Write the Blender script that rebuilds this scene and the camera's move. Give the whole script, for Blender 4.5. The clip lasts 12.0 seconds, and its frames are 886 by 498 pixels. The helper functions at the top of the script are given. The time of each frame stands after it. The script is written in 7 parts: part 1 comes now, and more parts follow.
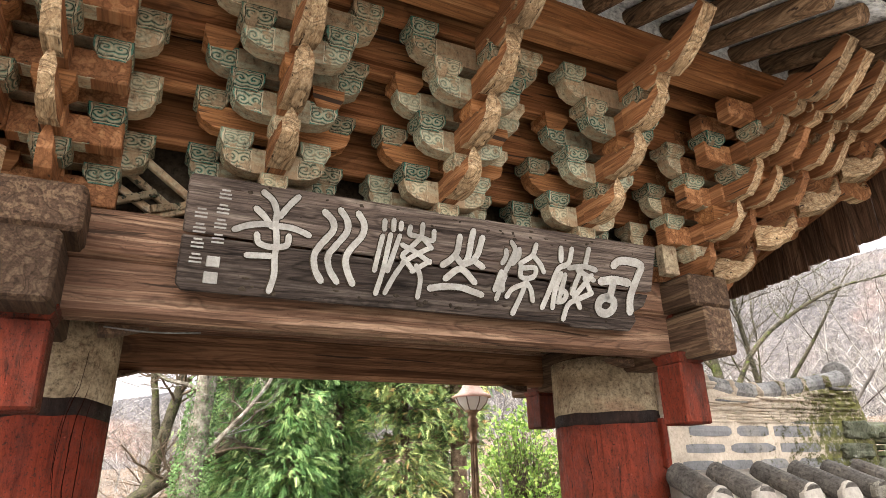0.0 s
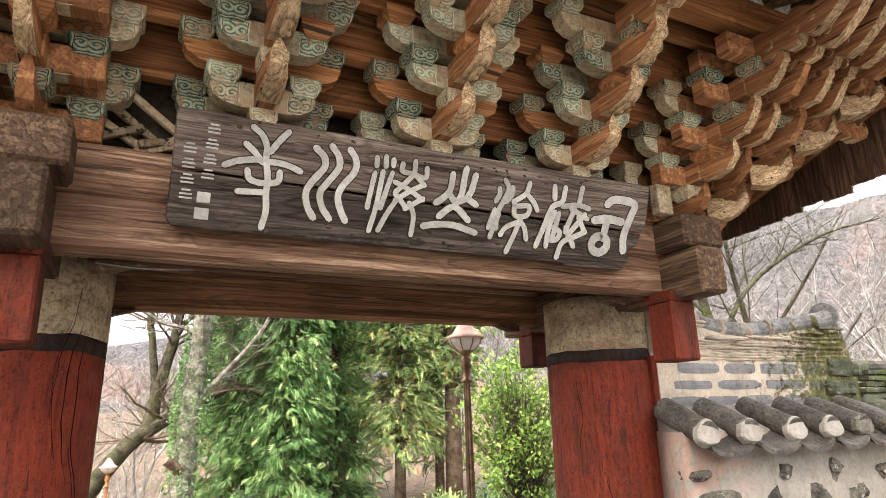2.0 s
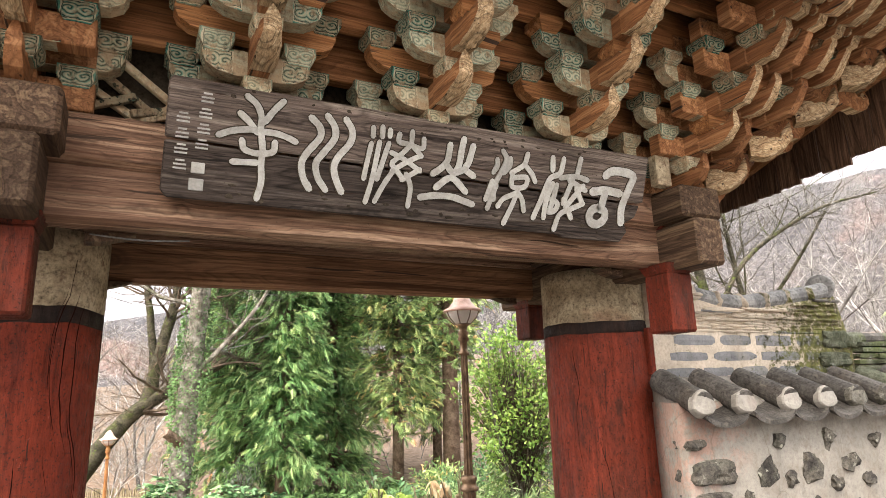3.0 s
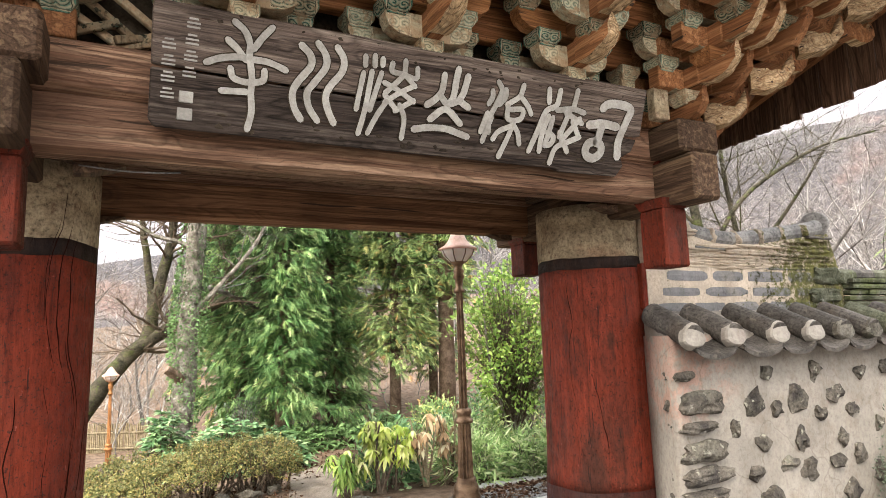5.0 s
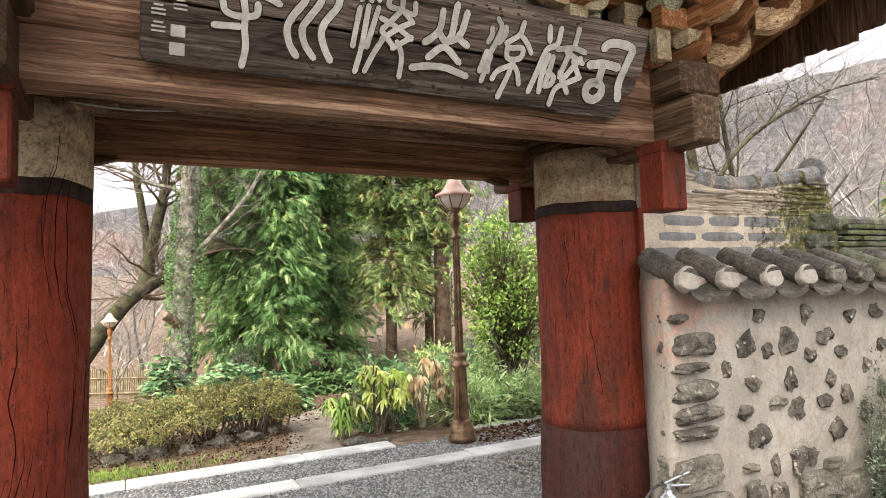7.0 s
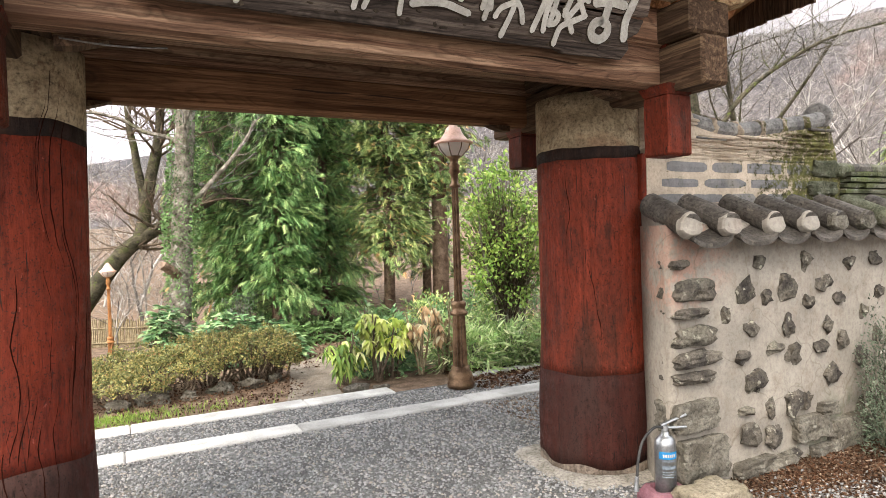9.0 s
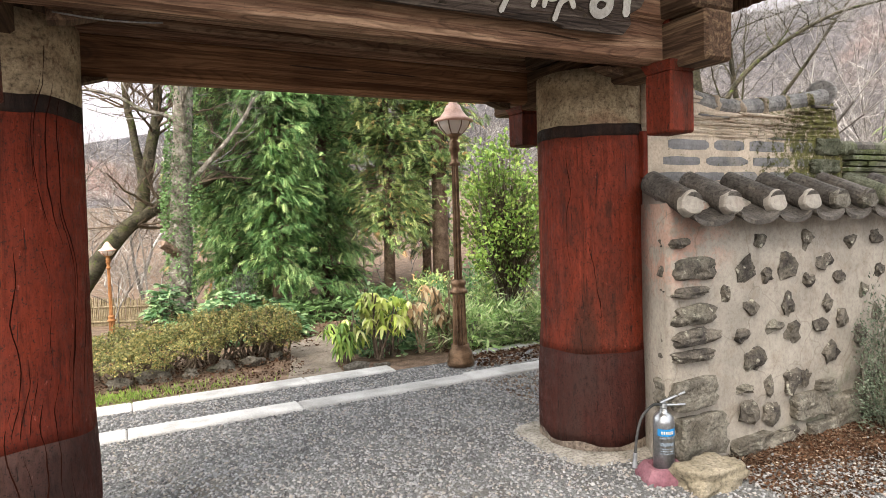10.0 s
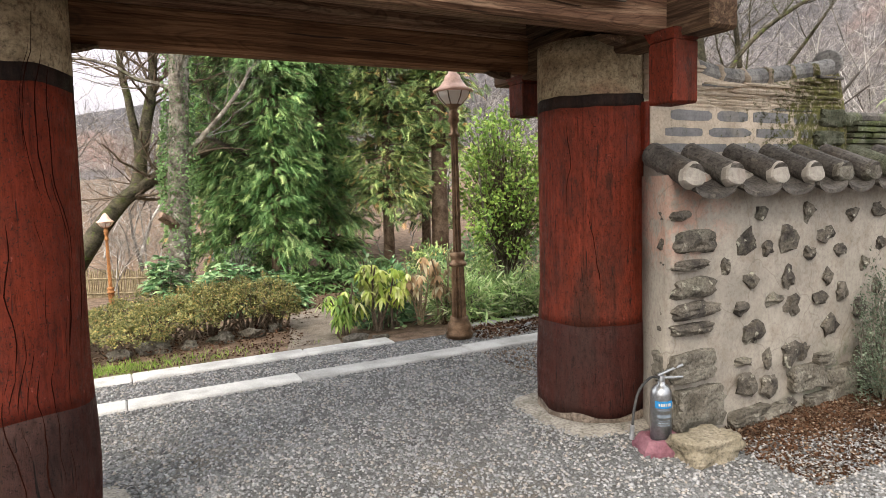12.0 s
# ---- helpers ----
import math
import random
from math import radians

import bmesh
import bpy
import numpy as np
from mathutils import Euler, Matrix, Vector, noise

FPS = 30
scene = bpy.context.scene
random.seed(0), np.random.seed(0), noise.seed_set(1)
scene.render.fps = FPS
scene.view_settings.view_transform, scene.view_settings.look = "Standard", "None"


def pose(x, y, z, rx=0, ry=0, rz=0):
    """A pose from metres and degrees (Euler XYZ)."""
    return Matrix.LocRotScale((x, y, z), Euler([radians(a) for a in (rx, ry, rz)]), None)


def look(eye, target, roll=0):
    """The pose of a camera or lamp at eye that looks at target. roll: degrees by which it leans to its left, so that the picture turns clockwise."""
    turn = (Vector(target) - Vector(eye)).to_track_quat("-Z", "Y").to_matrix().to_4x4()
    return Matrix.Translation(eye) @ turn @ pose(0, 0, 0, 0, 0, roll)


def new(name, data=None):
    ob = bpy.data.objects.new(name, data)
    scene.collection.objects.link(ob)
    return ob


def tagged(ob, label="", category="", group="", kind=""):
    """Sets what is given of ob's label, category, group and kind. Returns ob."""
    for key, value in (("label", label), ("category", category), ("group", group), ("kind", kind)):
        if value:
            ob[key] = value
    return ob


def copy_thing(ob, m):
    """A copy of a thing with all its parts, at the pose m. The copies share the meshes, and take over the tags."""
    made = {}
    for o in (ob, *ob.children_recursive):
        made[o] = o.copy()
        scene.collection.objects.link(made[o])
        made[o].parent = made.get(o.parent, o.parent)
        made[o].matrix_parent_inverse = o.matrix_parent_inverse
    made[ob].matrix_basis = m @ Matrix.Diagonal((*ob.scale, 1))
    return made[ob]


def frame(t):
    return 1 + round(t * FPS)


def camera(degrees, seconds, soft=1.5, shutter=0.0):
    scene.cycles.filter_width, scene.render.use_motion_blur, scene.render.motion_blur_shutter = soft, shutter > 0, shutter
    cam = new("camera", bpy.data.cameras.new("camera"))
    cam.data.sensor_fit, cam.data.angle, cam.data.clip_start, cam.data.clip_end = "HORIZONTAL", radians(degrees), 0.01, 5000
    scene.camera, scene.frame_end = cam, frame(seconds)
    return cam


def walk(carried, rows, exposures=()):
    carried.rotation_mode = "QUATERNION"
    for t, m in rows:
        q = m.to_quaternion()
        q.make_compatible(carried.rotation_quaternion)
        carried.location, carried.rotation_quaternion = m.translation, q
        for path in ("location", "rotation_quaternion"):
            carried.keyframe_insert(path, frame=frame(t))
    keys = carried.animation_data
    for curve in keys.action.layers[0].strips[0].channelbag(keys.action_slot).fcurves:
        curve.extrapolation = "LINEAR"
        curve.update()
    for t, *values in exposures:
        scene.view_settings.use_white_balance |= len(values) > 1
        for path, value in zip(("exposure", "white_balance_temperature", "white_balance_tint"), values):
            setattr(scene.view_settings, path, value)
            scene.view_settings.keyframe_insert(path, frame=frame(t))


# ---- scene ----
cam = camera(70.2, 12.0, 0.85)
PATH = [
    (0, (-1.567, -3.715, 1.861), (-0.738, -2.028, 2.543), -1.7),
    (0.5, (-1.559, -3.712, 1.856), (-0.723, -2.017, 2.51), -1.7),
    (1, (-1.555, -3.709, 1.843), (-0.71, -2.003, 2.455), -1.7),
    (1.5, (-1.555, -3.705, 1.832), (-0.699, -1.988, 2.399), -1.8),
    (2, (-1.551, -3.693, 1.819), (-0.688, -1.966, 2.341), -1.8),
    (2.5, (-1.548, -3.682, 1.817), (-0.676, -1.947, 2.296), -1.8),
    (3, (-1.543, -3.676, 1.807), (-0.666, -1.935, 2.251), -1.9),
    (5, (-1.526, -3.665, 1.764), (-0.63, -1.897, 2.028), -1.9),
    (5.5, (-1.524, -3.67, 1.752), (-0.624, -1.897, 1.974), -1.9),
    (6, (-1.526, -3.668, 1.746), (-0.622, -1.893, 1.928), -1.8),
    (6.5, (-1.529, -3.66, 1.731), (-0.622, -1.884, 1.878), -1.9),
    (7, (-1.537, -3.652, 1.721), (-0.625, -1.875, 1.828), -1.8),
    (9, (-1.545, -3.61, 1.682), (-0.627, -1.834, 1.638), -1.8),
    (9.5, (-1.545, -3.61, 1.683), (-0.628, -1.834, 1.602), -1.8),
    (10, (-1.538, -3.599, 1.676), (-0.623, -1.824, 1.566), -1.8),
    (10.5, (-1.531, -3.596, 1.676), (-0.617, -1.822, 1.538), -1.7),
    (11, (-1.535, -3.589, 1.673), (-0.621, -1.817, 1.514), -1.7),
    (11.5, (-1.528, -3.575, 1.67), (-0.615, -1.805, 1.492), -1.7),
    (12, (-1.515, -3.573, 1.674), (-0.605, -1.803, 1.476), -1.7),
]
walk(cam, [(t, look(eye, aim, roll)) for t, eye, aim, roll in PATH], [(0, 2.48, 6950, 10), (2.5, 2.35, 6950, 10), (4, 2.24, 6950, 10), (7, 2.04, 6950, 10), (9.5, 1.94, 6950, 10), (12, 1.61, 6950, 10)])

# ---- sky, sun and exposure ----
world = bpy.data.worlds.new("overcast_sky")
scene.world = world
world.use_nodes = True
wn, wl = world.node_tree.nodes, world.node_tree.links
sky = wn.new("ShaderNodeTexSky")
sky.sky_type = "NISHITA"
sky.sun_disc = False
sky.sun_elevation = radians(47)
sky.sun_rotation = radians(234)
sky.dust_density = 4.0
sky.air_density = 1.0
veil = wn.new("ShaderNodeMix")
veil.data_type = "RGBA"
veil.inputs["Factor"].default_value = 0.72
veil.inputs["B"].default_value = (7.6, 8.0, 8.6, 1)
wl.new(sky.outputs[0], veil.inputs["A"])
wl.new(veil.outputs["Result"], wn["Background"].inputs["Color"])
wn["Background"].inputs["Strength"].default_value = 0.15
sun = new("sun", bpy.data.lights.new("sun", "SUN"))
sun.data.energy = 1.25
sun.data.angle = radians(25)
sun.data.color = (1.0, 0.96, 0.9)
sun.matrix_basis = look((-9, -6.5, 12), (0, 0, 0))


# ---- materials ----
class Nodes:
    """A small builder for one node material."""

    def __init__(self, name, rough=0.7, metal=0.0, spec=0.4):
        self.m = bpy.data.materials.new(name)
        self.m.use_nodes = True
        self.t = self.m.node_tree
        self.b = self.t.nodes["Principled BSDF"]
        self.b.inputs["Roughness"].default_value = rough
        self.b.inputs["Metallic"].default_value = metal
        self.b.inputs["Specular IOR Level"].default_value = spec
        self.co = self.t.nodes.new("ShaderNodeTexCoord")

    def node(self, kind):
        return self.t.nodes.new(kind)

    def link(self, a, b):
        self.t.links.new(a, b)

    def space(self, scale=(1, 1, 1), rot=(0, 0, 0), warp=0.0, warp_scale=3.0):
        mp = self.node("ShaderNodeMapping")
        mp.inputs["Scale"].default_value = scale
        mp.inputs["Rotation"].default_value = rot
        src = self.co.outputs["Object"]
        if warp:
            nz = self.node("ShaderNodeTexNoise")
            nz.inputs["Scale"].default_value = warp_scale
            self.link(src, nz.inputs["Vector"])
            add = self.node("ShaderNodeVectorMath")
            add.operation = "MULTIPLY_ADD"
            add.inputs[1].default_value = (warp, warp, warp)
            self.link(nz.outputs["Color"], add.inputs[0])
            self.link(src, add.inputs[2])
            src = add.outputs[0]
        self.link(src, mp.inputs["Vector"])
        return mp.outputs[0]

    def noise(self, scale, detail=4, vec=None, rough=0.6):
        nz = self.node("ShaderNodeTexNoise")
        nz.inputs["Scale"].default_value = scale
        nz.inputs["Detail"].default_value = detail
        nz.inputs["Roughness"].default_value = rough
        self.link(vec or self.co.outputs["Object"], nz.inputs["Vector"])
        return nz.outputs["Fac"]

    def cells(self, scale, vec=None, feature="F1", out="Distance", random=1.0):
        v = self.node("ShaderNodeTexVoronoi")
        v.feature = feature
        v.inputs["Scale"].default_value = scale
        v.inputs["Randomness"].default_value = random
        self.link(vec or self.co.outputs["Object"], v.inputs["Vector"])
        return v.outputs[out]

    def ramp(self, fac, stops, hard=False):
        r = self.node("ShaderNodeValToRGB")
        if hard:
            r.color_ramp.interpolation = "CONSTANT"
        els = r.color_ramp.elements
        while len(els) < len(stops):
            els.new(0.5)
        for e, (p, c) in zip(els, stops):
            e.position = p
            e.color = (c, c, c, 1) if isinstance(c, (int, float)) else (*c, 1)
        self.link(fac, r.inputs[0])
        return r.outputs[0]

    def mix(self, fac, a, b, blend="MIX"):
        mx = self.node("ShaderNodeMix")
        mx.data_type = "RGBA"
        mx.blend_type = blend
        for sock, val in (("Factor", fac), ("A", a), ("B", b)):
            s = mx.inputs[sock]
            if isinstance(val, (int, float)):
                s.default_value = val
            elif isinstance(val, tuple):
                s.default_value = (*val, 1)
            else:
                self.link(val, s)
        return mx.outputs["Result"]

    def random(self):
        return self.node("ShaderNodeObjectInfo").outputs["Random"]

    def island(self):
        return self.node("ShaderNodeNewGeometry").outputs["Random Per Island"]

    def bump(self, height, strength=0.4, distance=0.01):
        bp = self.node("ShaderNodeBump")
        bp.inputs["Strength"].default_value = strength
        bp.inputs["Distance"].default_value = distance
        self.link(height, bp.inputs["Height"])
        self.link(bp.outputs[0], self.b.inputs["Normal"])

    def color(self, c):
        if isinstance(c, tuple):
            self.b.inputs["Base Color"].default_value = (*c, 1)
        else:
            self.link(c, self.b.inputs["Base Color"])
        return self.m


def wood(name, dark, mid, light, axis="x", rough=0.72, grain=26.0, streak=(0.05, 0.03, 0.02), crisp=1.0):
    """Weathered sawn timber: growth lines along one axis, checks, knots and stains."""
    n = Nodes(name, rough, 0, 0.08)
    def along(k):
        return {"x": (k, 1, 1), "y": (1, k, 1), "z": (1, 1, k)}[axis]
    knot = n.cells(1.7, n.space(along(0.55), warp=0.04, warp_scale=6))
    v = n.space(along(0.045), warp=0.06, warp_scale=1.7)
    fibre = n.noise(grain * 2.6, 5, v, 0.7)
    lines = n.noise(grain * 1.1, 4, n.space(along(0.022), warp=0.035, warp_scale=1.2), 0.55)
    c = n.ramp(lines, [(0.34, dark), (0.42, mid), (0.5, tuple(0.62 * k for k in mid)), (0.53, mid), (0.62, light), (0.68, mid), (0.74, light)])
    c = n.mix(1.0, c, n.ramp(fibre, [(0.34, 1 - 0.45 * crisp), (0.5, 0.97), (0.66, 1 + 0.3 * crisp)]), "MULTIPLY")
    c = n.mix(n.ramp(n.noise(1.6, 5), [(0.42, 0.0), (0.68, 0.55)]), c, dark)
    contour = n.noise(5.5, 1.5, n.space(along(0.09), warp=0.03, warp_scale=9), 0.4)
    stops = []
    for i in range(10):
        e = 0.3 + 0.043 * i + 0.006 * (i % 3)
        stops += [(e - 0.009, 1.06), (e, 1 - (0.58 - 0.12 * (i % 3)) * (0.4 + 0.6 * crisp)), (e + 0.012, 0.95)]
    c = n.mix(1.0, c, n.ramp(contour, stops), "MULTIPLY")
    check = n.noise(grain * 1.5, 2, n.space(along(0.02), warp=0.08, warp_scale=1.3), 0.5)
    cm = n.ramp(check, [(0.29, 1.0), (0.335, 0.0)])
    c = n.mix(cm, c, streak)
    km = n.ramp(knot, [(0.028, 0.9), (0.05, 0.35), (0.062, 0.7), (0.085, 0.15), (0.1, 0.35), (0.14, 0.0)])
    c = n.mix(km, c, streak)
    speck = n.ramp(n.noise(110, 3), [(0.64, 0.0), (0.7, 0.6)])
    c = n.mix(speck, c, streak)
    c = n.mix(1.0, c, n.ramp(n.random(), [(0.0, 0.72), (1.0, 1.2)]), "MULTIPLY")
    n.bump(n.mix(cm, n.mix(0.5, fibre, lines), (0, 0, 0)), 0.7, 0.008)
    return n.color(c)


def painted_wood(name, paint, worn, amount=0.5, axis="z", rough=0.55, grime=(0.03, 0.016, 0.012)):
    """Old paint on timber: brush and grain streaks, stains, specks and scratches."""
    n = Nodes(name, rough, 0, 0.1)
    def along(k):
        return {"x": (k, 1, 1), "y": (1, k, 1), "z": (1, 1, k)}[axis]
    streak = n.noise(30, 7, n.space(along(0.04), warp=0.05, warp_scale=1.5), 0.75)
    c = n.ramp(streak, [(0.3, tuple(0.45 * k for k in paint)), (0.46, paint), (0.58, tuple(1.15 * k for k in paint)), (0.72, tuple(min(1, 1.5 * k) for k in paint))])
    stain = n.ramp(n.noise(2.4, 6, n.space(along(0.3)), 0.65), [(0.46, 0.0), (0.62, 0.4 + 0.5 * amount)])
    c = n.mix(stain, c, worn)
    blotch = n.ramp(n.noise(9, 6, n.space(along(0.35)), 0.7), [(0.56, 0.0), (0.66, 0.75 * amount)])
    c = n.mix(blotch, c, worn)
    speck = n.ramp(n.noise(95, 3), [(0.585, 0.0), (0.66, 0.85)])
    c = n.mix(speck, c, grime)
    pit = n.ramp(n.noise(46, 6, n.space(along(0.4)), 0.8), [(0.3, 0.32), (0.44, 0.85), (0.58, 1.1)])
    c = n.mix(1.0, c, pit, "MULTIPLY")
    soot = n.ramp(n.noise(3.2, 6, n.space(along(0.35), warp=0.1, warp_scale=4), 0.7), [(0.5, 0.0), (0.66, 0.35 + 0.3 * amount)])
    c = n.mix(soot, c, grime)
    chip = n.ramp(n.noise(34, 5, n.space(along(0.5)), 0.7), [(0.66, 0.0), (0.7, 0.6)])
    c = n.mix(chip, c, tuple(min(1, 1.7 * k + 0.05) for k in paint))
    lines = n.noise(55, 2, n.space(along(0.025), warp=0.14, warp_scale=1.6))
    cm = n.ramp(lines, [(0.3, 1.0), (0.35, 0.0)])
    c = n.mix(cm, c, grime)
    n.bump(n.mix(cm, n.mix(0.4, pit, n.noise(120, 3)), (0, 0, 0)), 0.8, 0.009)
    n.link(n.ramp(n.noise(14, 4), [(0.3, 0.5), (0.7, 0.85)]), n.b.inputs["Roughness"])
    return n.color(c)


def dancheong(name, green, cream, wood_c, amount=0.5):
    """Faded bracket paint: on the panel faces a framed ground with a ringed flower, elsewhere bare greyed wood; flaking all over."""
    n = Nodes(name, 0.8, 0, 0.06)

    def calc(op, a, b=None):
        m = n.node("ShaderNodeMath")
        m.operation = op
        for k, v in enumerate((a, b)):
            if v is None:
                continue
            if isinstance(v, (int, float)):
                m.inputs[k].default_value = v
            else:
                n.link(v, m.inputs[k])
        return m.outputs[0]

    jig = n.node("ShaderNodeVectorMath")
    jig.operation = "MULTIPLY_ADD"
    wob = n.node("ShaderNodeTexNoise")
    wob.inputs["Scale"].default_value = 30
    n.link(n.co.outputs["Object"], wob.inputs["Vector"])
    jig.inputs[1].default_value = (0.16, 0.16, 0.0)
    n.link(wob.outputs["Color"], jig.inputs[0])
    n.link(n.co.outputs["UV"], jig.inputs[2])
    sep = n.node("ShaderNodeSeparateXYZ")
    n.link(jig.outputs[0], sep.inputs[0])
    u = calc("ABSOLUTE", calc("SUBTRACT", sep.outputs[0], 0.58))
    v0 = calc("SUBTRACT", sep.outputs[1], 0.58)
    edge = calc("MULTIPLY", calc("MAXIMUM", u, calc("ABSOLUTE", v0)), 2.0)
    # two mirrored scrolls
    su = calc("SUBTRACT", u, 0.19)
    sv = calc("ADD", v0, 0.02)
    d = calc("SQRT", calc("ADD", calc("MULTIPLY", su, su), calc("MULTIPLY", sv, sv)))
    turn = calc("DIVIDE", calc("ARCTAN2", sv, su), 2 * math.pi)
    coil = calc("FRACT", calc("ADD", calc("MULTIPLY", d, 6.5), turn))
    ink = tuple(0.12 * k for k in green)
    scroll = n.ramp(coil, [(0.0, ink), (0.16, green), (0.44, cream), (0.8, tuple(0.6 * a + 0.4 * b for a, b in zip(green, cream))), (0.94, ink)])
    frame_c = n.ramp(edge, [(0.0, cream), (0.72, ink), (0.77, cream), (0.86, green), (0.95, ink)], True)
    col = n.mix(n.ramp(edge, [(0.7, 0.0), (0.73, 1.0)]), scroll, frame_c)
    fade = n.ramp(n.random(), [(0.0, 0.0), (0.5, 0.15), (1.0, 0.75)])
    col = n.mix(fade, col, cream)
    onpanel = n.ramp(edge, [(0.995, 1.0), (1.0, 0.0)], True)
    weather = n.noise(26, 6, n.space((0.25, 1, 1), warp=0.05, warp_scale=7), 0.75)
    bare = n.mix(n.ramp(weather, [(0.42, 0.0), (0.62, 0.8)]), tuple(0.85 * k for k in wood_c), tuple(0.7 * a + 0.3 * b for a, b in zip(cream, green)))
    col = n.mix(onpanel, bare, col)
    wear = n.ramp(n.noise(19, 7, rough=0.75), [(0.58 - 0.1 * amount, 0.0), (0.66 - 0.1 * amount, 0.9)])
    col = n.mix(wear, col, wood_c)
    grime = n.ramp(n.noise(30, 7, n.space((1, 1, 0.5), warp=0.03, warp_scale=9), 0.82), [(0.34, 0.3), (0.46, 0.88), (0.6, 1.15)])
    col = n.mix(1.0, col, grime, "MULTIPLY")
    tone = n.ramp(n.random(), [(0.0, 0.55), (0.6, 0.95), (1.0, 1.2)])
    col = n.mix(1.0, col, tone, "MULTIPLY")
    n.bump(n.noise(70, 5), 0.5, 0.004)
    return n.color(col)


def mottled(name, a, b, c2=None, scale=3.0, fine=40.0, rough=0.9, bump=0.5, dist=0.01, spots=None, soft=False):
    """Stone, plaster or earth: two scales of mottling with fine relief."""
    n = Nodes(name, rough, 0, 0.1)
    k = n.noise(scale, 6)
    col = n.ramp(k, [(0.36, a), (0.62, b)])
    if c2:
        col = n.mix(n.ramp(n.noise(scale * 0.35, 5), [(0.56, 0.0), (0.72, 0.8)]), col, c2)
    f = n.noise(fine, 5, rough=0.7)
    col = n.mix(1.0, col, n.ramp(f, [(0.3, 0.75), (0.6, 1.06)] if soft else [(0.3, 0.3), (0.44, 0.82), (0.6, 1.2)]), "MULTIPLY")
    if spots:
        col = n.mix(n.ramp(n.noise(fine * 0.3, 4), [(0.6, 0.0), (0.68, 0.8)]), col, spots)
    col = n.mix(1.0, col, n.ramp(n.random(), [(0.0, 0.8), (1.0, 1.12)]), "MULTIPLY")
    n.bump(n.mix(0.45 if bump > 0.45 else 0.0, f, n.noise(scale * 4, 4)), min(1.0, bump * 1.3), dist * 1.3)
    return n.color(col)


def leafy(name, stops, rough=0.5, spec=0.2, translucent=0.26):
    """Leaves: each island its own tone."""
    n = Nodes(name, rough, 0, spec)
    c = n.ramp(n.island(), stops)
    c = n.mix(1.0, c, n.ramp(n.noise(1.6, 4), [(0.36, 0.48), (0.62, 1.35)]), "MULTIPLY")
    n.color(c)
    tr = n.node("ShaderNodeBsdfTranslucent")
    n.link(c, tr.inputs["Color"])
    mx = n.node("ShaderNodeMixShader")
    mx.inputs[0].default_value = translucent
    n.link(n.b.outputs[0], mx.inputs[1])
    n.link(tr.outputs[0], mx.inputs[2])
    n.link(mx.outputs[0], n.t.nodes["Material Output"].inputs["Surface"])
    return n.m


OAK_X = wood("weathered_beam_wood", (0.093, 0.045, 0.026), (0.210, 0.115, 0.071), (0.352, 0.223, 0.142), "x", crisp=0.75)
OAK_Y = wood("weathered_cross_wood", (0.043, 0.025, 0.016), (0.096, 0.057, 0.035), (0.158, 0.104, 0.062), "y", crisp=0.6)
# darker copy of the beam wood: shade under the roof is in the colour
OAK_X_SHADED = wood("brown_shaded_lintel_wood", (0.075, 0.035, 0.018), (0.184, 0.090, 0.046), (0.272, 0.142, 0.077), "x", crisp=0.3)
BROWN_X = wood("brown_plank_wood", (0.191, 0.071, 0.026), (0.362, 0.158, 0.062), (0.478, 0.237, 0.107), "x", 0.6, 20, crisp=0.35)
PLANK_X = wood("dim_plank_wood", (0.137, 0.051, 0.018), (0.312, 0.129, 0.051), (0.450, 0.208, 0.088), "x", 0.7, 20, crisp=0.35)
PLANK_Y = wood("dim_gable_plank_wood", (0.121, 0.047, 0.018), (0.272, 0.114, 0.044), (0.391, 0.183, 0.078), "y", 0.7, 20, crisp=0.35)
BROWN_Y = wood("brown_arm_wood", (0.179, 0.070, 0.028), (0.339, 0.149, 0.065), (0.480, 0.240, 0.114), "y", 0.6, 20, crisp=0.35)
RAFTER = wood("grey_rafter_wood", (0.087, 0.048, 0.025), (0.202, 0.120, 0.066), (0.295, 0.188, 0.110), "y")
FOOT = mottled("bare_pillar_foot", (0.1, 0.075, 0.058), (0.25, 0.2, 0.16), (0.34, 0.29, 0.24), 9, 40, 0.95, 0.9, 0.02)
BOARD_Z = wood("old_gable_board_wood", (0.058, 0.029, 0.017), (0.109, 0.058, 0.035), (0.160, 0.093, 0.058), "z")
SIGN_W = wood("grey_sign_wood", (0.044, 0.032, 0.026), (0.160, 0.118, 0.094), (0.269, 0.214, 0.170), "x", 0.85, 30)
SIGN_LOW = wood("dark_sign_wood", (0.027, 0.020, 0.017), (0.100, 0.074, 0.059), (0.168, 0.134, 0.107), "x", 0.85, 30)
RED = painted_wood("red_pillar_paint", (0.142, 0.023, 0.011), (0.082, 0.015, 0.010), 0.35)
RED_OLD = painted_wood("stained_red_paint", (0.15, 0.027, 0.014), (0.05, 0.02, 0.013), 0.95, grime=(0.022, 0.013, 0.01))
MAROON = painted_wood("dark_maroon_paint", (0.05, 0.015, 0.011), (0.04, 0.022, 0.018), 0.8, grime=(0.012, 0.008, 0.007))
BLACK = painted_wood("black_band_paint", (0.017, 0.011, 0.009), (0.07, 0.035, 0.024), 0.5)
CREAM = mottled("worn_cream_paint", (0.23, 0.17, 0.105), (0.4, 0.315, 0.205), (0.29, 0.165, 0.1), 7, 46, 0.9, 0.9, 0.012, (0.13, 0.075, 0.045))
PAINT_A = dancheong("faded_green_paint", (0.07, 0.24, 0.175), (0.52, 0.455, 0.31), (0.34, 0.235, 0.14), 0.5)
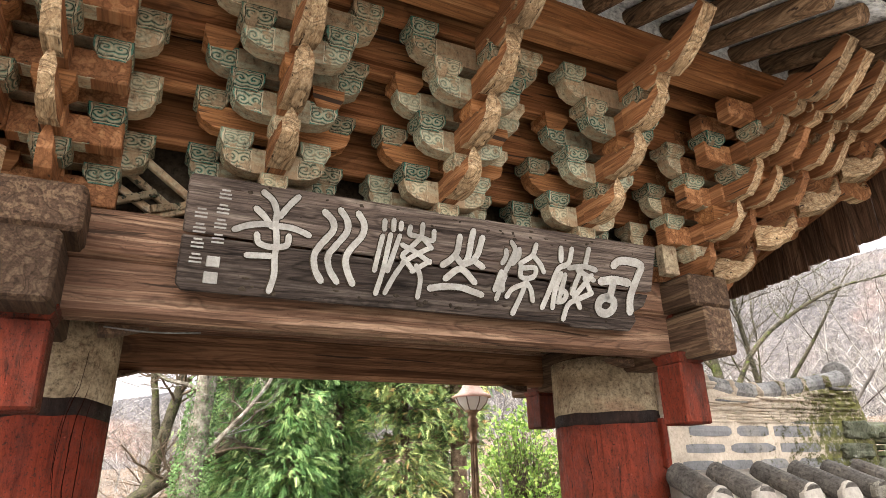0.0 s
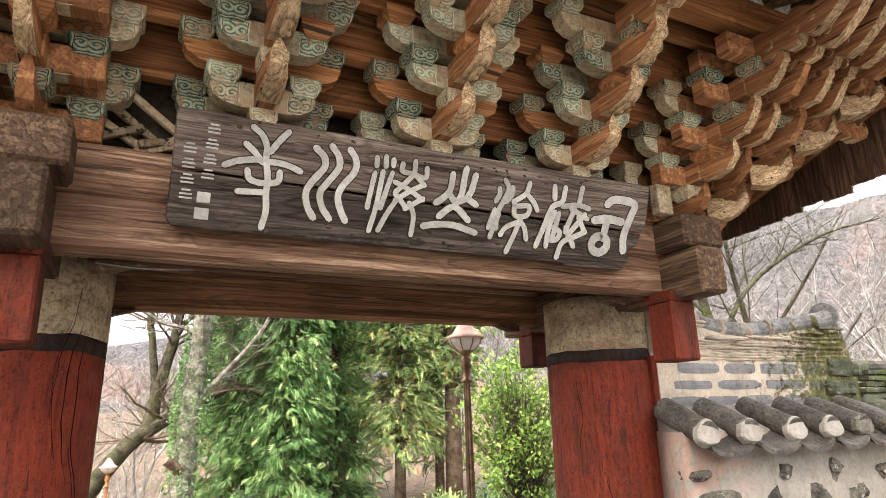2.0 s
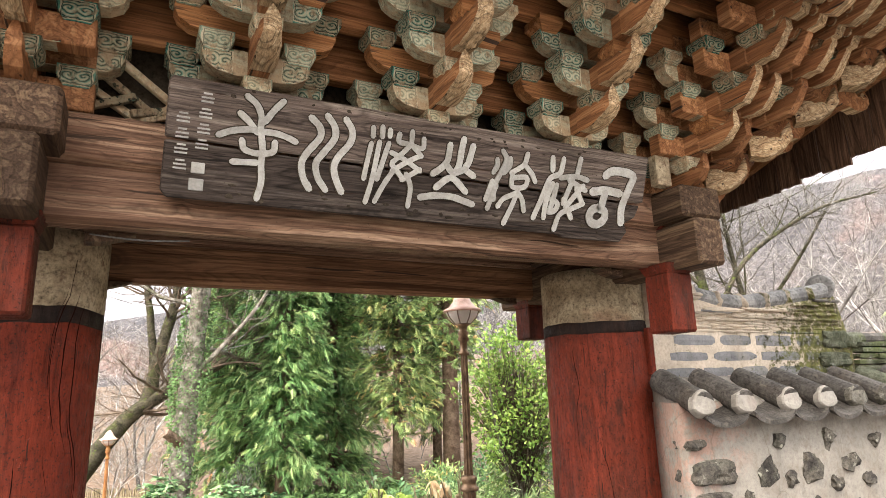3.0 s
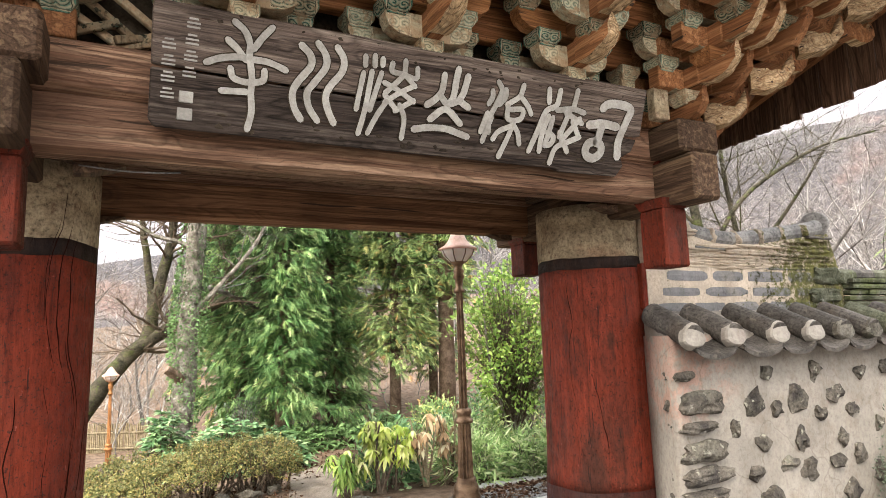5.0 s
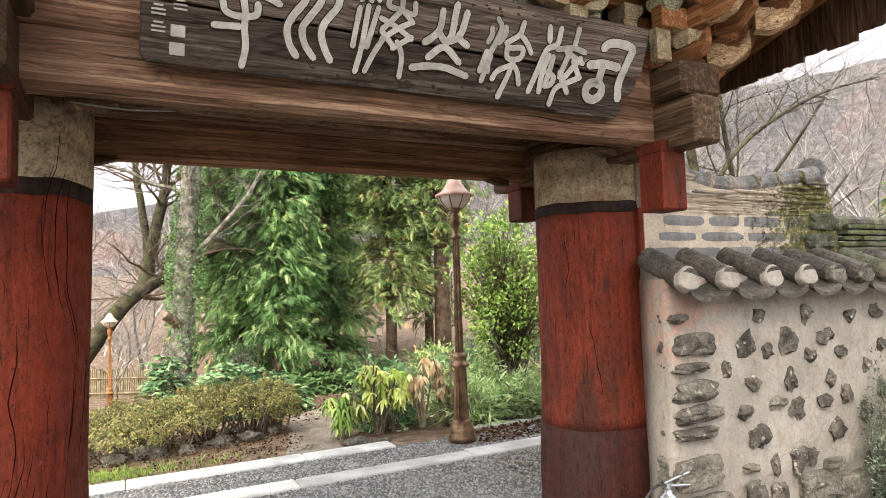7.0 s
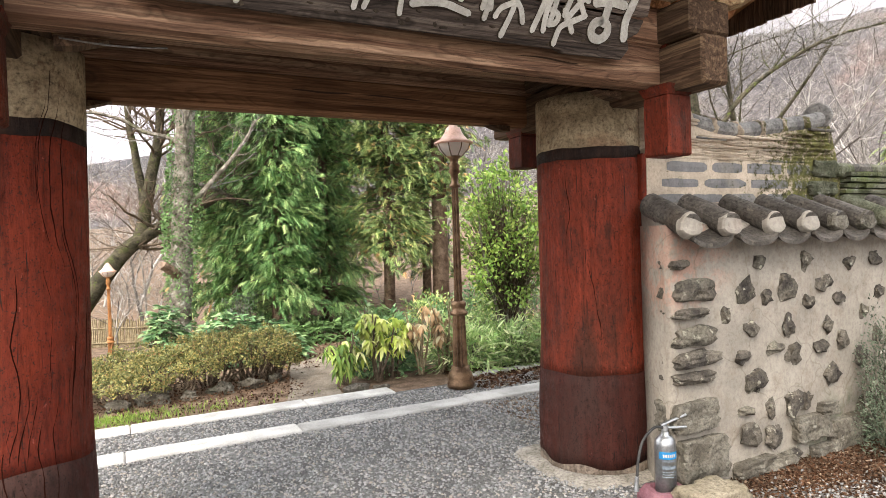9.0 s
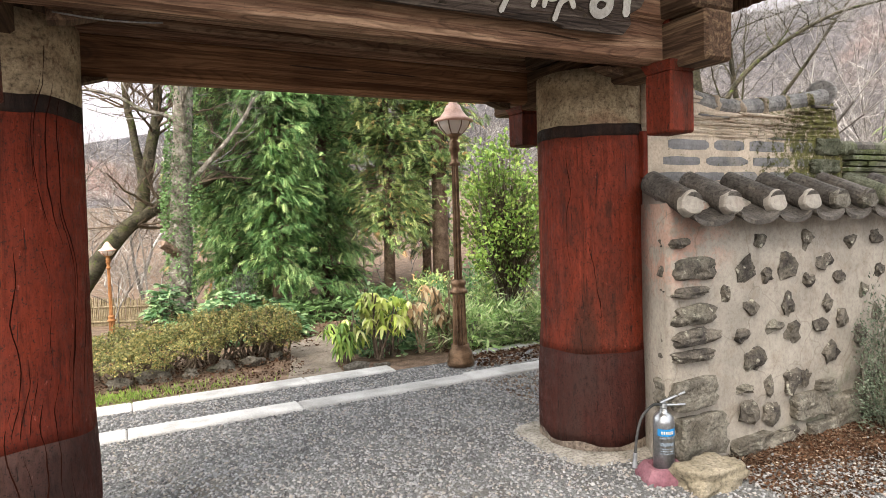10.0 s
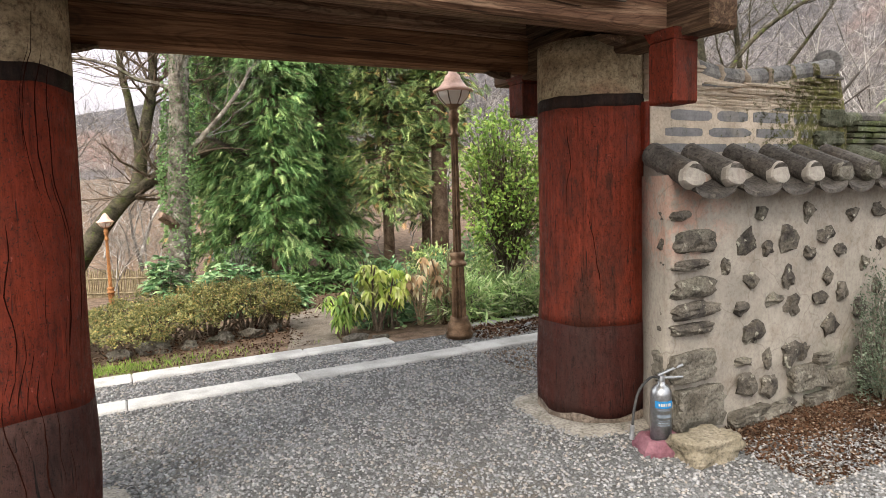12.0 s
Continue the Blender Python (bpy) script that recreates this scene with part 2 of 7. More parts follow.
PAINT_B = dancheong("worn_green_paint", (0.13, 0.22, 0.145), (0.54, 0.44, 0.29), (0.4, 0.275, 0.165), 0.9)
PALE = wood("pale_weathered_wood", (0.239, 0.133, 0.068), (0.497, 0.339, 0.190), (0.650, 0.483, 0.294), "y", 0.8, 40)
PLASTER = mottled("lime_plaster", (0.214, 0.188, 0.157), (0.301, 0.272, 0.234), (0.245, 0.179, 0.145), 2.6, 26, 0.9, 0.45, 0.006, None, True)
def wall_plaster(name, base):
    """Trowelled lime plaster: cloudy, hair cracks, rain streaks, a rubbed-off pink patch by the corner, green damp low down."""
    n = Nodes(name, 0.92, 0, 0.08)
    sep = n.node("ShaderNodeSeparateXYZ")
    n.link(n.space((1, 1, 1), warp=0.25, warp_scale=3.5), sep.inputs[0])

    def span(out, a, b):
        m = n.node("ShaderNodeMapRange")
        m.inputs["From Min"].default_value, m.inputs["From Max"].default_value = a, b
        n.link(sep.outputs[out], m.inputs["Value"])
        return m.outputs[0]

    def times(a, b):
        m = n.node("ShaderNodeMath")
        m.operation = "MULTIPLY"
        n.link(a, m.inputs[0])
        n.link(b, m.inputs[1])
        return m.outputs[0]

    col = n.ramp(n.noise(2.6, 6), [(0.36, tuple(0.74 * k for k in base)), (0.62, base)])
    col = n.mix(n.ramp(n.noise(7, 6, None, 0.7), [(0.5, 0.0), (0.66, 0.6)]), col, (0.2, 0.16, 0.125))
    streak = n.ramp(n.noise(7, 4, n.space((1, 1, 0.12))), [(0.55, 0.0), (0.7, 0.4)])
    col = n.mix(streak, col, (0.17, 0.145, 0.12))
    pink = times(times(span(0, 2.35, 1.75), span(2, 1.12, 1.5)), n.ramp(n.noise(9, 6, None, 0.75), [(0.4, 0.0), (0.56, 1.0)]))
    col = n.mix(n.ramp(pink, [(0.2, 0.0), (0.7, 0.55)]), col, (0.36, 0.19, 0.14))
    damp = times(times(span(0, 2.6, 3.6), span(2, 0.7, 0.05)), n.ramp(n.noise(6, 6, None, 0.7), [(0.38, 0.0), (0.56, 1.0)]))
    col = n.mix(n.ramp(damp, [(0.05, 0.0), (0.45, 0.85)]), col, (0.12, 0.13, 0.085))
    crack = n.ramp(n.cells(1.4, n.space((1, 1, 1), warp=0.3, warp_scale=4), "DISTANCE_TO_EDGE"), [(0.0, 0.4), (0.009, 0.0)])
    col = n.mix(crack, col, (0.1, 0.08, 0.06))
    f = n.noise(34, 6, None, 0.75)
    col = n.mix(1.0, col, n.ramp(f, [(0.3, 0.7), (0.46, 0.96), (0.6, 1.08)]), "MULTIPLY")
    n.bump(n.mix(0.5, f, n.noise(9, 4)), 0.8, 0.014)
    return n.color(col)


PLASTER_WALL = wall_plaster("stained_wall_plaster", (0.3, 0.265, 0.222))
CEIL_PLASTER = mottled("rafter_plaster", (0.66, 0.64, 0.6), (0.8, 0.79, 0.76), None, 3, 30, 0.9, 0.2)
STONE = mottled("dark_field_stone", (0.046, 0.040, 0.035), (0.136, 0.118, 0.095), (0.197, 0.183, 0.141), 9, 55, 0.95, 0.9, 0.015, (0.375, 0.354, 0.280))
BLOCK = mottled("lichen_corner_stone", (0.079, 0.068, 0.053), (0.174, 0.157, 0.128), (0.121, 0.124, 0.088), 6, 50, 0.95, 0.9, 0.015, (0.242, 0.226, 0.189))
ROCK = mottled("tan_rock", (0.187, 0.158, 0.110), (0.281, 0.241, 0.179), None, 5, 45, 0.95, 0.8, 0.012)
GRANITE = mottled("granite_kerb", (0.331, 0.320, 0.301), (0.502, 0.486, 0.462), (0.301, 0.276, 0.236), 3, 90, 0.85, 0.4, 0.004, soft=True)
TILE = mottled("dark_roof_tile", (0.050, 0.043, 0.037), (0.105, 0.093, 0.081), (0.071, 0.054, 0.040), 7, 50, 0.75, 0.5, 0.006, (0.150, 0.131, 0.104))
TILE_PALE = mottled("mortar_smeared_tile", (0.138, 0.130, 0.124), (0.248, 0.234, 0.216), (0.386, 0.350, 0.294), 8, 45, 0.9, 0.6, 0.008)
TILE_MOSS = mottled("mossy_roof_tile", (0.051, 0.055, 0.030), (0.162, 0.162, 0.115), (0.102, 0.128, 0.025), 6, 60, 0.95, 0.9, 0.015, (0.255, 0.255, 0.212))
SOIL = mottled("leaf_litter_earth", (0.086, 0.057, 0.037), (0.208, 0.145, 0.103), (0.124, 0.068, 0.037), 5, 60, 0.95, 0.9, 0.02)
PATH_EARTH = mottled("trodden_earth", (0.156, 0.125, 0.098), (0.257, 0.215, 0.172), None, 4, 60, 0.95, 0.6, 0.01)
GRAVEL_BED = mottled("gravel_bed", (0.1, 0.098, 0.094), (0.19, 0.187, 0.182), (0.19, 0.155, 0.12), 2.0, 85, 0.95, 1.0, 0.02)
COPPER = mottled("copper_brown_metal", (0.09, 0.054, 0.033), (0.24, 0.15, 0.092), None, 8, 60, 0.34, 0.2, soft=True)
COPPER.node_tree.nodes["Principled BSDF"].inputs["Metallic"].default_value = 0.55
# pinkish cap copper, lightened so the sky light on it sits in the colour
CAP = mottled("sky_lit_copper_cap", (0.62, 0.36, 0.28), (0.86, 0.56, 0.45), None, 5, 60, 0.3, 0.2, soft=True)
ORANGE = mottled("orange_lamp_paint", (0.22, 0.095, 0.035), (0.33, 0.15, 0.06), None, 8, 60, 0.6, 0.2)
BARK = mottled("grey_bark", (0.090, 0.077, 0.060), (0.300, 0.269, 0.225), (0.125, 0.138, 0.056), 8, 34, 0.95, 1.0, 0.03, (0.500, 0.488, 0.438))
BARK_MOSS = mottled("mossy_bark", (0.035, 0.033, 0.022), (0.11, 0.095, 0.065), (0.085, 0.11, 0.022), 7, 40, 0.95, 1.0, 0.03, (0.1, 0.13, 0.03))
BARK_RED = mottled("cedar_bark", (0.1, 0.065, 0.045), (0.24, 0.17, 0.125), None, 8, 50, 0.95, 0.9, 0.02)
TWIG = mottled("grey_twig", (0.180, 0.168, 0.156), (0.384, 0.366, 0.342), None, 2, 20, 0.9, 0.1)
BAMBOO = mottled("dry_bamboo", (0.202, 0.158, 0.094), (0.331, 0.274, 0.180), None, 8, 40, 0.8, 0.3)
WHITE_PAINT = mottled("white_letter_paint", (0.340, 0.313, 0.272), (0.449, 0.421, 0.374), None, 12, 70, 0.85, 0.3, 0.003, soft=True)
STEEL = mottled("brushed_steel", (0.264, 0.268, 0.272), (0.368, 0.372, 0.376), None, 6, 60, 0.32, 0.1, soft=True)
STEEL.node_tree.nodes["Principled BSDF"].inputs["Metallic"].default_value = 0.9
RUBBER = mottled("black_rubber", (0.032, 0.032, 0.032), (0.072, 0.069, 0.064), None, 8, 60, 0.6, 0.2, soft=True)
PINK = mottled("faded_red_plastic", (0.15, 0.06, 0.075), (0.24, 0.115, 0.135), None, 6, 50, 0.55, 0.2, soft=True)
BLUE = mottled("blue_label", (0.02, 0.16, 0.36), (0.03, 0.22, 0.45), None, 6, 50, 0.5, 0.1, soft=True)
LABEL_GREY = mottled("grey_label_print", (0.16, 0.19, 0.22), (0.22, 0.25, 0.28), None, 6, 50, 0.5, 0.1, soft=True)
MORTAR = mottled("mortar", (0.470, 0.420, 0.347), (0.627, 0.582, 0.510), (0.426, 0.370, 0.280), 3, 40, 0.95, 0.5, 0.008)
# knots, hooks and letter edges; on the inner boarding it paints recess shade
DARK = mottled("dark_wood_and_recess_shade", (0.03, 0.022, 0.016), (0.06, 0.045, 0.03), None, 4, 40, 0.9, 0.3)
gn = Nodes("frosted_glass", 0.4, 0, 0.4)
gn.color((0.86, 0.82, 0.78))
gt = gn.node("ShaderNodeBsdfTranslucent")
gt.inputs["Color"].default_value = (0.95, 0.91, 0.88, 1)
gm = gn.node("ShaderNodeMixShader")
gm.inputs[0].default_value = 0.6
gn.link(gn.b.outputs[0], gm.inputs[1])
gn.link(gt.outputs[0], gm.inputs[2])
gn.link(gm.outputs[0], gn.t.nodes["Material Output"].inputs["Surface"])
GLASS = gn.m
CONIFER = leafy("conifer_green", [(0.0, (0.07, 0.15, 0.055)), (0.45, (0.23, 0.42, 0.16)), (0.85, (0.44, 0.64, 0.26)), (1.0, (0.68, 0.82, 0.36))], 0.6, 0.08)
CONIFER_B = leafy("dull_conifer_green", [(0.0, (0.081, 0.139, 0.058)), (0.5, (0.291, 0.422, 0.160)), (0.9, (0.582, 0.670, 0.262)), (0.97, (0.728, 0.524, 0.233)), (1.0, (0.874, 0.495, 0.233))], 0.6, 0.08)
BROADLEAF = leafy("glossy_broadleaf", [(0.0, (0.094, 0.181, 0.034)), (0.6, (0.229, 0.361, 0.082)), (1.0, (0.415, 0.512, 0.140))], 0.35)
AUCUBA = leafy("dark_laurel_leaf", [(0.0, (0.060, 0.139, 0.058)), (0.6, (0.166, 0.296, 0.137)), (1.0, (0.393, 0.492, 0.251))], 0.35)
AZALEA = leafy("olive_shrub_leaf", [(0.0, (0.066, 0.079, 0.028)), (0.45, (0.187, 0.196, 0.075)), (0.8, (0.318, 0.290, 0.112)), (0.93, (0.449, 0.355, 0.131)), (1.0, (0.318, 0.160, 0.084))])
YELLOW = leafy("yellow_green_leaf", [(0.0, (0.226, 0.363, 0.059)), (0.5, (0.639, 0.725, 0.157)), (1.0, (0.810, 0.810, 0.392))], 0.45)
DRY = leafy("withered_leaf", [(0.0, (0.314, 0.188, 0.095)), (0.6, (0.598, 0.410, 0.235)), (1.0, (0.675, 0.629, 0.410))])
IVY = leafy("ivy_leaf", [(0.0, (0.062, 0.122, 0.041)), (1.0, (0.202, 0.324, 0.122))])
GRASS = leafy("grass_blade", [(0.0, (0.130, 0.216, 0.036)), (0.7, (0.288, 0.432, 0.079)), (1.0, (0.432, 0.403, 0.173))])
HERB = leafy("grey_green_herb", [(0.0, (0.065, 0.092, 0.056)), (1.0, (0.222, 0.259, 0.185))])
LITTER = leafy("dry_litter", [(0.0, (0.027, 0.013, 0.007)), (0.5, (0.068, 0.032, 0.017)), (0.85, (0.112, 0.061, 0.036)), (1.0, (0.250, 0.186, 0.132))], 0.9, 0.1, 0.05)
pn = Nodes("grey_gravel", 0.9, 0, 0.25)
PEBBLE = pn.color(pn.mix(1.0, pn.ramp(pn.island(), [(0.0, (0.085, 0.085, 0.086)), (0.35, (0.197, 0.196, 0.194)), (0.75, (0.320, 0.317, 0.315)), (0.9, (0.320, 0.278, 0.235)), (1.0, (0.414, 0.409, 0.404))]), pn.ramp(pn.noise(60, 3), [(0.3, 0.75), (0.7, 1.1)]), "MULTIPLY"))

BARK_STEM = mottled("brown_shrub_bark", (0.07, 0.05, 0.036), (0.2, 0.155, 0.115), None, 9, 50, 0.95, 0.6, 0.01)
# grey twigs; highlights and shaded sticks are painted as random light and dark tones
THICKET = leafy("highlit_thicket_twig", [(0.0, (0.05, 0.043, 0.038)), (0.4, (0.16, 0.145, 0.13)), (0.75, (0.34, 0.315, 0.29)), (1.0, (0.5, 0.47, 0.44))], 0.9, 0.05, 0.0)
SHOOTS = leafy("pale_bamboo_leaf", [(0.0, (0.125, 0.218, 0.078)), (0.5, (0.328, 0.468, 0.172)), (0.85, (0.530, 0.608, 0.312)), (1.0, (0.608, 0.608, 0.390))], 0.4)


def mossed(name, base, moss, x0, x1, stain=None, warm=0.0):
    """Old mortar: sandy ground with dirt runs and moss cushions that gather from x0 to x1."""
    n = Nodes(name, 0.95, 0, 0.08)
    sep = n.node("ShaderNodeSeparateXYZ")
    n.link(n.co.outputs["Object"], sep.inputs[0])
    reach = n.node("ShaderNodeMapRange")
    for k, v in zip(("From Min", "From Max", "To Min", "To Max"), (x0, x1, 0.0, 0.2)):
        reach.inputs[k].default_value = v
    n.link(sep.outputs[0], reach.inputs["Value"])
    col = n.ramp(n.noise(5, 6), [(0.36, tuple(0.7 * k for k in base)), (0.6, base)])
    col = n.mix(n.ramp(n.noise(2.2, 5), [(0.52, 0.0), (0.7, 0.65)]), col, stain or tuple(0.6 * k for k in base))
    f = n.noise(52, 5, rough=0.75)
    col = n.mix(1.0, col, n.ramp(f, [(0.3, 0.68), (0.45, 0.95), (0.6, 1.08)]), "MULTIPLY")
    grow = n.node("ShaderNodeMath")
    grow.operation = "ADD"
    n.link(n.noise(17, 8, rough=0.85), grow.inputs[0])
    n.link(reach.outputs[0], grow.inputs[1])
    mask = n.ramp(grow.outputs[0], [(0.61, 0.0), (0.67, 0.92)])
    green = n.mix(n.ramp(n.noise(16, 5), [(0.35, 0.0), (0.62, 1.0)]), tuple(0.22 * k for k in moss), moss)
    col = n.mix(mask, col, green)
    col = n.mix(1.0, col, n.ramp(n.random(), [(0.0, 0.82), (1.0, 1.1)]), "MULTIPLY")
    n.bump(n.mix(0.4, f, mask), 0.9, 0.012)
    return n.color(col)


MORTAR_MOSS = mossed("sandy_old_mortar", (0.56, 0.46, 0.355), (0.13, 0.13, 0.03), 2.5, 3.5, (0.38, 0.3, 0.22))
TILE_WORN = mossed("mortar_smeared_old_tile", (0.25, 0.24, 0.235), (0.12, 0.12, 0.028), 2.4, 3.5, (0.42, 0.38, 0.31))
FOOTING = mottled("worn_cement_footing", (0.2, 0.18, 0.15), (0.33, 0.3, 0.26), None, 6, 50, 0.95, 0.5, 0.006)
CRACK = Nodes("deep_crack_shadowed_wood", 1.0, 0, 0.0).color((0.018, 0.006, 0.004))


# ---- mesh helpers ----
def mesh_object(name, bm, material, smooth=False):
    me = bpy.data.meshes.new(name)
    bm.to_mesh(me)
    bm.free()
    if smooth:
        me.shade_smooth()
    for m in material if isinstance(material, tuple) else (material,):
        me.materials.append(m)
    return new(name, me)


def part(name, bm, material, parent, label="", smooth=False):
    """One mesh under a thing or a part; its vertices are given in world metres."""
    ob = mesh_object(name, bm, material, smooth)
    ob.parent = parent
    up, m = parent, Matrix()
    while up:
        m = up.matrix_basis @ (up.matrix_parent_inverse if up.parent else Matrix()) if not up.parent else up.matrix_parent_inverse @ up.matrix_basis
        if up.parent:
            m = up.parent.matrix_basis @ m
        break
    ob.matrix_parent_inverse = m.inverted()
    return tagged(ob, label)


def thing(name, at, label, category, group="", kind=""):
    ob = new(name)
    ob.empty_display_size = 0.1
    ob.matrix_basis = Matrix.Translation(at)
    return tagged(ob, label, category, group, kind)


def box(bm, x0, x1, y0, y1, z0, z1, bevel=0.0):
    """A box; bevel cuts its long and short edges."""
    c = bmesh.ops.create_cube(bm, size=1.0)["verts"]
    for v in c:
        v.co = Vector((x0 if v.co.x < 0 else x1, y0 if v.co.y < 0 else y1, z0 if v.co.z < 0 else z1))
    if bevel:
        edges = {e for v in c for e in v.link_edges}
        bmesh.ops.bevel(bm, geom=list(edges), offset=bevel, segments=1, affect="EDGES")
    return bm


def prism(bm, outline, axis, lo, hi):
    """Extrudes a flat outline. axis x: points are (y, z); y: (x, z); z: (x, y)."""
    def at(p, h):
        return {"x": (h, p[0], p[1]), "y": (p[0], h, p[1]), "z": (p[0], p[1], h)}[axis]
    a = [bm.verts.new(at(p, lo)) for p in outline]
    b = [bm.verts.new(at(p, hi)) for p in outline]
    k = len(outline)
    faces = [bm.faces.new(a), bm.faces.new(b[::-1])]
    for i in range(k):
        faces.append(bm.faces.new((a[i], b[i], b[(i + 1) % k], a[(i + 1) % k])))
    bmesh.ops.recalc_face_normals(bm, faces=faces)
    return bm


def rings_mesh(bm, rings, cap=True):
    """Skins a row of closed rings of equal length."""
    rows = [[bm.verts.new(p) for p in r] for r in rings]
    k = len(rows[0])
    for a, b in zip(rows, rows[1:]):
        for i in range(k):
            bm.faces.new((a[i], a[(i + 1) % k], b[(i + 1) % k], b[i]))
    if cap:
        bm.faces.new(rows[0][::-1])
        bm.faces.new(rows[-1])
    return bm


def lathe(bm, x, y, profile, seg=24, wobble=0.0, lean=(0, 0), phase=0.0):
    """A turned form: profile of (radius, z)."""
    z0 = profile[0][1]
    rings = []
    for r, z in profile:
        ring = []
        for i in range(seg):
            a = 2 * math.pi * i / seg + phase
            q = r * (1 + wobble * noise.noise((3 * math.cos(a), 3 * math.sin(a), z * 1.3 + x)))
            ring.append((x + lean[0] * (z - z0) + q * math.cos(a), y + lean[1] * (z - z0) + q * math.sin(a), z))
        rings.append(ring)
    return rings_mesh(bm, rings)


def tube(bm, pts, radii, seg=6):
    """A round limb along points."""
    pts = [Vector(p) for p in pts]
    rings = []
    side = None
    for i, p in enumerate(pts):
        d = (pts[min(i + 1, len(pts) - 1)] - pts[max(i - 1, 0)]).normalized()
        if side is None:
            side = d.orthogonal().normalized()
        side = (side - d * side.dot(d)).normalized()
        up = d.cross(side)
        rings.append([p + (side * math.cos(2 * math.pi * j / seg) + up * math.sin(2 * math.pi * j / seg)) * radii[i] for j in range(seg)])
    return rings_mesh(bm, rings)


def slab(bm, x0, x1, y0, y1, z0, z1, seed, jag=0.006):
    """A broken flat tile: a box with cut corners and uneven edges."""
    n = 5
    rings = []
    for i in range(n + 1):
        t = i / n
        x = x0 + (x1 - x0) * t
        c = 0.12 if i in (0, n) else 0.0
        q = Vector((x * 9, seed, 0))
        a = z0 + jag * noise.noise(q) + (z1 - z0) * c * 0.5
        b = z1 + jag * noise.noise(q + Vector((0, 7, 0))) - (z1 - z0) * c * 0.5
        f = y0 + jag * 1.5 * noise.noise(q + Vector((0, 0, 9))) + (0.004 if i in (0, n) else 0)
        rings.append([(x, f, a), (x, y1, a), (x, y1, b), (x, f, b), (x, f - 0.004, (a + b) / 2)])
    rings_mesh(bm, rings)
    bmesh.ops.recalc_face_normals(bm, faces=bm.faces)
    return bm


def rough_stone(bm, cx, cy, cz, sx, sy, sz, seed, sub=2, jag=0.22, square=0.45):
    """A broken field stone: a ball pushed about by noise, flattened to its size."""
    vs = bmesh.ops.create_icosphere(bm, subdivisions=sub, radius=1.0)["verts"]
    off = Vector((seed * 7.13, seed * 3.7, seed * 1.9))
    for v in vs:
        d = v.co.copy()
        k = 1 + jag * noise.noise(d * 1.4 + off) + jag * 0.5 * noise.noise(d * 3.3 + off)
        sq = max(abs(d.x), abs(d.y), abs(d.z))
        k += jag * 0.3 * noise.noise(d * 7.0 + off)
        d = d * (1 - square + square / max(sq, 0.58)) * k
        v.co = Vector((cx + d.x * sx, cy + d.y * sy, cz + d.z * sz))
    return bm


# ---- plan, in metres: the gate runs along x, its front faces -y ----
XL, XR = -1.99, 1.54          # posts and pillars
YF, YB = -0.80, 0.80          # front and back beams
BAY = (XR - XL) / 4           # from bracket set to bracket set
Z_LOW, Z_UP, Z_BR = 2.545, 2.79, 3.0
TIER = 0.187
STEP = 0.20


# ---- ground ----
def ground_height(x, y):
    """Level at the gate; it falls to the valley on the far left and rises to wooded hills."""
    z = 0.0
    if y > 3.0:
        k = min(1.0, (y - 3.0) / 12.0)
        z -= 0.85 * k * min(1.0, max(0.0, (2.5 - x * 0.6 + 0.12 * y - 1.0) / 4.0))
    far = math.hypot(x, y)
    if far > 22:
        z += 0.10 * (far - 22) * (0.6 + 0.4 * math.sin(math.atan2(x, y) * 2.0)) if far < 120 else 0.10 * 98 * (0.6 + 0.4 * math.sin(math.atan2(x, y) * 2.0))
    return z


def ground_mesh():
    xs = sorted({round(math.copysign(abs(k) ** 2.2 * 420, k), 3) for k in np.linspace(-1, 1, 91)} | {-2.5, -1.5, 0.5, 1.5, 2.5, 3.5})
    verts = [(x, y, ground_height(x, y) - (0.004 if abs(x) < 25 and y < 2.0 else 0.0)) for y in xs for x in xs]
    k = len(xs)
    faces = [(j * k + i, j * k + i + 1, (j + 1) * k + i + 1, (j + 1) * k + i) for j in range(k - 1) for i in range(k - 1)]
    me = bpy.data.meshes.new("ground")
    me.from_pydata(verts, [], faces)
    me.shade_smooth()
    me.materials.append(SOIL)
    return tagged(new("ground", me), "brown earth with dry leaf litter", "ground", kind="structure")


ground_mesh()
bm = bmesh.new()
prism(bm, [(-14, -14), (14, -14), (14, -1.9), (4.2, -1.5), (2.4, -1.2), (1.85, -0.95), (1.6, -0.6), (1.6, 1.8), (4.6, 1.8), (4.6, 1.92), (-9, 1.92), (-9, 1.5), (-14, 1.5)], "z", -0.05, 0.004)
tagged(mesh_object("gravel_yard", bm, GRAVEL_BED), "grey crushed gravel yard around the gate", "gravel", kind="structure")
bm = bmesh.new()
prism(bm, [(-9, 1.98), (4.4, 1.98), (4.4, 2.66), (-9, 2.66)], "z", -0.05, 0.006)
tagged(mesh_object("gravel_strip", bm, GRAVEL_BED), "grey gravel strip between two stone kerbs", "gravel", kind="structure")


def kerb(name, y0, y1, joints, label):
    root = thing(name, (0, (y0 + y1) / 2, 0), label, "kerb", kind="structure")
    r = random.Random(5)
    for a, b in zip(joints, joints[1:]):
        bm = bmesh.new()
        box(bm, a + 0.003, b - 0.003, y0 + r.uniform(-0.015, 0.015), y1 + r.uniform(-0.015, 0.015), -0.08, 0.03 + r.uniform(-0.006, 0.006), 0.012)
        part("kerb_stone", bm, GRANITE, root)


kerb("kerb_1", 1.79, 2.05, [-8.6, -6.9, -5.2, -3.6, -1.55, -0.17, 1.55, 3.0, 4.5], "pale granite kerb stones laid flush along the gravel")
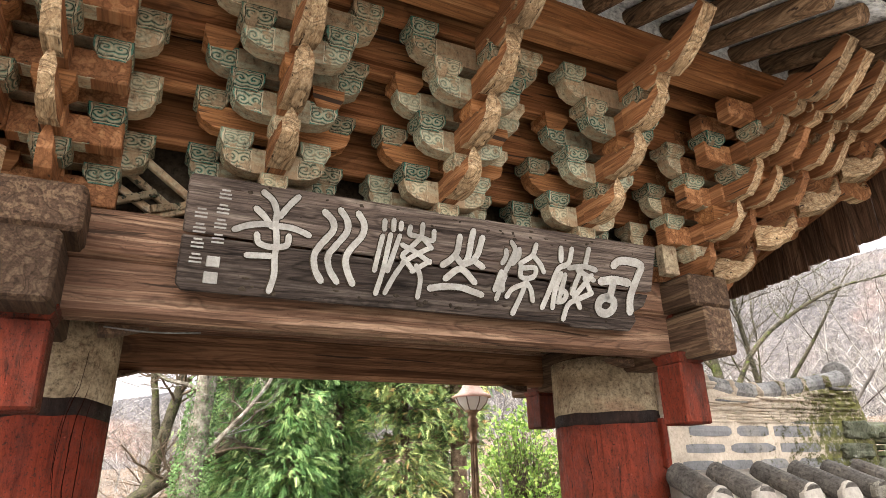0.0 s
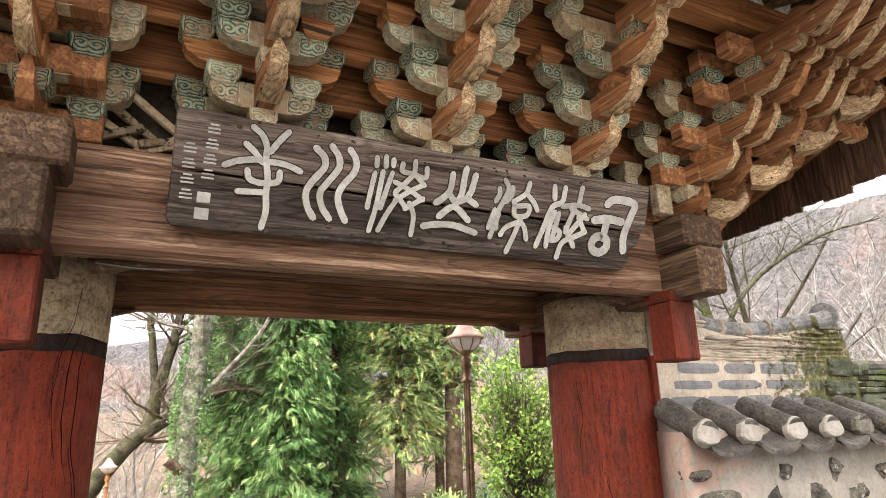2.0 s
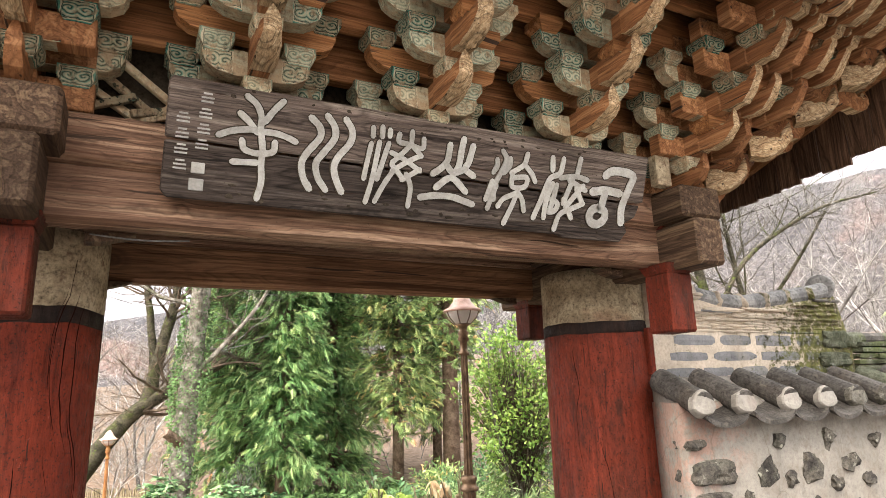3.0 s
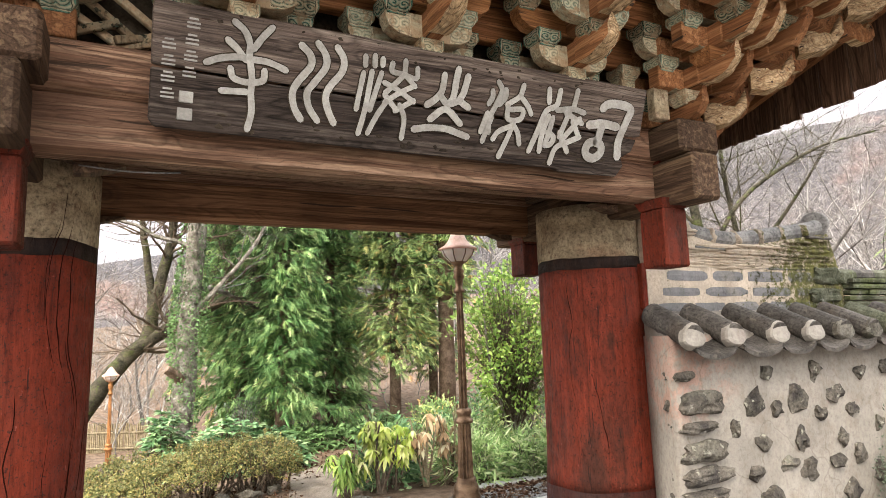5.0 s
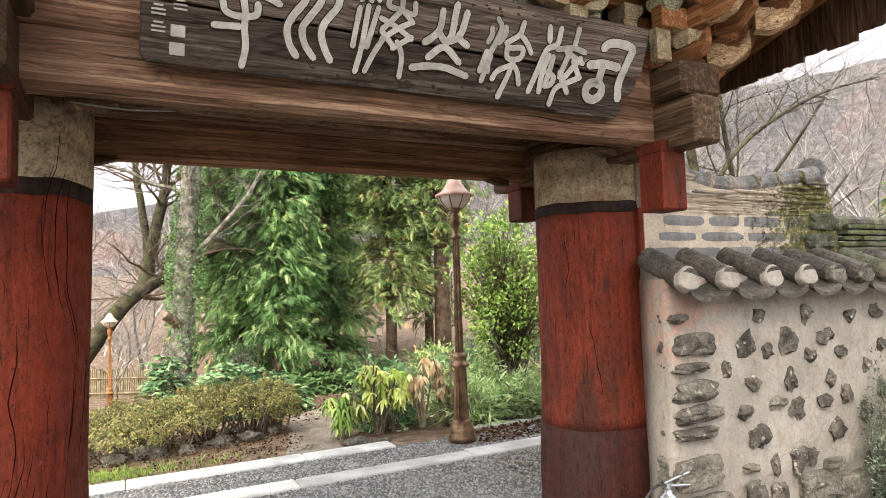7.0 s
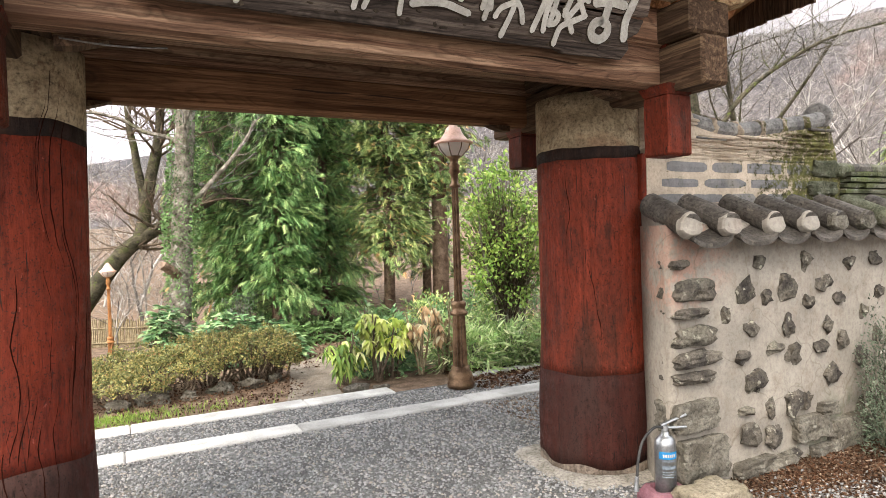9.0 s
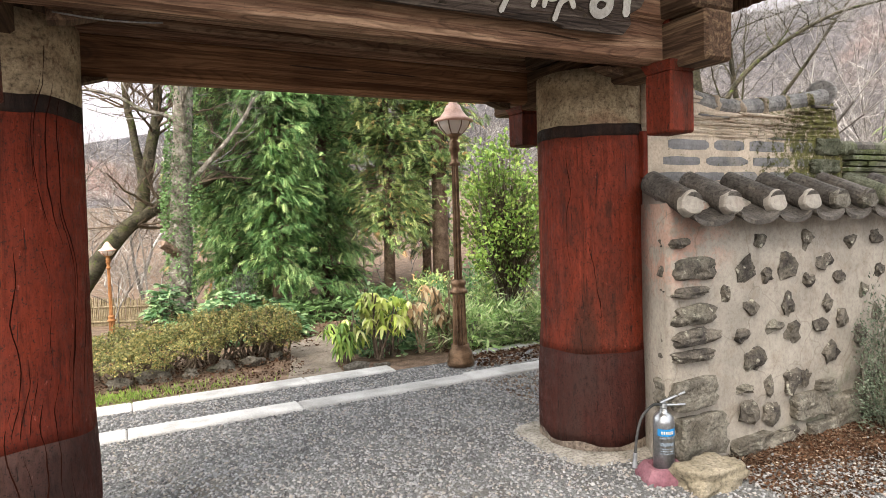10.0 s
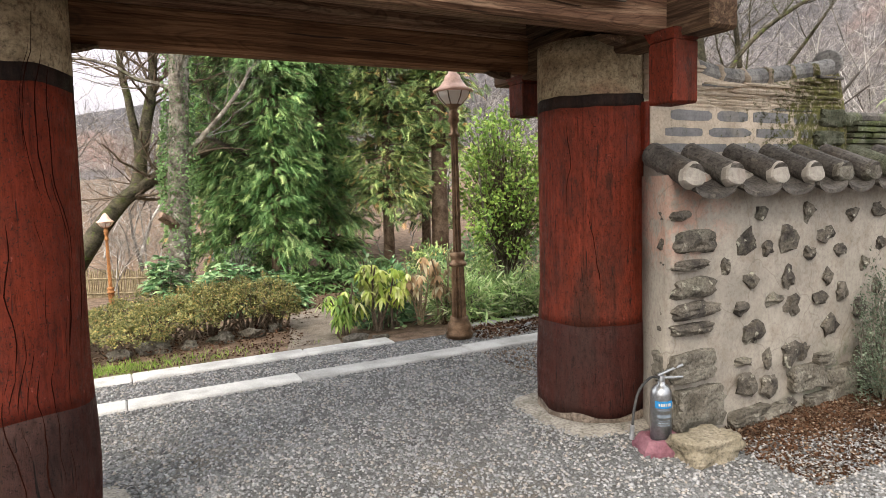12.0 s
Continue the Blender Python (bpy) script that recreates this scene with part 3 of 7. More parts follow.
kerb("kerb_2", 2.60, 2.87, [-8.2, -6.6, -4.9, -3.1, -1.5, 0.1, 1.05], "pale granite edging stones at the planting bed")


# ---- pillars ----
def pillar(name, x, y, lean, seed, paint, cracks, label, stout=1.0):
    root = thing(name, (x, y, 0), label, "pillar", kind="structure")
    levels = [("bare_foot", FOOT, 0.02, 0.075), ("lower_paint", MAROON, 0.075, 0.695), ("shaft", paint, 0.695, 2.17), ("painted_band", BLACK, 2.17, 2.25), ("capital_paint", CREAM, 2.25, 2.62)]

    def radius(z):
        return stout * (0.392 - 0.02 * min(1, z / 0.9) - 0.012 * z / 2.5 + 0.012 * math.exp(-((z - 0.45) / 0.3) ** 2))

    for nm, m, a, b in levels:
        bm = bmesh.new()
        k = max(3, int((b - a) / 0.08))
        rings = []
        for j in range(k + 1):
            z = a + (b - a) * j / k
            ring = []
            for i in range(48):
                t = 2 * math.pi * i / 48
                cx, sy = math.cos(t), math.sin(t)
                q = radius(z) * (1 + 0.02 * noise.noise((cx * 1.5 + seed, sy * 1.5, z * 0.6)))
                if z < 0.3:
                    q *= 1 - 0.09 * (1 - z / 0.3) * max(0.0, noise.noise((cx * 2.2 + seed, sy * 2.2, z * 3.0)))
                zz = z
                if 0.02 < z < 2.6 and (j == 0 or j == k):
                    zz = z + (0.045 if z < 0.2 else 0.02) * noise.noise((cx * 2 + seed, sy * 2, 5.0 * round(z, 1)))
                ring.append((x + lean[0] * z + q * cx, y + lean[1] * z + q * sy, zz))
            rings.append(ring)
        rings_mesh(bm, rings)
        part(nm, bm, m, root, smooth=True)
    # drying cracks, cut as thin dark slivers proud of nothing but the paint
    r = random.Random(seed)
    for i in range(cracks):
        t = r.uniform(0, 2 * math.pi)
        z0, ln = r.uniform(0.1, 1.6), r.uniform(0.35, 1.25)
        wide = r.uniform(0.0018, 0.0046)
        pts, w = [], []
        for j in range(21):
            z = z0 + ln * j / 20
            if z > 2.5:
                break
            a = t + 0.26 * noise.noise((math.cos(t) * 0.9, z * 1.7, seed)) + 0.07 * noise.noise((math.cos(t) * 3, z * 4.5, seed)) + 0.02 * noise.noise((i * 3.1, z * 11, seed))
            q = radius(z) * (1 + 0.02 * noise.noise((math.cos(a) * 1.5 + seed, math.sin(a) * 1.5, z * 0.6))) - 0.0022
            pts.append((x + lean[0] * z + q * math.cos(a), y + lean[1] * z + q * math.sin(a), z))
            w.append(wide * math.sin(math.pi * (j + 0.5) / 21.0) ** 0.6 * (1 + 0.4 * noise.noise((i * 2.3, z * 9, 1.0))) + 0.0006)
        if len(pts) > 3:
            bm = bmesh.new()
            tube(bm, pts, w, 4)
            part("crack", bm, CRACK, root)
    bm = bmesh.new()
    rough_stone(bm, x + 0.0, y - 0.02, -0.02, 0.56, 0.52, 0.055, seed + 2, 3, 0.08)
    part("base_stone", bm, FOOTING, root, "flat stone pillar base")


pillar("pillar_left", -2.07, 0.0, (0.023, 0.0), 3, RED, 74, "thick red painted wooden gate pillar with maroon foot")
pillar("pillar_right", 1.55, 0.0, (0.0, 0.0), 8, RED_OLD, 12, "thick red painted wooden gate pillar with cracked maroon foot", 1.05)


# ---- beams and hanging posts ----
def beam_x(name, x0, x1, yc, depth, z0, z1, label, material=None, round_low=0.03):
    """A long timber along x with a softened lower edge and slightly wavy faces."""
    bm = bmesh.new()
    k = 40
    rings = []
    for i in range(k + 1):
        x = x0 + (x1 - x0) * i / k
        w = 0.006 * noise.noise((x * 1.1, yc, z0))
        h = 0.006 * noise.noise((x * 0.9, z0, 4.0))
        a, b = yc - depth / 2 + w, yc + depth / 2 + w
        rl = round_low
        rings.append([(x, a, z1 - 0.012), (x, a + 0.012, z1), (x, b - 0.012, z1), (x, b, z1 - 0.012), (x, b, z0 + rl + h), (x, b - rl, z0 + h), (x, a + rl * 1.4, z0 - 0.012 + h), (x, a, z0 + rl * 0.4 + h)])
    rings_mesh(bm, rings)
    bmesh.ops.recalc_face_normals(bm, faces=bm.faces)
    ob = mesh_object(name, bm, material or OAK_X)
    return tagged(ob, label, "beam", kind="structure")


for nm, y in (("front", YF), ("back", YB)):
    s = -1 if nm == "front" else 1
    # the back lintel takes the wood copy with shade painted in
    beam_x("beam_lower_" + nm, XL + 0.10, XR - 0.10, y - s * 0.10, 0.20, Z_LOW, Z_UP - 0.004, "weathered grey-brown timber lintel beam with knots", OAK_X if s < 0 else OAK_X_SHADED)
    beam_x("beam_upper_" + nm, XL - 0.2, XR + 0.2, y - s * 0.11, 0.30, Z_UP, Z_BR, "broad weathered timber plate beam under the brackets")


def hanging_post(name, x, y, low):
    root = thing(name, (x, y, low), "short red painted hanging post with carved lower end", "post", kind="structure")
    bm = bmesh.new()
    box(bm, x - 0.098, x + 0.098, y - 0.105, y + 0.105, low, Z_LOW - 0.06, 0.012)
    part("post_shaft", bm, RED_OLD, root)
    bm = bmesh.new()
    rings_mesh(bm, [[(x + a * w, y + b * w, z) for a, b in ((-1, -1), (1, -1), (1, 1), (-1, 1))] for w, z in ((0.096, Z_LOW - 0.06), (0.118, Z_LOW - 0.004), (0.05, Z_LOW + 0.004), (0.05, Z_UP))])
    part("post_head", bm, RED_OLD, root)


for nm, x, y, low in (("post_left_front", XL, YF, 2.14), ("post_right_front", XR - 0.055, YF, 2.12), ("post_left_back", XL, YB, 2.22), ("post_right_back", XR, YB, 2.22)):
    hanging_post(nm, x, y, low)


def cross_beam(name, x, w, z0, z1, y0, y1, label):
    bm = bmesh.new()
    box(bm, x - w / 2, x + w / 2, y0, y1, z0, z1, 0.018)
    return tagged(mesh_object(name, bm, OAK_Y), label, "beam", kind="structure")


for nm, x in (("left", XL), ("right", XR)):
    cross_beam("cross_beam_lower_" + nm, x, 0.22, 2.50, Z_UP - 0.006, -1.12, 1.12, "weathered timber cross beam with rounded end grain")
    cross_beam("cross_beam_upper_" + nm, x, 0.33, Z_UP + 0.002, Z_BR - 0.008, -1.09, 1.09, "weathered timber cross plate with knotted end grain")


# ---- small bracket under the lintel at each pillar ----
for nm, x, s in (("corbel_left", -1.74, 1), ("corbel_right", 1.25, -1)):
    for y, tag_ in ((-0.62, "front"), (0.62, "back")):
        bm = bmesh.new()
        prism(bm, [(x, 2.485), (x, 2.53), (x + s * 0.2, 2.53), (x + s * 0.15, 2.512), (x + s * 0.07, 2.49)], "y", y - 0.04, y + 0.04)
        tagged(mesh_object(nm + "_" + tag_, bm, OAK_Y), "small carved bracket with faded paint under the beam", "bracket", kind="structure")


# thin cable sagging from the left corbel
bm = bmesh.new()
line = [(-1.72 + 0.05 * i, -0.66, 2.52 - 0.012 * math.sin(i * math.pi / 8)) for i in range(9)]
tube(bm, line, [0.004] * 9, 6)
tagged(mesh_object("cable", bm, TILE_PALE, True), "thin grey cable stapled under the lintel beam", "cable")

# ---- bracket sets ----
def tongue_bm(k, reach, rise=0.0, w=0.05):
    """The carved outer end of a bracket arm, pointing to -y from its crossing."""
    bm = bmesh.new()
    z0, tip = TIER * k, -reach
    rows = ((0.25, 0.0, 0.135, 0.0, 1.0), (0.17, -0.008, 0.126, 0.0, 1.0), (0.11, -0.002, 0.112, 0.006, 0.96), (0.05, 0.018 + rise * 0.5, 0.125 + rise * 0.5, 0.03, 0.92), (0.0, 0.05 + rise, 0.172 + rise, 0.072, 0.8))
    rings = []
    fine = []
    for p, q in zip(rows, rows[1:]):
        fine += [tuple(u + (v - u) * s / 3 for u, v in zip(p, q)) for s in range(3)]
    for i, (d, lo, hi, peak, kx) in enumerate(fine + [rows[-1]]):
        y = tip + d
        a = w * kx * (1 + 0.14 * noise.noise((y * 17, k * 3.1, reach * 9)))
        lo += 0.012 * noise.noise((y * 21, k * 5.7, 2 + reach * 9))
        hi += 0.014 * noise.noise((y * 19, k * 2.3, 7 + reach * 9)) - (0.016 if i in (5, 8) else 0.0)
        rings.append([(-a, y, z0 + lo), (a, y, z0 + lo), (a, y, z0 + hi - peak), (a * 0.55, y, z0 + hi - peak * 0.42), (0, y, z0 + hi + 0.001), (-a * 0.55, y, z0 + hi - peak * 0.42), (-a, y, z0 + hi - peak)])
    rings_mesh(bm, rings)
    bmesh.ops.recalc_face_normals(bm, faces=bm.faces)
    return bm


def cloud_head_bm(k, reach, w=0.045):
    """The top arm's carved cloud end: scrolls along its lower edge and a long lifted beak."""
    z0, tip = TIER * k, -reach
    low = [(tip + 0.62, 0.0), (tip + 0.56, -0.045), (tip + 0.5, -0.05), (tip + 0.46, -0.01), (tip + 0.42, -0.05), (tip + 0.36, -0.045), (tip + 0.33, 0.0), (tip + 0.28, -0.03), (tip + 0.2, -0.01), (tip + 0.1, 0.06), (tip, 0.17)]
    high = [(tip + 0.02, 0.21), (tip + 0.12, 0.15), (tip + 0.24, 0.11), (tip + 0.3, 0.15), (tip + 0.36, 0.16), (tip + 0.4, 0.12), (tip + 0.62, 0.135)]
    bm = bmesh.new()
    prism(bm, [(y, z0 + z) for y, z in low + high], "x", -w, w)
    for d, z, r in ((0.52, 0.03, 0.034), (0.36, 0.035, 0.03), (0.26, 0.055, 0.026)):
        for sgn in (-1, 1):
            rings_mesh(bm, [[(sgn * (w - 0.002 + h), tip + d + q * math.cos(a), z0 + z + q * math.sin(a)) for a in [i * math.pi / 4 for i in range(8)]] for h, q in ((0.0, r), (0.012, r * 0.8), (0.014, r * 0.35))])
    for d, z, q in ((0.5, -0.012, 0.056), (0.39, -0.004, 0.05), (0.29, 0.022, 0.042)):
        rough_stone(bm, 0, tip + d, z0 + z, w * 1.12, q, q * 0.85, d * 31 + k + reach, 2, 0.22, 0.0)
    bmesh.ops.recalc_face_normals(bm, faces=bm.faces)
    return bm


def arm_bm(k, y0, y1):
    bm = bmesh.new()
    box(bm, -0.044, 0.044, y0, y1, TIER * k + 0.002, TIER * k + 0.132, 0.006)
    return bm


def panel_uv(bm, rule):
    """Lays the painted panels: rule(face, point) gives u, v, or None for bare wood."""
    layer = bm.loops.layers.uv.new("panel")
    bm.normal_update()
    for f in bm.faces:
        for lp in f.loops:
            lp[layer].uv = rule(f, lp.vert.co) or (9.0, 9.0)
    return bm


def lateral_bm(k, y, half, thick=0.082):
    """A side arm with its lower corners cut to a curve and painted ends."""
    z0 = TIER * k
    cut = half - 0.13
    curve = [(cut + 0.13 * math.sin(t), 0.08 * (1 - math.cos(t))) for t in [i * math.pi / 6 for i in range(4)]]
    bm = bmesh.new()
    for s in (-1, 1):
        prism(bm, [(s * a, z0 + b) for a, b in curve] + [(s * half, z0 + 0.122), (s * cut, z0 + 0.122)], "y", y - thick / 2, y + thick / 2)
    prism(bm, [(-cut, z0), (cut, z0), (cut, z0 + 0.122), (-cut, z0 + 0.122)], "y", y - thick / 2 + 0.001, y + thick / 2 - 0.001)

    def rule(f, p):
        far = max(abs(v.co.x) for v in f.verts)
        if far > cut + 0.02 and abs(f.normal.y) > 0.9:
            return ((half - abs(p.x)) / 0.14, (p.z - z0) / 0.122)
        if abs(f.normal.x) > 0.9 and far > cut + 0.02:
            return ((p.y - y) / thick + 0.5, (p.z - z0) / 0.122)
        return None
    return panel_uv(bm, rule)


def block_bm(k, x, y, size=0.074):
    """A small bearing block: tapered below, straight above, with painted faces."""
    z0 = TIER * k + 0.1
    bm = bmesh.new()
    rings_mesh(bm, [[(x + a * s, y + b * s, z0 + z) for a, b in ((-1, -1), (1, -1), (1, 1), (-1, 1))] for s, z in ((size * 0.62, 0.0), (size, 0.042), (size, 0.086))])

    def rule(f, p):
        if abs(f.normal.z) > 0.9:
            return None
        t = p.x - x if abs(f.normal.y) > abs(f.normal.x) else p.y - y
        return (t / (2 * size) + 0.5, (p.z - z0) / 0.086)
    return panel_uv(bm, rule)


def two_tone(bm):
    """Brown sides, pale worn underside and end."""
    bm.normal_update()
    for f in bm.faces:
        f.material_index = 1 if abs(f.normal.x) > 0.8 else 0
    return bm


def bracket_set(label, group):
    """One stacked bracket set, built at the origin and facing -y."""
    root = thing("bracket_set", (0, 0, 0), label, "bracket", group)
    r = random.Random(4)
    bm = bmesh.new()
    rings_mesh(bm, [[(a * s, b * s, z) for a, b in ((-1, -1), (1, -1), (1, 1), (-1, 1))] for s, z in ((0.1, 0.0), (0.14, 0.07), (0.14, 0.13))])
    part("base_block", bm, PAINT_B, root)
    for k in range(5):
        reach = 0.36 + STEP * k - (0.15 if k == 0 else 0)
        if k < 4:
            part("arm", arm_bm(k, -reach + 0.25, 0.3), BROWN_Y, root)
            part("tongue", two_tone(tongue_bm(k, reach, 0.012 * k)), (PALE, BROWN_Y), root, "pale carved tongue end")
        else:
            part("arm", arm_bm(k, -reach + 0.6, 0.3), BROWN_Y, root)
            part("cloud_head", two_tone(cloud_head_bm(k, reach + 0.16)), (PALE, BROWN_Y), root, "carved cloud-shaped arm end")
        for j, half in ((k, 0.235), (k - 1, 0.355)):
            if not 0 <= j < 4:
                continue
            y = -STEP * j
            part("side_arm", lateral_bm(k, y, half), r.choice((PAINT_A, PAINT_B, PAINT_A, PAINT_B, BROWN_X)), root, "curved side arm with faded green paint")
            for x in (-half + 0.055, half - 0.055):
                part("block", block_bm(k, x, y), r.choice((PAINT_A, PAINT_B, BROWN_X)), root)
        if k < 4:
            part("block", block_bm(k, 0, -STEP * (k + 1), 0.062), r.choice((BROWN_X, PAINT_B)), root)
    return root


def corner_set(sx, label):
    """The corner: arms of both faces cross and run out past each other."""
    root = thing("corner_bracket_set", (0, 0, 0), label, "bracket")
    side = Matrix.Rotation(sx * math.pi / 2, 4, "Z")
    r = random.Random(9)
    for k in range(5):
        for j in range(k + 1):
            reach = 0.36 + STEP * k + 0.06 * (k - j) * 0.4
            off = Matrix.Translation((sx * STEP * j, 0, 0))
            for turn, far in ((off, 0.0), (Matrix.Translation((0, -STEP * j, 0)) @ side, r.uniform(0.12, 0.42))):
                reach += r.uniform(-0.04, 0.05)
                end = k == 4
                tip = two_tone(cloud_head_bm(k, reach + 0.16 + far, 0.036) if end else tongue_bm(k, reach + far, r.uniform(0.02, 0.09), 0.034))
                bmesh.ops.transform(tip, matrix=turn, verts=tip.verts)
                part("cloud_head" if end else "tongue", tip, (r.choice((PALE, PALE, BROWN_Y)), BROWN_Y), root, "carved cloud-shaped arm end" if end else "pale carved tongue end")
                arm = arm_bm(k, -(reach + far) + (0.6 if end else 0.25), 0.25)
                bmesh.ops.transform(arm, matrix=turn, verts=arm.verts)
                part("arm", arm, BROWN_Y, root)
            for x, y in ((STEP * (k + 1), -STEP * j), (STEP * j, -STEP * (k + 1))):
                if k < 4:
                    part("block", block_bm(k, sx * x, y), r.choice((BROWN_X, PAINT_B, PAINT_A)), root)
        if k < 4:
            diag = tongue_bm(k, (0.36 + STEP * k) * 1.4, 0.04)
            bmesh.ops.transform(diag, matrix=Matrix.Rotation(sx * math.pi / 4, 4, "Z"), verts=diag.verts)
            part("tongue", diag, PALE, root)
        inner = lateral_bm(k, -STEP * k, 0.235) if k < 4 else None
        if inner:
            part("side_arm", inner, PAINT_A, root, "curved side arm with faded green paint")
            part("block", block_bm(k, -sx * 0.18, -STEP * k), PAINT_A, root)
            if k:
                part("side_arm", lateral_bm(k, -STEP * (k - 1), 0.355), PAINT_B, root)
                part("block", block_bm(k, -sx * 0.3, -STEP * (k - 1)), PAINT_B, root)
    return root


first = bracket_set("stacked wooden bracket set with pale tongues and faded green paint", "bracket sets of the eaves")
first.matrix_basis = pose(XL + BAY, YF, Z_BR)
for i in (2, 3):
    copy_thing(first, pose(XL + BAY * i, YF, Z_BR))
for y in (-0.02, 0.72):
    copy_thing(first, pose(XR, y, Z_BR, 0, 0, 90))
corner_set(1, "crossing corner brackets with many carved pale tongues").matrix_basis = pose(XR, YF, Z_BR)
corner_set(-1, "crossing corner brackets with weathered pale tongues").matrix_basis = pose(XL, YF, Z_BR)

bm = bmesh.new()
box(bm, 1.29, 1.405, -1.0, -0.93, Z_BR + 0.002, Z_BR + 0.2, 0.006)
tagged(mesh_object("panel_corner", bm, CREAM), "pale board with worn paint beside the corner bracket", "board", kind="structure")

# slats of the inner bracket tier, seen through the gap behind the name board
r = random.Random(21)
for i in range(9):
    x = XL + 0.22 + 0.07 * i
    bm = bmesh.new()
    box(bm, -0.2, 0.2, -0.014, 0.014, -0.018, 0.018, 0.004)
    bmesh.ops.transform(bm, matrix=pose(x, YF + 0.06 + 0.02 * (i % 3), Z_BR + 0.07 + 0.055 * (i % 4), 0, r.choice((-34, -20, 18, 30)), r.uniform(-30, 30)), verts=bm.verts)
    tagged(mesh_object("lattice_slat", bm, PAINT_B), "worn painted slat of the inner brackets", "slat", "inner bracket slats", "structure")

# ---- planks and purlins over the bracket steps ----
for j in range(5):
    y = YF - STEP * j
    z0 = Z_BR + TIER * min(j + 2, 5)
    bm = bmesh.new()
    if j < 4:
        box(bm, XL - STEP * j - 0.1, XR + STEP * j + 0.1, y - 0.035, y + 0.035, z0 - 0.01, z0 + 0.30, 0.006)
        tagged(mesh_object("plank_front_%d" % (j + 1), bm, PLANK_X), "brown timber plank resting on the brackets", "plank", kind="structure")
    else:
        box(bm, XL - 1.2, XR + 1.2, y - 0.075, y + 0.075, z0, z0 + 0.19, 0.014)
        tagged(mesh_object("eaves_purlin", bm, BROWN_X), "heavy brown timber eaves purlin", "beam", kind="structure")
    for s, x in ((1, XR + STEP * j), (-1, XL - STEP * j)):
        bm = bmesh.new()
        box(bm, x - 0.035, x + 0.035, YF - STEP * j + 0.04, 1.2, z0 - 0.012, z0 + 0.298, 0.006)
        tagged(mesh_object("plank_%s_%d" % ("right" if s > 0 else "left", j + 1), bm, PLANK_Y), "brown timber plank along the gable brackets", "plank", kind="structure")
# sheets closing the space behind the brackets, its shade put into their near-black colour
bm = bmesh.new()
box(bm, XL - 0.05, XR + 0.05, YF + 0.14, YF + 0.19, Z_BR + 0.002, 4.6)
tagged(mesh_object("wall_inner_front", bm, DARK), "boarding behind the brackets, recess shade painted in near-black", "boarding", kind="structure")
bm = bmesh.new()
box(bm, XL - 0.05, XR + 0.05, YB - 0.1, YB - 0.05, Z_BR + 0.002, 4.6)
tagged(mesh_object("wall_inner_back", bm, DARK), "boarding behind the brackets, recess shade painted in near-black", "boarding", kind="structure")
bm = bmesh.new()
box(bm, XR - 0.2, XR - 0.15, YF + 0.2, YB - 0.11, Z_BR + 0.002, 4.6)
tagged(mesh_object("wall_inner_right", bm, DARK), "boarding behind the brackets, recess shade painted in near-black", "boarding", kind="structure")
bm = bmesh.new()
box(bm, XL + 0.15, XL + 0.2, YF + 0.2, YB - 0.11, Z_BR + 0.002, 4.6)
tagged(mesh_object("wall_inner_left", bm, DARK), "boarding behind the brackets, recess shade painted in near-black", "boarding", kind="structure")


# ---- roof ----
def roof_z(y):
    return 4.24 + (1.6 - abs(y)) * 0.38 + (0.05 * (1.6 - abs(y)) ** 2)


# back eave is out of view, shortened to let sky light reach kerbs and lamp
ROOF_X0, ROOF_X1, EAVE, EAVE_BACK = -3.55, 3.12, 2.35, 1.75
root = thing("roof", (0, 0, 4.2), "tiled gable roof with round rafters and white plaster between", "roof", kind="structure")
for s, reach in ((-1, EAVE), (1, EAVE_BACK)):
    x = ROOF_X0 + 0.15
    while x < ROOF_X1:
        bm = bmesh.new()
        tube(bm, [(x, s * t, roof_z(t) - 0.02) for t in (0.02, 0.6, 1.2, 1.5, 1.65, reach)], [0.062, 0.06, 0.06, 0.06, 0.058, 0.056], 10)
        part("rafter", bm, RAFTER, root, "weathered round rafter", True)
        x += 0.27
    bm = bmesh.new()
    rings_mesh(bm, [[(xx, s * t, roof_z(t) + h) for xx, h in ((ROOF_X0, 0.045), (ROOF_X1, 0.045), (ROOF_X1, 0.075), (ROOF_X0, 0.075))] for t in (0.0, 0.6, 1.2, 1.5, 1.65, reach + 0.05)])
    bmesh.ops.recalc_face_normals(bm, faces=bm.faces)
    part("plaster_soffit", bm, CEIL_PLASTER, root, "white plaster between the rafters")
    bm = bmesh.new()
    rings_mesh(bm, [[(xx, s * t, roof_z(t) + h) for xx, h in ((ROOF_X0, 0.08), (ROOF_X1, 0.08), (ROOF_X1, 0.2), (ROOF_X0, 0.2))] for t in (0.0, 0.6, 1.2, 1.5, 1.65, reach + 0.15)])
    bmesh.ops.recalc_face_normals(bm, faces=bm.faces)
    part("tile_bed", bm, TILE, root, "dark clay tile bed")
    x = ROOF_X0 + 0.1
    while x < ROOF_X1:
        bm = bmesh.new()
        tube(bm, [(x, s * t, roof_z(t) + 0.21) for t in (0.05, 0.7, 1.3, 1.6, reach + 0.17)], [0.07] * 5, 8)
        part("cover_tile", bm, TILE, root)
        x += 0.3
bm = bmesh.new()
box(bm, ROOF_X0, ROOF_X1, -0.14, 0.14, roof_z(0) + 0.15, roof_z(0) + 0.5, 0.05)
part("ridge", bm, TILE, root)

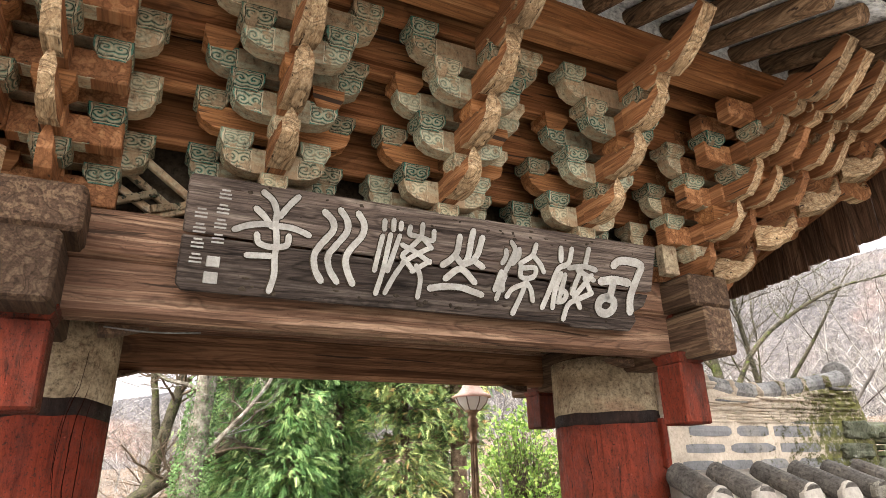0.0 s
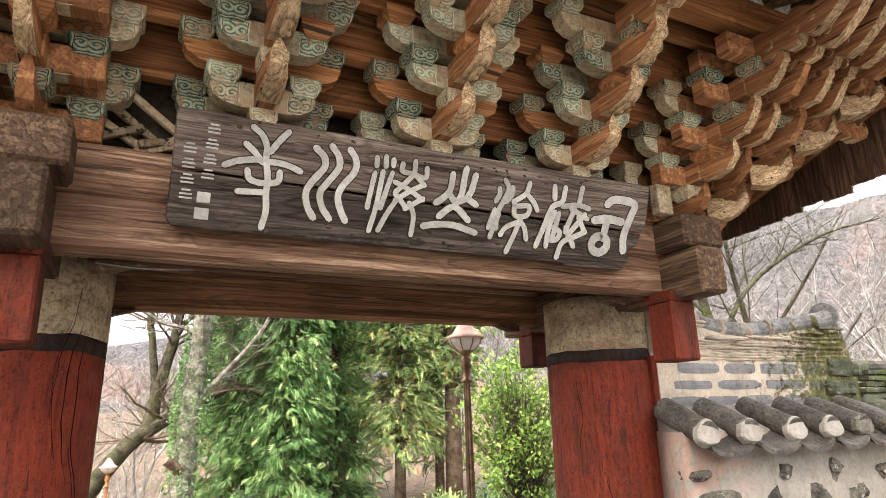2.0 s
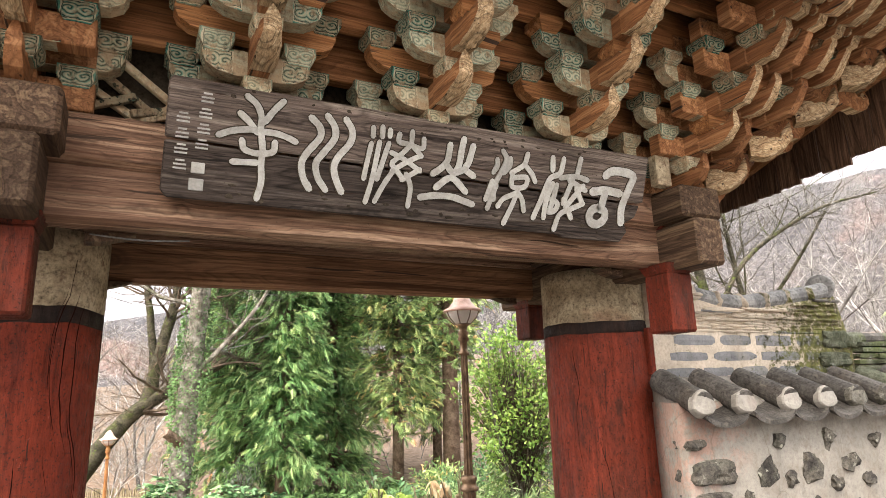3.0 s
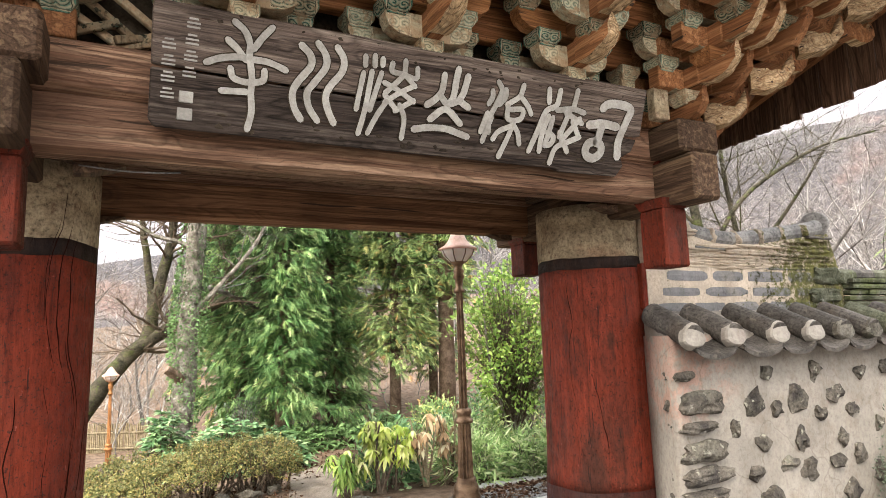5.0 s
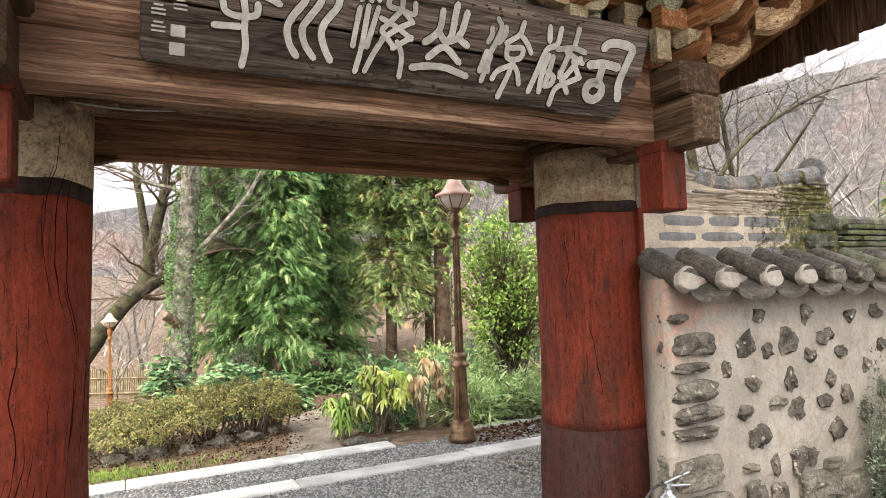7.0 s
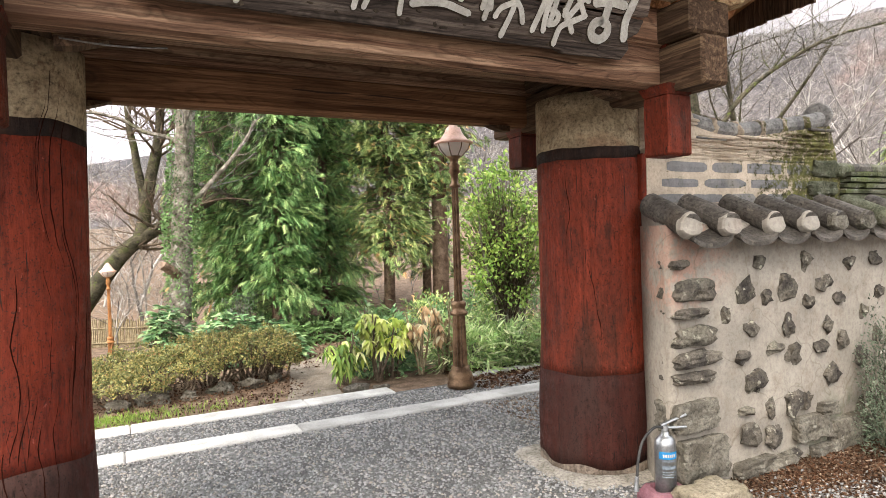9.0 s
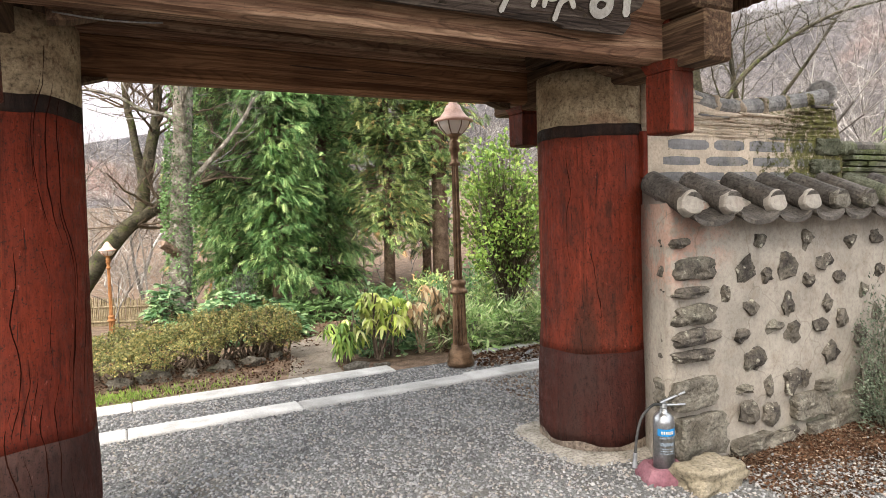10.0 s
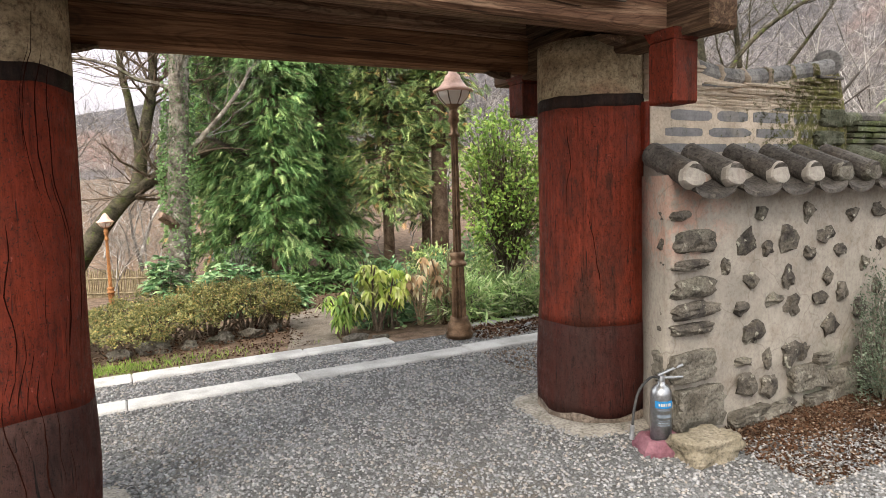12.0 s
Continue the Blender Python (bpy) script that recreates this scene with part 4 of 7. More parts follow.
for s in (-1, 1):
    bm = bmesh.new()
    box(bm, ROOF_X0 + 0.1, ROOF_X1 - 0.1, s * 1.6 - 0.03, s * 1.6 + 0.03, 4.126, 4.28)
    tagged(mesh_object("plaster_%s" % ("front" if s < 0 else "back"), bm, CEIL_PLASTER), "white plaster between rafters over the purlin", "plaster", kind="structure")

# ---- wind boards on the gables ----
for nm, x in (("right", 3.0), ("left", -3.45)):
    root = thing("gable_board_" + nm, (x, 0, 3.3), "old brown vertical wind boards with ragged lower ends", "gable board", kind="structure")
    r = random.Random(12)
    y = -1.95
    while y < 1.55:
        w = r.uniform(0.17, 0.24)
        low = 3.23 + 0.075 * abs(y + w / 2) + r.uniform(-0.02, 0.02)
        top = roof_z(y + w / 2) + 0.04
        bm = bmesh.new()
        n = 6
        outline = [(y + (w - 0.006) * i / n, low + r.uniform(0, 0.014)) for i in range(n + 1)] + [(y + w - 0.006, top), (y, top)]
        prism(bm, outline, "x", x - 0.012, x + 0.012)
        part("board", bm, BOARD_Z, root)
        y += w
    bm = bmesh.new()
    prism(bm, [(-1.95, 3.95), (-1.95, 4.04), (0.0, 3.44), (1.6, 3.93), (1.6, 3.84), (0.0, 3.35)], "x", x - 0.075 if x > 0 else x + 0.014, x - 0.014 if x > 0 else x + 0.075)
    part("rail", bm, BROWN_Y, root, "weathered batten across the boards")


# ---- name board ----
SIGN_AT = Matrix.Translation((-1.462, -0.868, 2.656)) @ Matrix.Rotation(math.atan2(-0.164, 0.485) * -1, 4, "X")
SIGN_STROKES = {}
SIGN_STROKES["blossom"] = (0.0153, [
    [(0.315, 0.474), (0.358, 0.443), (0.381, 0.395), (0.382, 0.341)],
    [(0.472, 0.477), (0.433, 0.429), (0.399, 0.374)],
    [(0.291, 0.396), (0.332, 0.364), (0.369, 0.323)],
    [(0.209, 0.29), (0.262, 0.315), (0.331, 0.331), (0.381, 0.33)],
    [(0.381, 0.33), (0.455, 0.33), (0.511, 0.317), (0.541, 0.306)],
    [(0.307, 0.281), (0.319, 0.245), (0.362, 0.232), (0.415, 0.237), (0.446, 0.251), (0.449, 0.291)],
    [(0.274, 0.183), (0.377, 0.191)],
    [(0.382, 0.341), (0.398, 0.252), (0.397, 0.19), (0.404, 0.109), (0.39, 0.032)],
])
SIGN_STROKES["river"] = (0.0172, [
    [(0.602, 0.426), (0.644, 0.39), (0.65, 0.342), (0.599, 0.269), (0.576, 0.215), (0.588, 0.153), (0.621, 0.103)],
    [(0.676, 0.446), (0.714, 0.4), (0.718, 0.346), (0.671, 0.273), (0.642, 0.223), (0.655, 0.161), (0.697, 0.106)],
    [(0.765, 0.443), (0.799, 0.396), (0.795, 0.338), (0.744, 0.266), (0.728, 0.212), (0.747, 0.152), (0.775, 0.104)],
])
SIGN_STROKES["stream"] = (0.0139, [
    [(0.902, 0.428), (0.904, 0.386)],
    [(0.948, 0.438), (0.951, 0.39)],
    [(0.988, 0.429), (0.989, 0.398)],
    [(0.899, 0.352), (0.887, 0.265), (0.877, 0.181)],
    [(0.939, 0.364), (0.92, 0.186), (0.896, 0.069)],
    [(0.987, 0.364), (0.965, 0.275), (0.943, 0.185)],
    [(1.038, 0.417), (1.039, 0.38), (1.095, 0.374), (1.165, 0.363), (1.168, 0.412)],
    [(1.103, 0.438), (1.104, 0.375)],
    [(1.004, 0.322), (1.08, 0.295), (1.163, 0.251)],
    [(1.011, 0.266), (1.076, 0.203)],
    [(1.16, 0.328), (1.085, 0.284), (1.015, 0.233)],
    [(1.162, 0.259), (1.071, 0.197)],
    [(1.104, 0.375), (1.056, 0.32), (1.013, 0.275)],
    [(1.104, 0.375), (1.163, 0.325)],
    [(1.023, 0.237), (0.979, 0.161), (0.942, 0.077)],
    [(1.091, 0.228), (1.121, 0.166), (1.117, 0.071)],
])
SIGN_STROKES["mountain"] = (0.0187, [
    [(1.317, 0.404), (1.31, 0.324), (1.277, 0.279), (1.236, 0.248)],
    [(1.391, 0.444), (1.384, 0.39), (1.376, 0.303), (1.346, 0.252)],
    [(1.448, 0.416), (1.432, 0.333), (1.417, 0.293), (1.468, 0.263)],
    [(1.307, 0.3), (1.35, 0.267), (1.417, 0.293)],
    [(1.26, 0.181), (1.341, 0.239), (1.431, 0.178)],
    [(1.179, 0.123), (1.259, 0.14), (1.353, 0.144), (1.424, 0.13), (1.479, 0.118)],
])
SIGN_STROKES["cool"] = (0.0155, [
    [(1.628, 0.416), (1.655, 0.374), (1.629, 0.3), (1.6, 0.23), (1.602, 0.154)],
    [(1.599, 0.367), (1.603, 0.337), (1.584, 0.298)],
    [(1.679, 0.383), (1.68, 0.346), (1.647, 0.302)],
    [(1.583, 0.252), (1.554, 0.152)],
    [(1.609, 0.234), (1.57, 0.105)],
    [(1.783, 0.421), (1.768, 0.363), (1.722, 0.327), (1.692, 0.308)],
    [(1.768, 0.363), (1.818, 0.322), (1.85, 0.279)],
    [(1.7, 0.302), (1.709, 0.236), (1.784, 0.244), (1.792, 0.294), (1.71, 0.285)],
    [(1.749, 0.234), (1.721, 0.141), (1.678, 0.036)],
    [(1.738, 0.205), (1.661, 0.166), (1.631, 0.123)],
    [(1.749, 0.206), (1.779, 0.172), (1.797, 0.114)],
])
SIGN_STROKES["clear"] = (0.0169, [
    [(1.948, 0.424), (1.957, 0.355)],
    [(2.021, 0.427), (2.008, 0.345), (1.944, 0.306), (1.906, 0.197), (1.864, 0.083)],
    [(2.137, 0.441), (2.125, 0.352)],
    [(2.015, 0.32), (2.119, 0.339), (2.201, 0.328)],
    [(1.966, 0.283), (1.937, 0.188), (1.931, 0.089)],
    [(1.994, 0.279), (1.979, 0.192), (1.964, 0.13)],
    [(1.966, 0.197), (2.012, 0.176), (2.001, 0.137), (1.961, 0.123)],
    [(2.098, 0.32), (2.05, 0.18)],
    [(2.075, 0.314), (2.193, 0.269)],
    [(2.174, 0.293), (2.068, 0.162)],
    [(2.128, 0.272), (2.178, 0.199)],
    [(2.05, 0.205), (2.115, 0.105)],
    [(2.187, 0.193), (2.108, 0.156), (2.035, 0.117), (2.008, 0.032)],
])
SIGN_STROKES["eaves"] = (0.027, [
    [(2.327, 0.369), (2.361, 0.397), (2.441, 0.406), (2.53, 0.39), (2.513, 0.323), (2.474, 0.201), (2.482, 0.111)],
    [(2.246, 0.268), (2.343, 0.285), (2.446, 0.279)],
    [(2.337, 0.268), (2.323, 0.187)],
    [(2.303, 0.181), (2.351, 0.163), (2.35, 0.116), (2.304, 0.086), (2.257, 0.098), (2.244, 0.133), (2.264, 0.168), (2.303, 0.181)],
])


def smooth_line(pts, step=5):
    p = [Vector(a) for a in pts]
    if len(p) == 2:
        return [p[0].lerp(p[1], i / 4) for i in range(5)]
    q = [p[0] * 2 - p[1]] + p + [p[-1] * 2 - p[-2]]
    out = []
    for i in range(1, len(q) - 2):
        for s in range(step):
            t = s / step
            out.append(0.5 * (2 * q[i] + (q[i + 1] - q[i - 1]) * t + (2 * q[i - 1] - 5 * q[i] + 4 * q[i + 1] - q[i + 2]) * t * t + (3 * q[i] - q[i - 1] - 3 * q[i + 1] + q[i + 2]) * t ** 3))
    return out + [p[-1]]


def stroke(bm, pts, width, face, proud):
    """A brush stroke with rounded ends, proud of the board's face at w = face."""
    line = smooth_line(pts)
    n = len(line)
    rows = []
    for i, c in enumerate(line):
        d = (line[min(i + 1, n - 1)] - line[max(i - 1, 0)]).normalized()
        side = Vector((-d.y, d.x))
        ends = [(c, width)]
        if i == 0:
            ends = [(c - d * width * 0.85, width * 0.45), (c, width)]
        if i == n - 1:
            ends = [(c, width), (c + d * width * 0.85, width * 0.45)]
        for q, w in ends:
            w *= 1 + 0.12 * noise.noise((q.x * 30, q.y * 30, 2.0))
            a, b = q + side * w, q - side * w
            rows.append([bm.verts.new((a.x, face, a.y)), bm.verts.new((a.x, face - proud, a.y)), bm.verts.new((b.x, face - proud, b.y)), bm.verts.new((b.x, face, b.y))])
    for a, b in zip(rows, rows[1:]):
        for i in range(3):
            bm.faces.new((a[i], a[i + 1], b[i + 1], b[i]))
    bm.faces.new(rows[0])
    bm.faces.new(rows[-1][::-1])


def name_board():
    root = thing("name_board", (0, 0, 0), "long weathered grey wooden name board with raised white characters", "sign")
    r = random.Random(3)
    # two planks with a sloping joint and a broken lower corner
    upper = [(0.0, 0.255), (2.60, 0.235), (2.637, 0.245), (2.637, 0.515), (0.9, 0.512), (0.012, 0.51), (0.0, 0.49)]
    lower = [(0.02, 0.0), (2.05, 0.004), (2.1, -0.012), (2.5, -0.006), (2.545, 0.06), (2.52, 0.11), (2.59, 0.15), (2.615, 0.222), (0.0, 0.242), (-0.004, 0.03)]
    for nm, outline in (("upper_plank", upper), ("lower_plank", lower)):
        bm = bmesh.new()
        prism(bm, outline, "y", -0.025 if nm == "upper_plank" else -0.022, 0.03)
        edges = [e for e in bm.edges]
        bmesh.ops.bevel(bm, geom=edges, offset=0.006, segments=1, affect="EDGES")
        part(nm, bm, SIGN_W if nm == "upper_plank" else SIGN_LOW, root)
    for u in (0.5, 1.35, 2.2):
        bm = bmesh.new()
        box(bm, u - 0.03, u + 0.03, 0.032, 0.07, 0.05, 0.46, 0.005)
        part("batten", bm, OAK_X, root)
    for key, (width, strokes) in SIGN_STROKES.items():
        for nm, grow, proud, m in (("stroke_edge", 0.0055, 0.003, DARK), ("brush_stroke", 0.0, 0.007, WHITE_PAINT)):
            for i, pts in enumerate(strokes):
                bm = bmesh.new()
                stroke(bm, pts, width * 0.9 + grow, -0.024, proud + 0.0003 * i)
                part(nm, bm, m, root)
    for col, (u, top, count) in enumerate(((0.155, 0.455, 4), (0.065, 0.36, 4))):
        for i in range(count):
            for d in (0.0, 0.017, 0.034):
                bm = bmesh.new()
                w = 0.026 if d else 0.018
                box(bm, u - w - 0.01 * i * (col == 0) * 0.3, u + w - 0.01 * i * (col == 0) * 0.3, -0.028, -0.022, top - 0.066 * i - d - 0.004, top - 0.066 * i - d + 0.004, 0.001)
                part("inscription_bar", bm, WHITE_PAINT, root)
    for u, v, s in ((0.138, 0.137, 0.028), (0.135, 0.066, 0.03)):
        bm = bmesh.new()
        box(bm, u - s, u + s, -0.029, -0.022, v - s * 0.85, v + s * 0.85, 0.003)
        part("seal", bm, WHITE_PAINT, root, "small white square seal")
    for i in range(64):
        bm = bmesh.new()
        u, v = r.uniform(0.2, 2.5), r.choice((r.uniform(0.015, 0.1), r.uniform(0.43, 0.5), r.uniform(0.05, 0.47)))
        grow = 0.6 if 0.11 < v < 0.42 else 1.2
        rough_stone(bm, u, -0.0225, v, r.uniform(0.006, 0.02) * grow, 0.0035, r.uniform(0.004, 0.011) * grow, i, 1, 0.6)
        part("knot", bm, DARK, root)
    for u in (0.55, 2.1):
        bm = bmesh.new()
        tube(bm, [(u, 0.03, 0.47), (u, 0.11, 0.44), (u, 0.2, 0.36)], [0.006] * 3, 6)
        part("hook", bm, DARK, root, "dark iron hook")
    root.matrix_basis = SIGN_AT
    return root


name_board()


# ---- boundary wall beside the gate ----
WX0, WX1, WY0, WY1 = 1.45, 6.2, -0.80, -0.30


def plaster_body():
    """The low wall's plastered body: a box whose front and end swell and dip."""
    bm = bmesh.new()
    nx, nz = 70, 26
    def front(i, j):
        x = WX0 + (WX1 - WX0) * i / nx
        z = -0.05 + 1.75 * j / nz
        y = WY0 + 0.016 * noise.noise((x * 2.2, z * 2.2, 1)) + 0.008 * noise.noise((x * 7, z * 7, 3)) + 0.015 * (z < 0.3)
        if i == 0:
            y += 0.015
        return (x + (0.01 * noise.noise((z * 4, 2, 2)) if i == 0 else 0), y, z)
    rows = [[bm.verts.new(front(i, j)) for i in range(nx + 1)] for j in range(nz + 1)]
    for j in range(nz):
        for i in range(nx):
            bm.faces.new((rows[j][i], rows[j][i + 1], rows[j + 1][i + 1], rows[j + 1][i]))
    back = [[bm.verts.new((1.725 if k == 0 else WX1, -0.26, rows[j][0].co.z)) for k in (0, 1)] for j in range(nz + 1)]
    for j in range(nz):
        bm.faces.new((back[j][0], rows[j][0], rows[j + 1][0], back[j + 1][0]))
        bm.faces.new((rows[j][nx], back[j][1], back[j + 1][1], rows[j + 1][nx]))
        bm.faces.new((back[j][1], back[j][0], back[j + 1][0], back[j + 1][1]))
    return bm


wall = thing("wall_side", (2.5, -0.55, 0), "white plastered boundary wall set with dark field stones", "wall", kind="structure")
part("plaster", plaster_body(), PLASTER_WALL, wall, smooth=True)
UPPER_STONES = [(2.15, 1.26, 0.106, 0.083), (2.59, 1.25, 0.104, 0.102), (3.02, 1.25, 0.107, 0.062), (2.37, 1.19, 0.064, 0.054), (2.82, 1.13, 0.064, 0.053), (3.19, 1.13, 0.083, 0.055), (1.95, 1.11, 0.038, 0.063), (2.2, 0.99, 0.062, 0.057), (2.6, 0.97, 0.068, 0.084), (3.05, 0.93, 0.061, 0.067), (3.49, 1.0, 0.052, 0.061), (3.32, 1.38, 0.057, 0.051), (3.65, 1.4, 0.076, 0.056), (2.3, 1.43, 0.063, 0.045), (2.8, 1.43, 0.057, 0.072), (3.7, 1.14, 0.061, 0.057)]
LOWER_STONES = [(2.45, 0.83, 0.108, 0.044), (2.96, 0.79, 0.08, 0.058), (3.23, 0.81, 0.078, 0.073), (3.67, 0.81, 0.046, 0.08), (2.11, 0.81, 0.073, 0.053), (2.64, 0.77, 0.088, 0.081), (3.47, 0.66, 0.089, 0.084), (2.24, 0.63, 0.115, 0.09), (3.11, 0.57, 0.104, 0.094), (2.16, 0.44, 0.085, 0.035), (2.39, 0.42, 0.048, 0.076), (2.64, 0.43, 0.114, 0.095), (2.79, 0.42, 0.046, 0.075), (2.18, 0.28, 0.103, 0.099), (2.43, 0.24, 0.091, 0.081), (2.62, 0.06, 0.095, 0.05)]
for i, (x, z, w, h) in enumerate(UPPER_STONES + LOWER_STONES):
    bm = bmesh.new()
    rough_stone(bm, x, WY0 - 0.006, z, w * 0.9, 0.034, h * 0.9, i + 1, 2, 0.75, 0.15)
    part("stone", bm, STONE, wall)
r = random.Random(8)
for i in range(34):
    bm = bmesh.new()
    rough_stone(bm, r.uniform(3.85, 6.1), WY0, r.uniform(0.15, 1.45), r.uniform(0.05, 0.1), 0.036, r.uniform(0.05, 0.09), i + 60, 2, 0.34)
    part("stone", bm, STONE, wall)
for i, (x, z, w, h) in enumerate([(1.53, 1.45, 0.085, 0.034), (1.65, 1.28, 0.2, 0.082), (1.62, 1.14, 0.175, 0.039), (1.65, 0.99, 0.2, 0.079), (1.68, 0.85, 0.225, 0.062), (1.65, 0.73, 0.2, 0.045)]):
    bm = bmesh.new()
    rough_stone(bm, x + 0.02, WY0 + 0.035, z, w * 0.92, 0.085, h * 0.92, i + 21, 3, 0.26, 0.55)
    part("corner_stone", bm, STONE, wall, "dark flat stone built into the corner")
for x, z, w, h, s in ((1.66, 0.49, 0.225, 0.112, 1), (1.72, 0.2, 0.235, 0.165, 2), (2.84, 0.23, 0.225, 0.105, 3), (2.2, 0.05, 0.2, 0.07, 4), (3.02, 0.33, 0.12, 0.06, 5), (2.45, 0.03, 0.2, 0.06, 6), (3.25, 0.12, 0.22, 0.14, 7), (3.6, 0.2, 0.2, 0.2, 9), (3.0, 0.02, 0.2, 0.07, 10)):
    bm = bmesh.new()
    rough_stone(bm, x, WY0 + 0.05, z, w * 0.86, 0.1, h * 0.86, s + 40, 4, 0.16, 0.95)
    part("foundation_stone", bm, BLOCK, wall, "squared grey lichen-covered stone")

# tile coping of the low wall: trough tiles below, round cover tiles above, plastered ends
coping = thing("wall_coping", (2.5, -0.7, 1.6), "grey clay tile coping with plastered round tile ends", "roof tiles", kind="structure")
EY0, EZ0, EY1, EZ1 = -0.93, 1.685, -0.60, 1.825
TILE_X = [1.50, 1.885, 2.285, 2.655, 3.0, 3.34] + [3.68 + 0.335 * k for k in range(8)]
r = random.Random(2)
for i in range(14):
    x = TILE_X[i]
    half = (TILE_X[i + 1] - x) / 2 if i < 13 else 0.17
    m = TILE if i < 4 else (TILE if i % 3 else TILE_MOSS)
    dx = r.uniform(-0.015, 0.015)
    back = x + (0.06 if i == 0 else 0.0)
    pts = [(x + dx, EY0, EZ0), (x + dx * 0.6 + (back - x) * 0.3, EY0 + 0.11, EZ0 + 0.05), (x + (back - x) * 0.65, EY0 + 0.22, EZ0 + 0.098), (back, EY1 + 0.03, EZ1 + 0.012)]
    bm = bmesh.new()
    tube(bm, pts, [0.082, 0.076, 0.077, 0.079], 18)
    part("cover_tile", bm, m, coping, smooth=False)
    bm = bmesh.new()
    def end_ring(q, yy, low):
        ring = []
        for a in [j * math.pi / 10 for j in range(20)]:
            wob = 1 + 0.1 * noise.noise((math.cos(a) * 1.5, math.sin(a) * 1.5, i * 3.1))
            zz = math.sin(a)
            ring.append((x + dx + q * wob * math.cos(a) * (1.0 if zz > 0 else 1.12), EY0 + yy + 0.012 * min(0, zz), EZ0 + q * wob * zz * (1 if zz > 0 else low)))
        return ring
    rings_mesh(bm, [end_ring(0.05, -0.022, 0.5), end_ring(0.08, -0.02, 0.6), end_ring(0.088, -0.008, 0.65), end_ring(0.084, 0.03, 0.9)])
    bmesh.ops.recalc_face_normals(bm, faces=bm.faces)
    part("tile_end", bm, PLASTER if i < 4 else BLOCK, coping, "white plastered tile end" if i < 4 else "lichen-covered tile end")
    # trough tile, a curved shell with thickness
    bm = bmesh.new()
    rings = []
    drop = r.uniform(-0.015, 0.015)
    for t in (0.0, 0.5, 1.0):
        y, z = EY0 - 0.035 + (EY1 - EY0) * t + drop, EZ0 - 0.03 + (EZ1 - EZ0) * t
        arc = [(x + half + half * 0.96 * math.sin(a), -0.08 * math.cos(a)) for a in np.linspace(-1.25, 1.25, 9)]
        rings.append([(ax, y, z + az) for ax, az in arc] + [(ax, y, z + az - 0.026) for ax, az in arc[::-1]])
    rings_mesh(bm, rings)
    bmesh.ops.recalc_face_normals(bm, faces=bm.faces)
    part("trough_tile", bm, m, coping)
bm = bmesh.new()
prism(bm, [(-0.787, 1.70), (-0.62, 1.79), (-0.56, 1.84), (-0.39, 1.86), (-0.39, 1.5), (-0.787, 1.5)], "x", 1.46, WX1)
for v in bm.verts:
    if v.co.x < 2.0:
        v.co.x = 1.462 + (v.co.y + 0.787) * 0.5
part("mortar_bed", bm, PLASTER, coping)

# ---- taller tile-and-mortar wall behind ----
tall = thing("wall_tiled", (2.6, -0.2, 0), "mortared wall of flat grey tile courses, mossy at one end", "wall", kind="structure")


def tall_top(x):
    return 2.405 + 0.27 * max(0.0, 2.65 - x) ** 2 + 0.135 * max(0.0, x - 2.75)


bm = bmesh.new()
xs = np.linspace(1.71, 3.8, 24)
outline = [(1.71, 0.0), (3.93, 0.0), (3.93, 2.1)] + [(float(x), tall_top(float(x)) - 0.05) for x in xs[::-1]]
prism(bm, outline, "y", -0.40, 0.1)
part("mortar", bm, MORTAR_MOSS, tall)


def course_piece(bm, x0, x1, front, z0, z1, seed):
    """A length of one thin tile course smeared with mortar: wavy lip, slumped edge, tapering ends."""
    n = 12
    rings = []
    for i in range(n + 1):
        x = x0 + (x1 - x0) * i / n
        q = Vector((x * 6, seed, 0))
        fade = 1.0 - 0.75 * max(0.0, abs(2 * i / n - 1) - 0.75) * 4
        f = front - 0.011 * noise.noise(q) - 0.006 * noise.noise(q * 3.3)
        f = -0.385 + (f + 0.385) * (0.45 + 0.55 * fade)
        lo = z0 + 0.010 * noise.noise(q + Vector((0, 7, 0))) + 0.004 * noise.noise(q * 4) + 0.01 * (1 - fade)
        hi = z1 + 0.008 * noise.noise(q + Vector((0, 7, 5)))
        hi = max(hi, lo + 0.008)
        rings.append([(x, f + 0.006, lo), (x, -0.32, lo), (x, -0.32, hi), (x, -0.395, hi + 0.004), (x, f + 0.012, hi - 0.004), (x, f, lo + 0.4 * (hi - lo))])
    rings_mesh(bm, rings)
    bmesh.ops.recalc_face_normals(bm, faces=bm.faces)
    return bm


r = random.Random(31)
for row, (z, h, w) in enumerate(((1.89, 0.07, 0.36), (2.0, 0.068, 0.42), (2.117, 0.082, 0.40))):
    x = 1.80 + 0.05 * row
    while x < 3.8:
        ww = w * r.uniform(0.8, 1.1)
        bm = bmesh.new()
        h2 = h / 2 * r.uniform(0.85, 1.0)
        slab(bm, x, min(x + ww, 3.92), -0.403, -0.36, z - h2, z + h2, r.random() * 30, 0.005)
        part("tile_piece", bm, TILE_WORN, tall)
        x += ww + r.uniform(0.05, 0.08)
for row in range(8):
    x = 1.70 - r.uniform(0, 0.2)
    stop = 3.86 - 0.016 * row
    while x < stop - 0.05:
        ww = r.uniform(0.28, 0.75)
        z = 2.172 + row * (tall_top(x + ww / 2) - 0.065 - 2.172) / 8
        bm = bmesh.new()
        course_piece(bm, max(1.7, x), min(stop, x + ww), -0.404 - 0.004 * row - r.uniform(0, 0.009), z, z + r.uniform(0.022, 0.031), r.random() * 40)
        part("thin_tile", bm, MORTAR_MOSS if r.random() < 0.9 else TILE_WORN, tall)
        x += ww - r.uniform(0.0, 0.03)
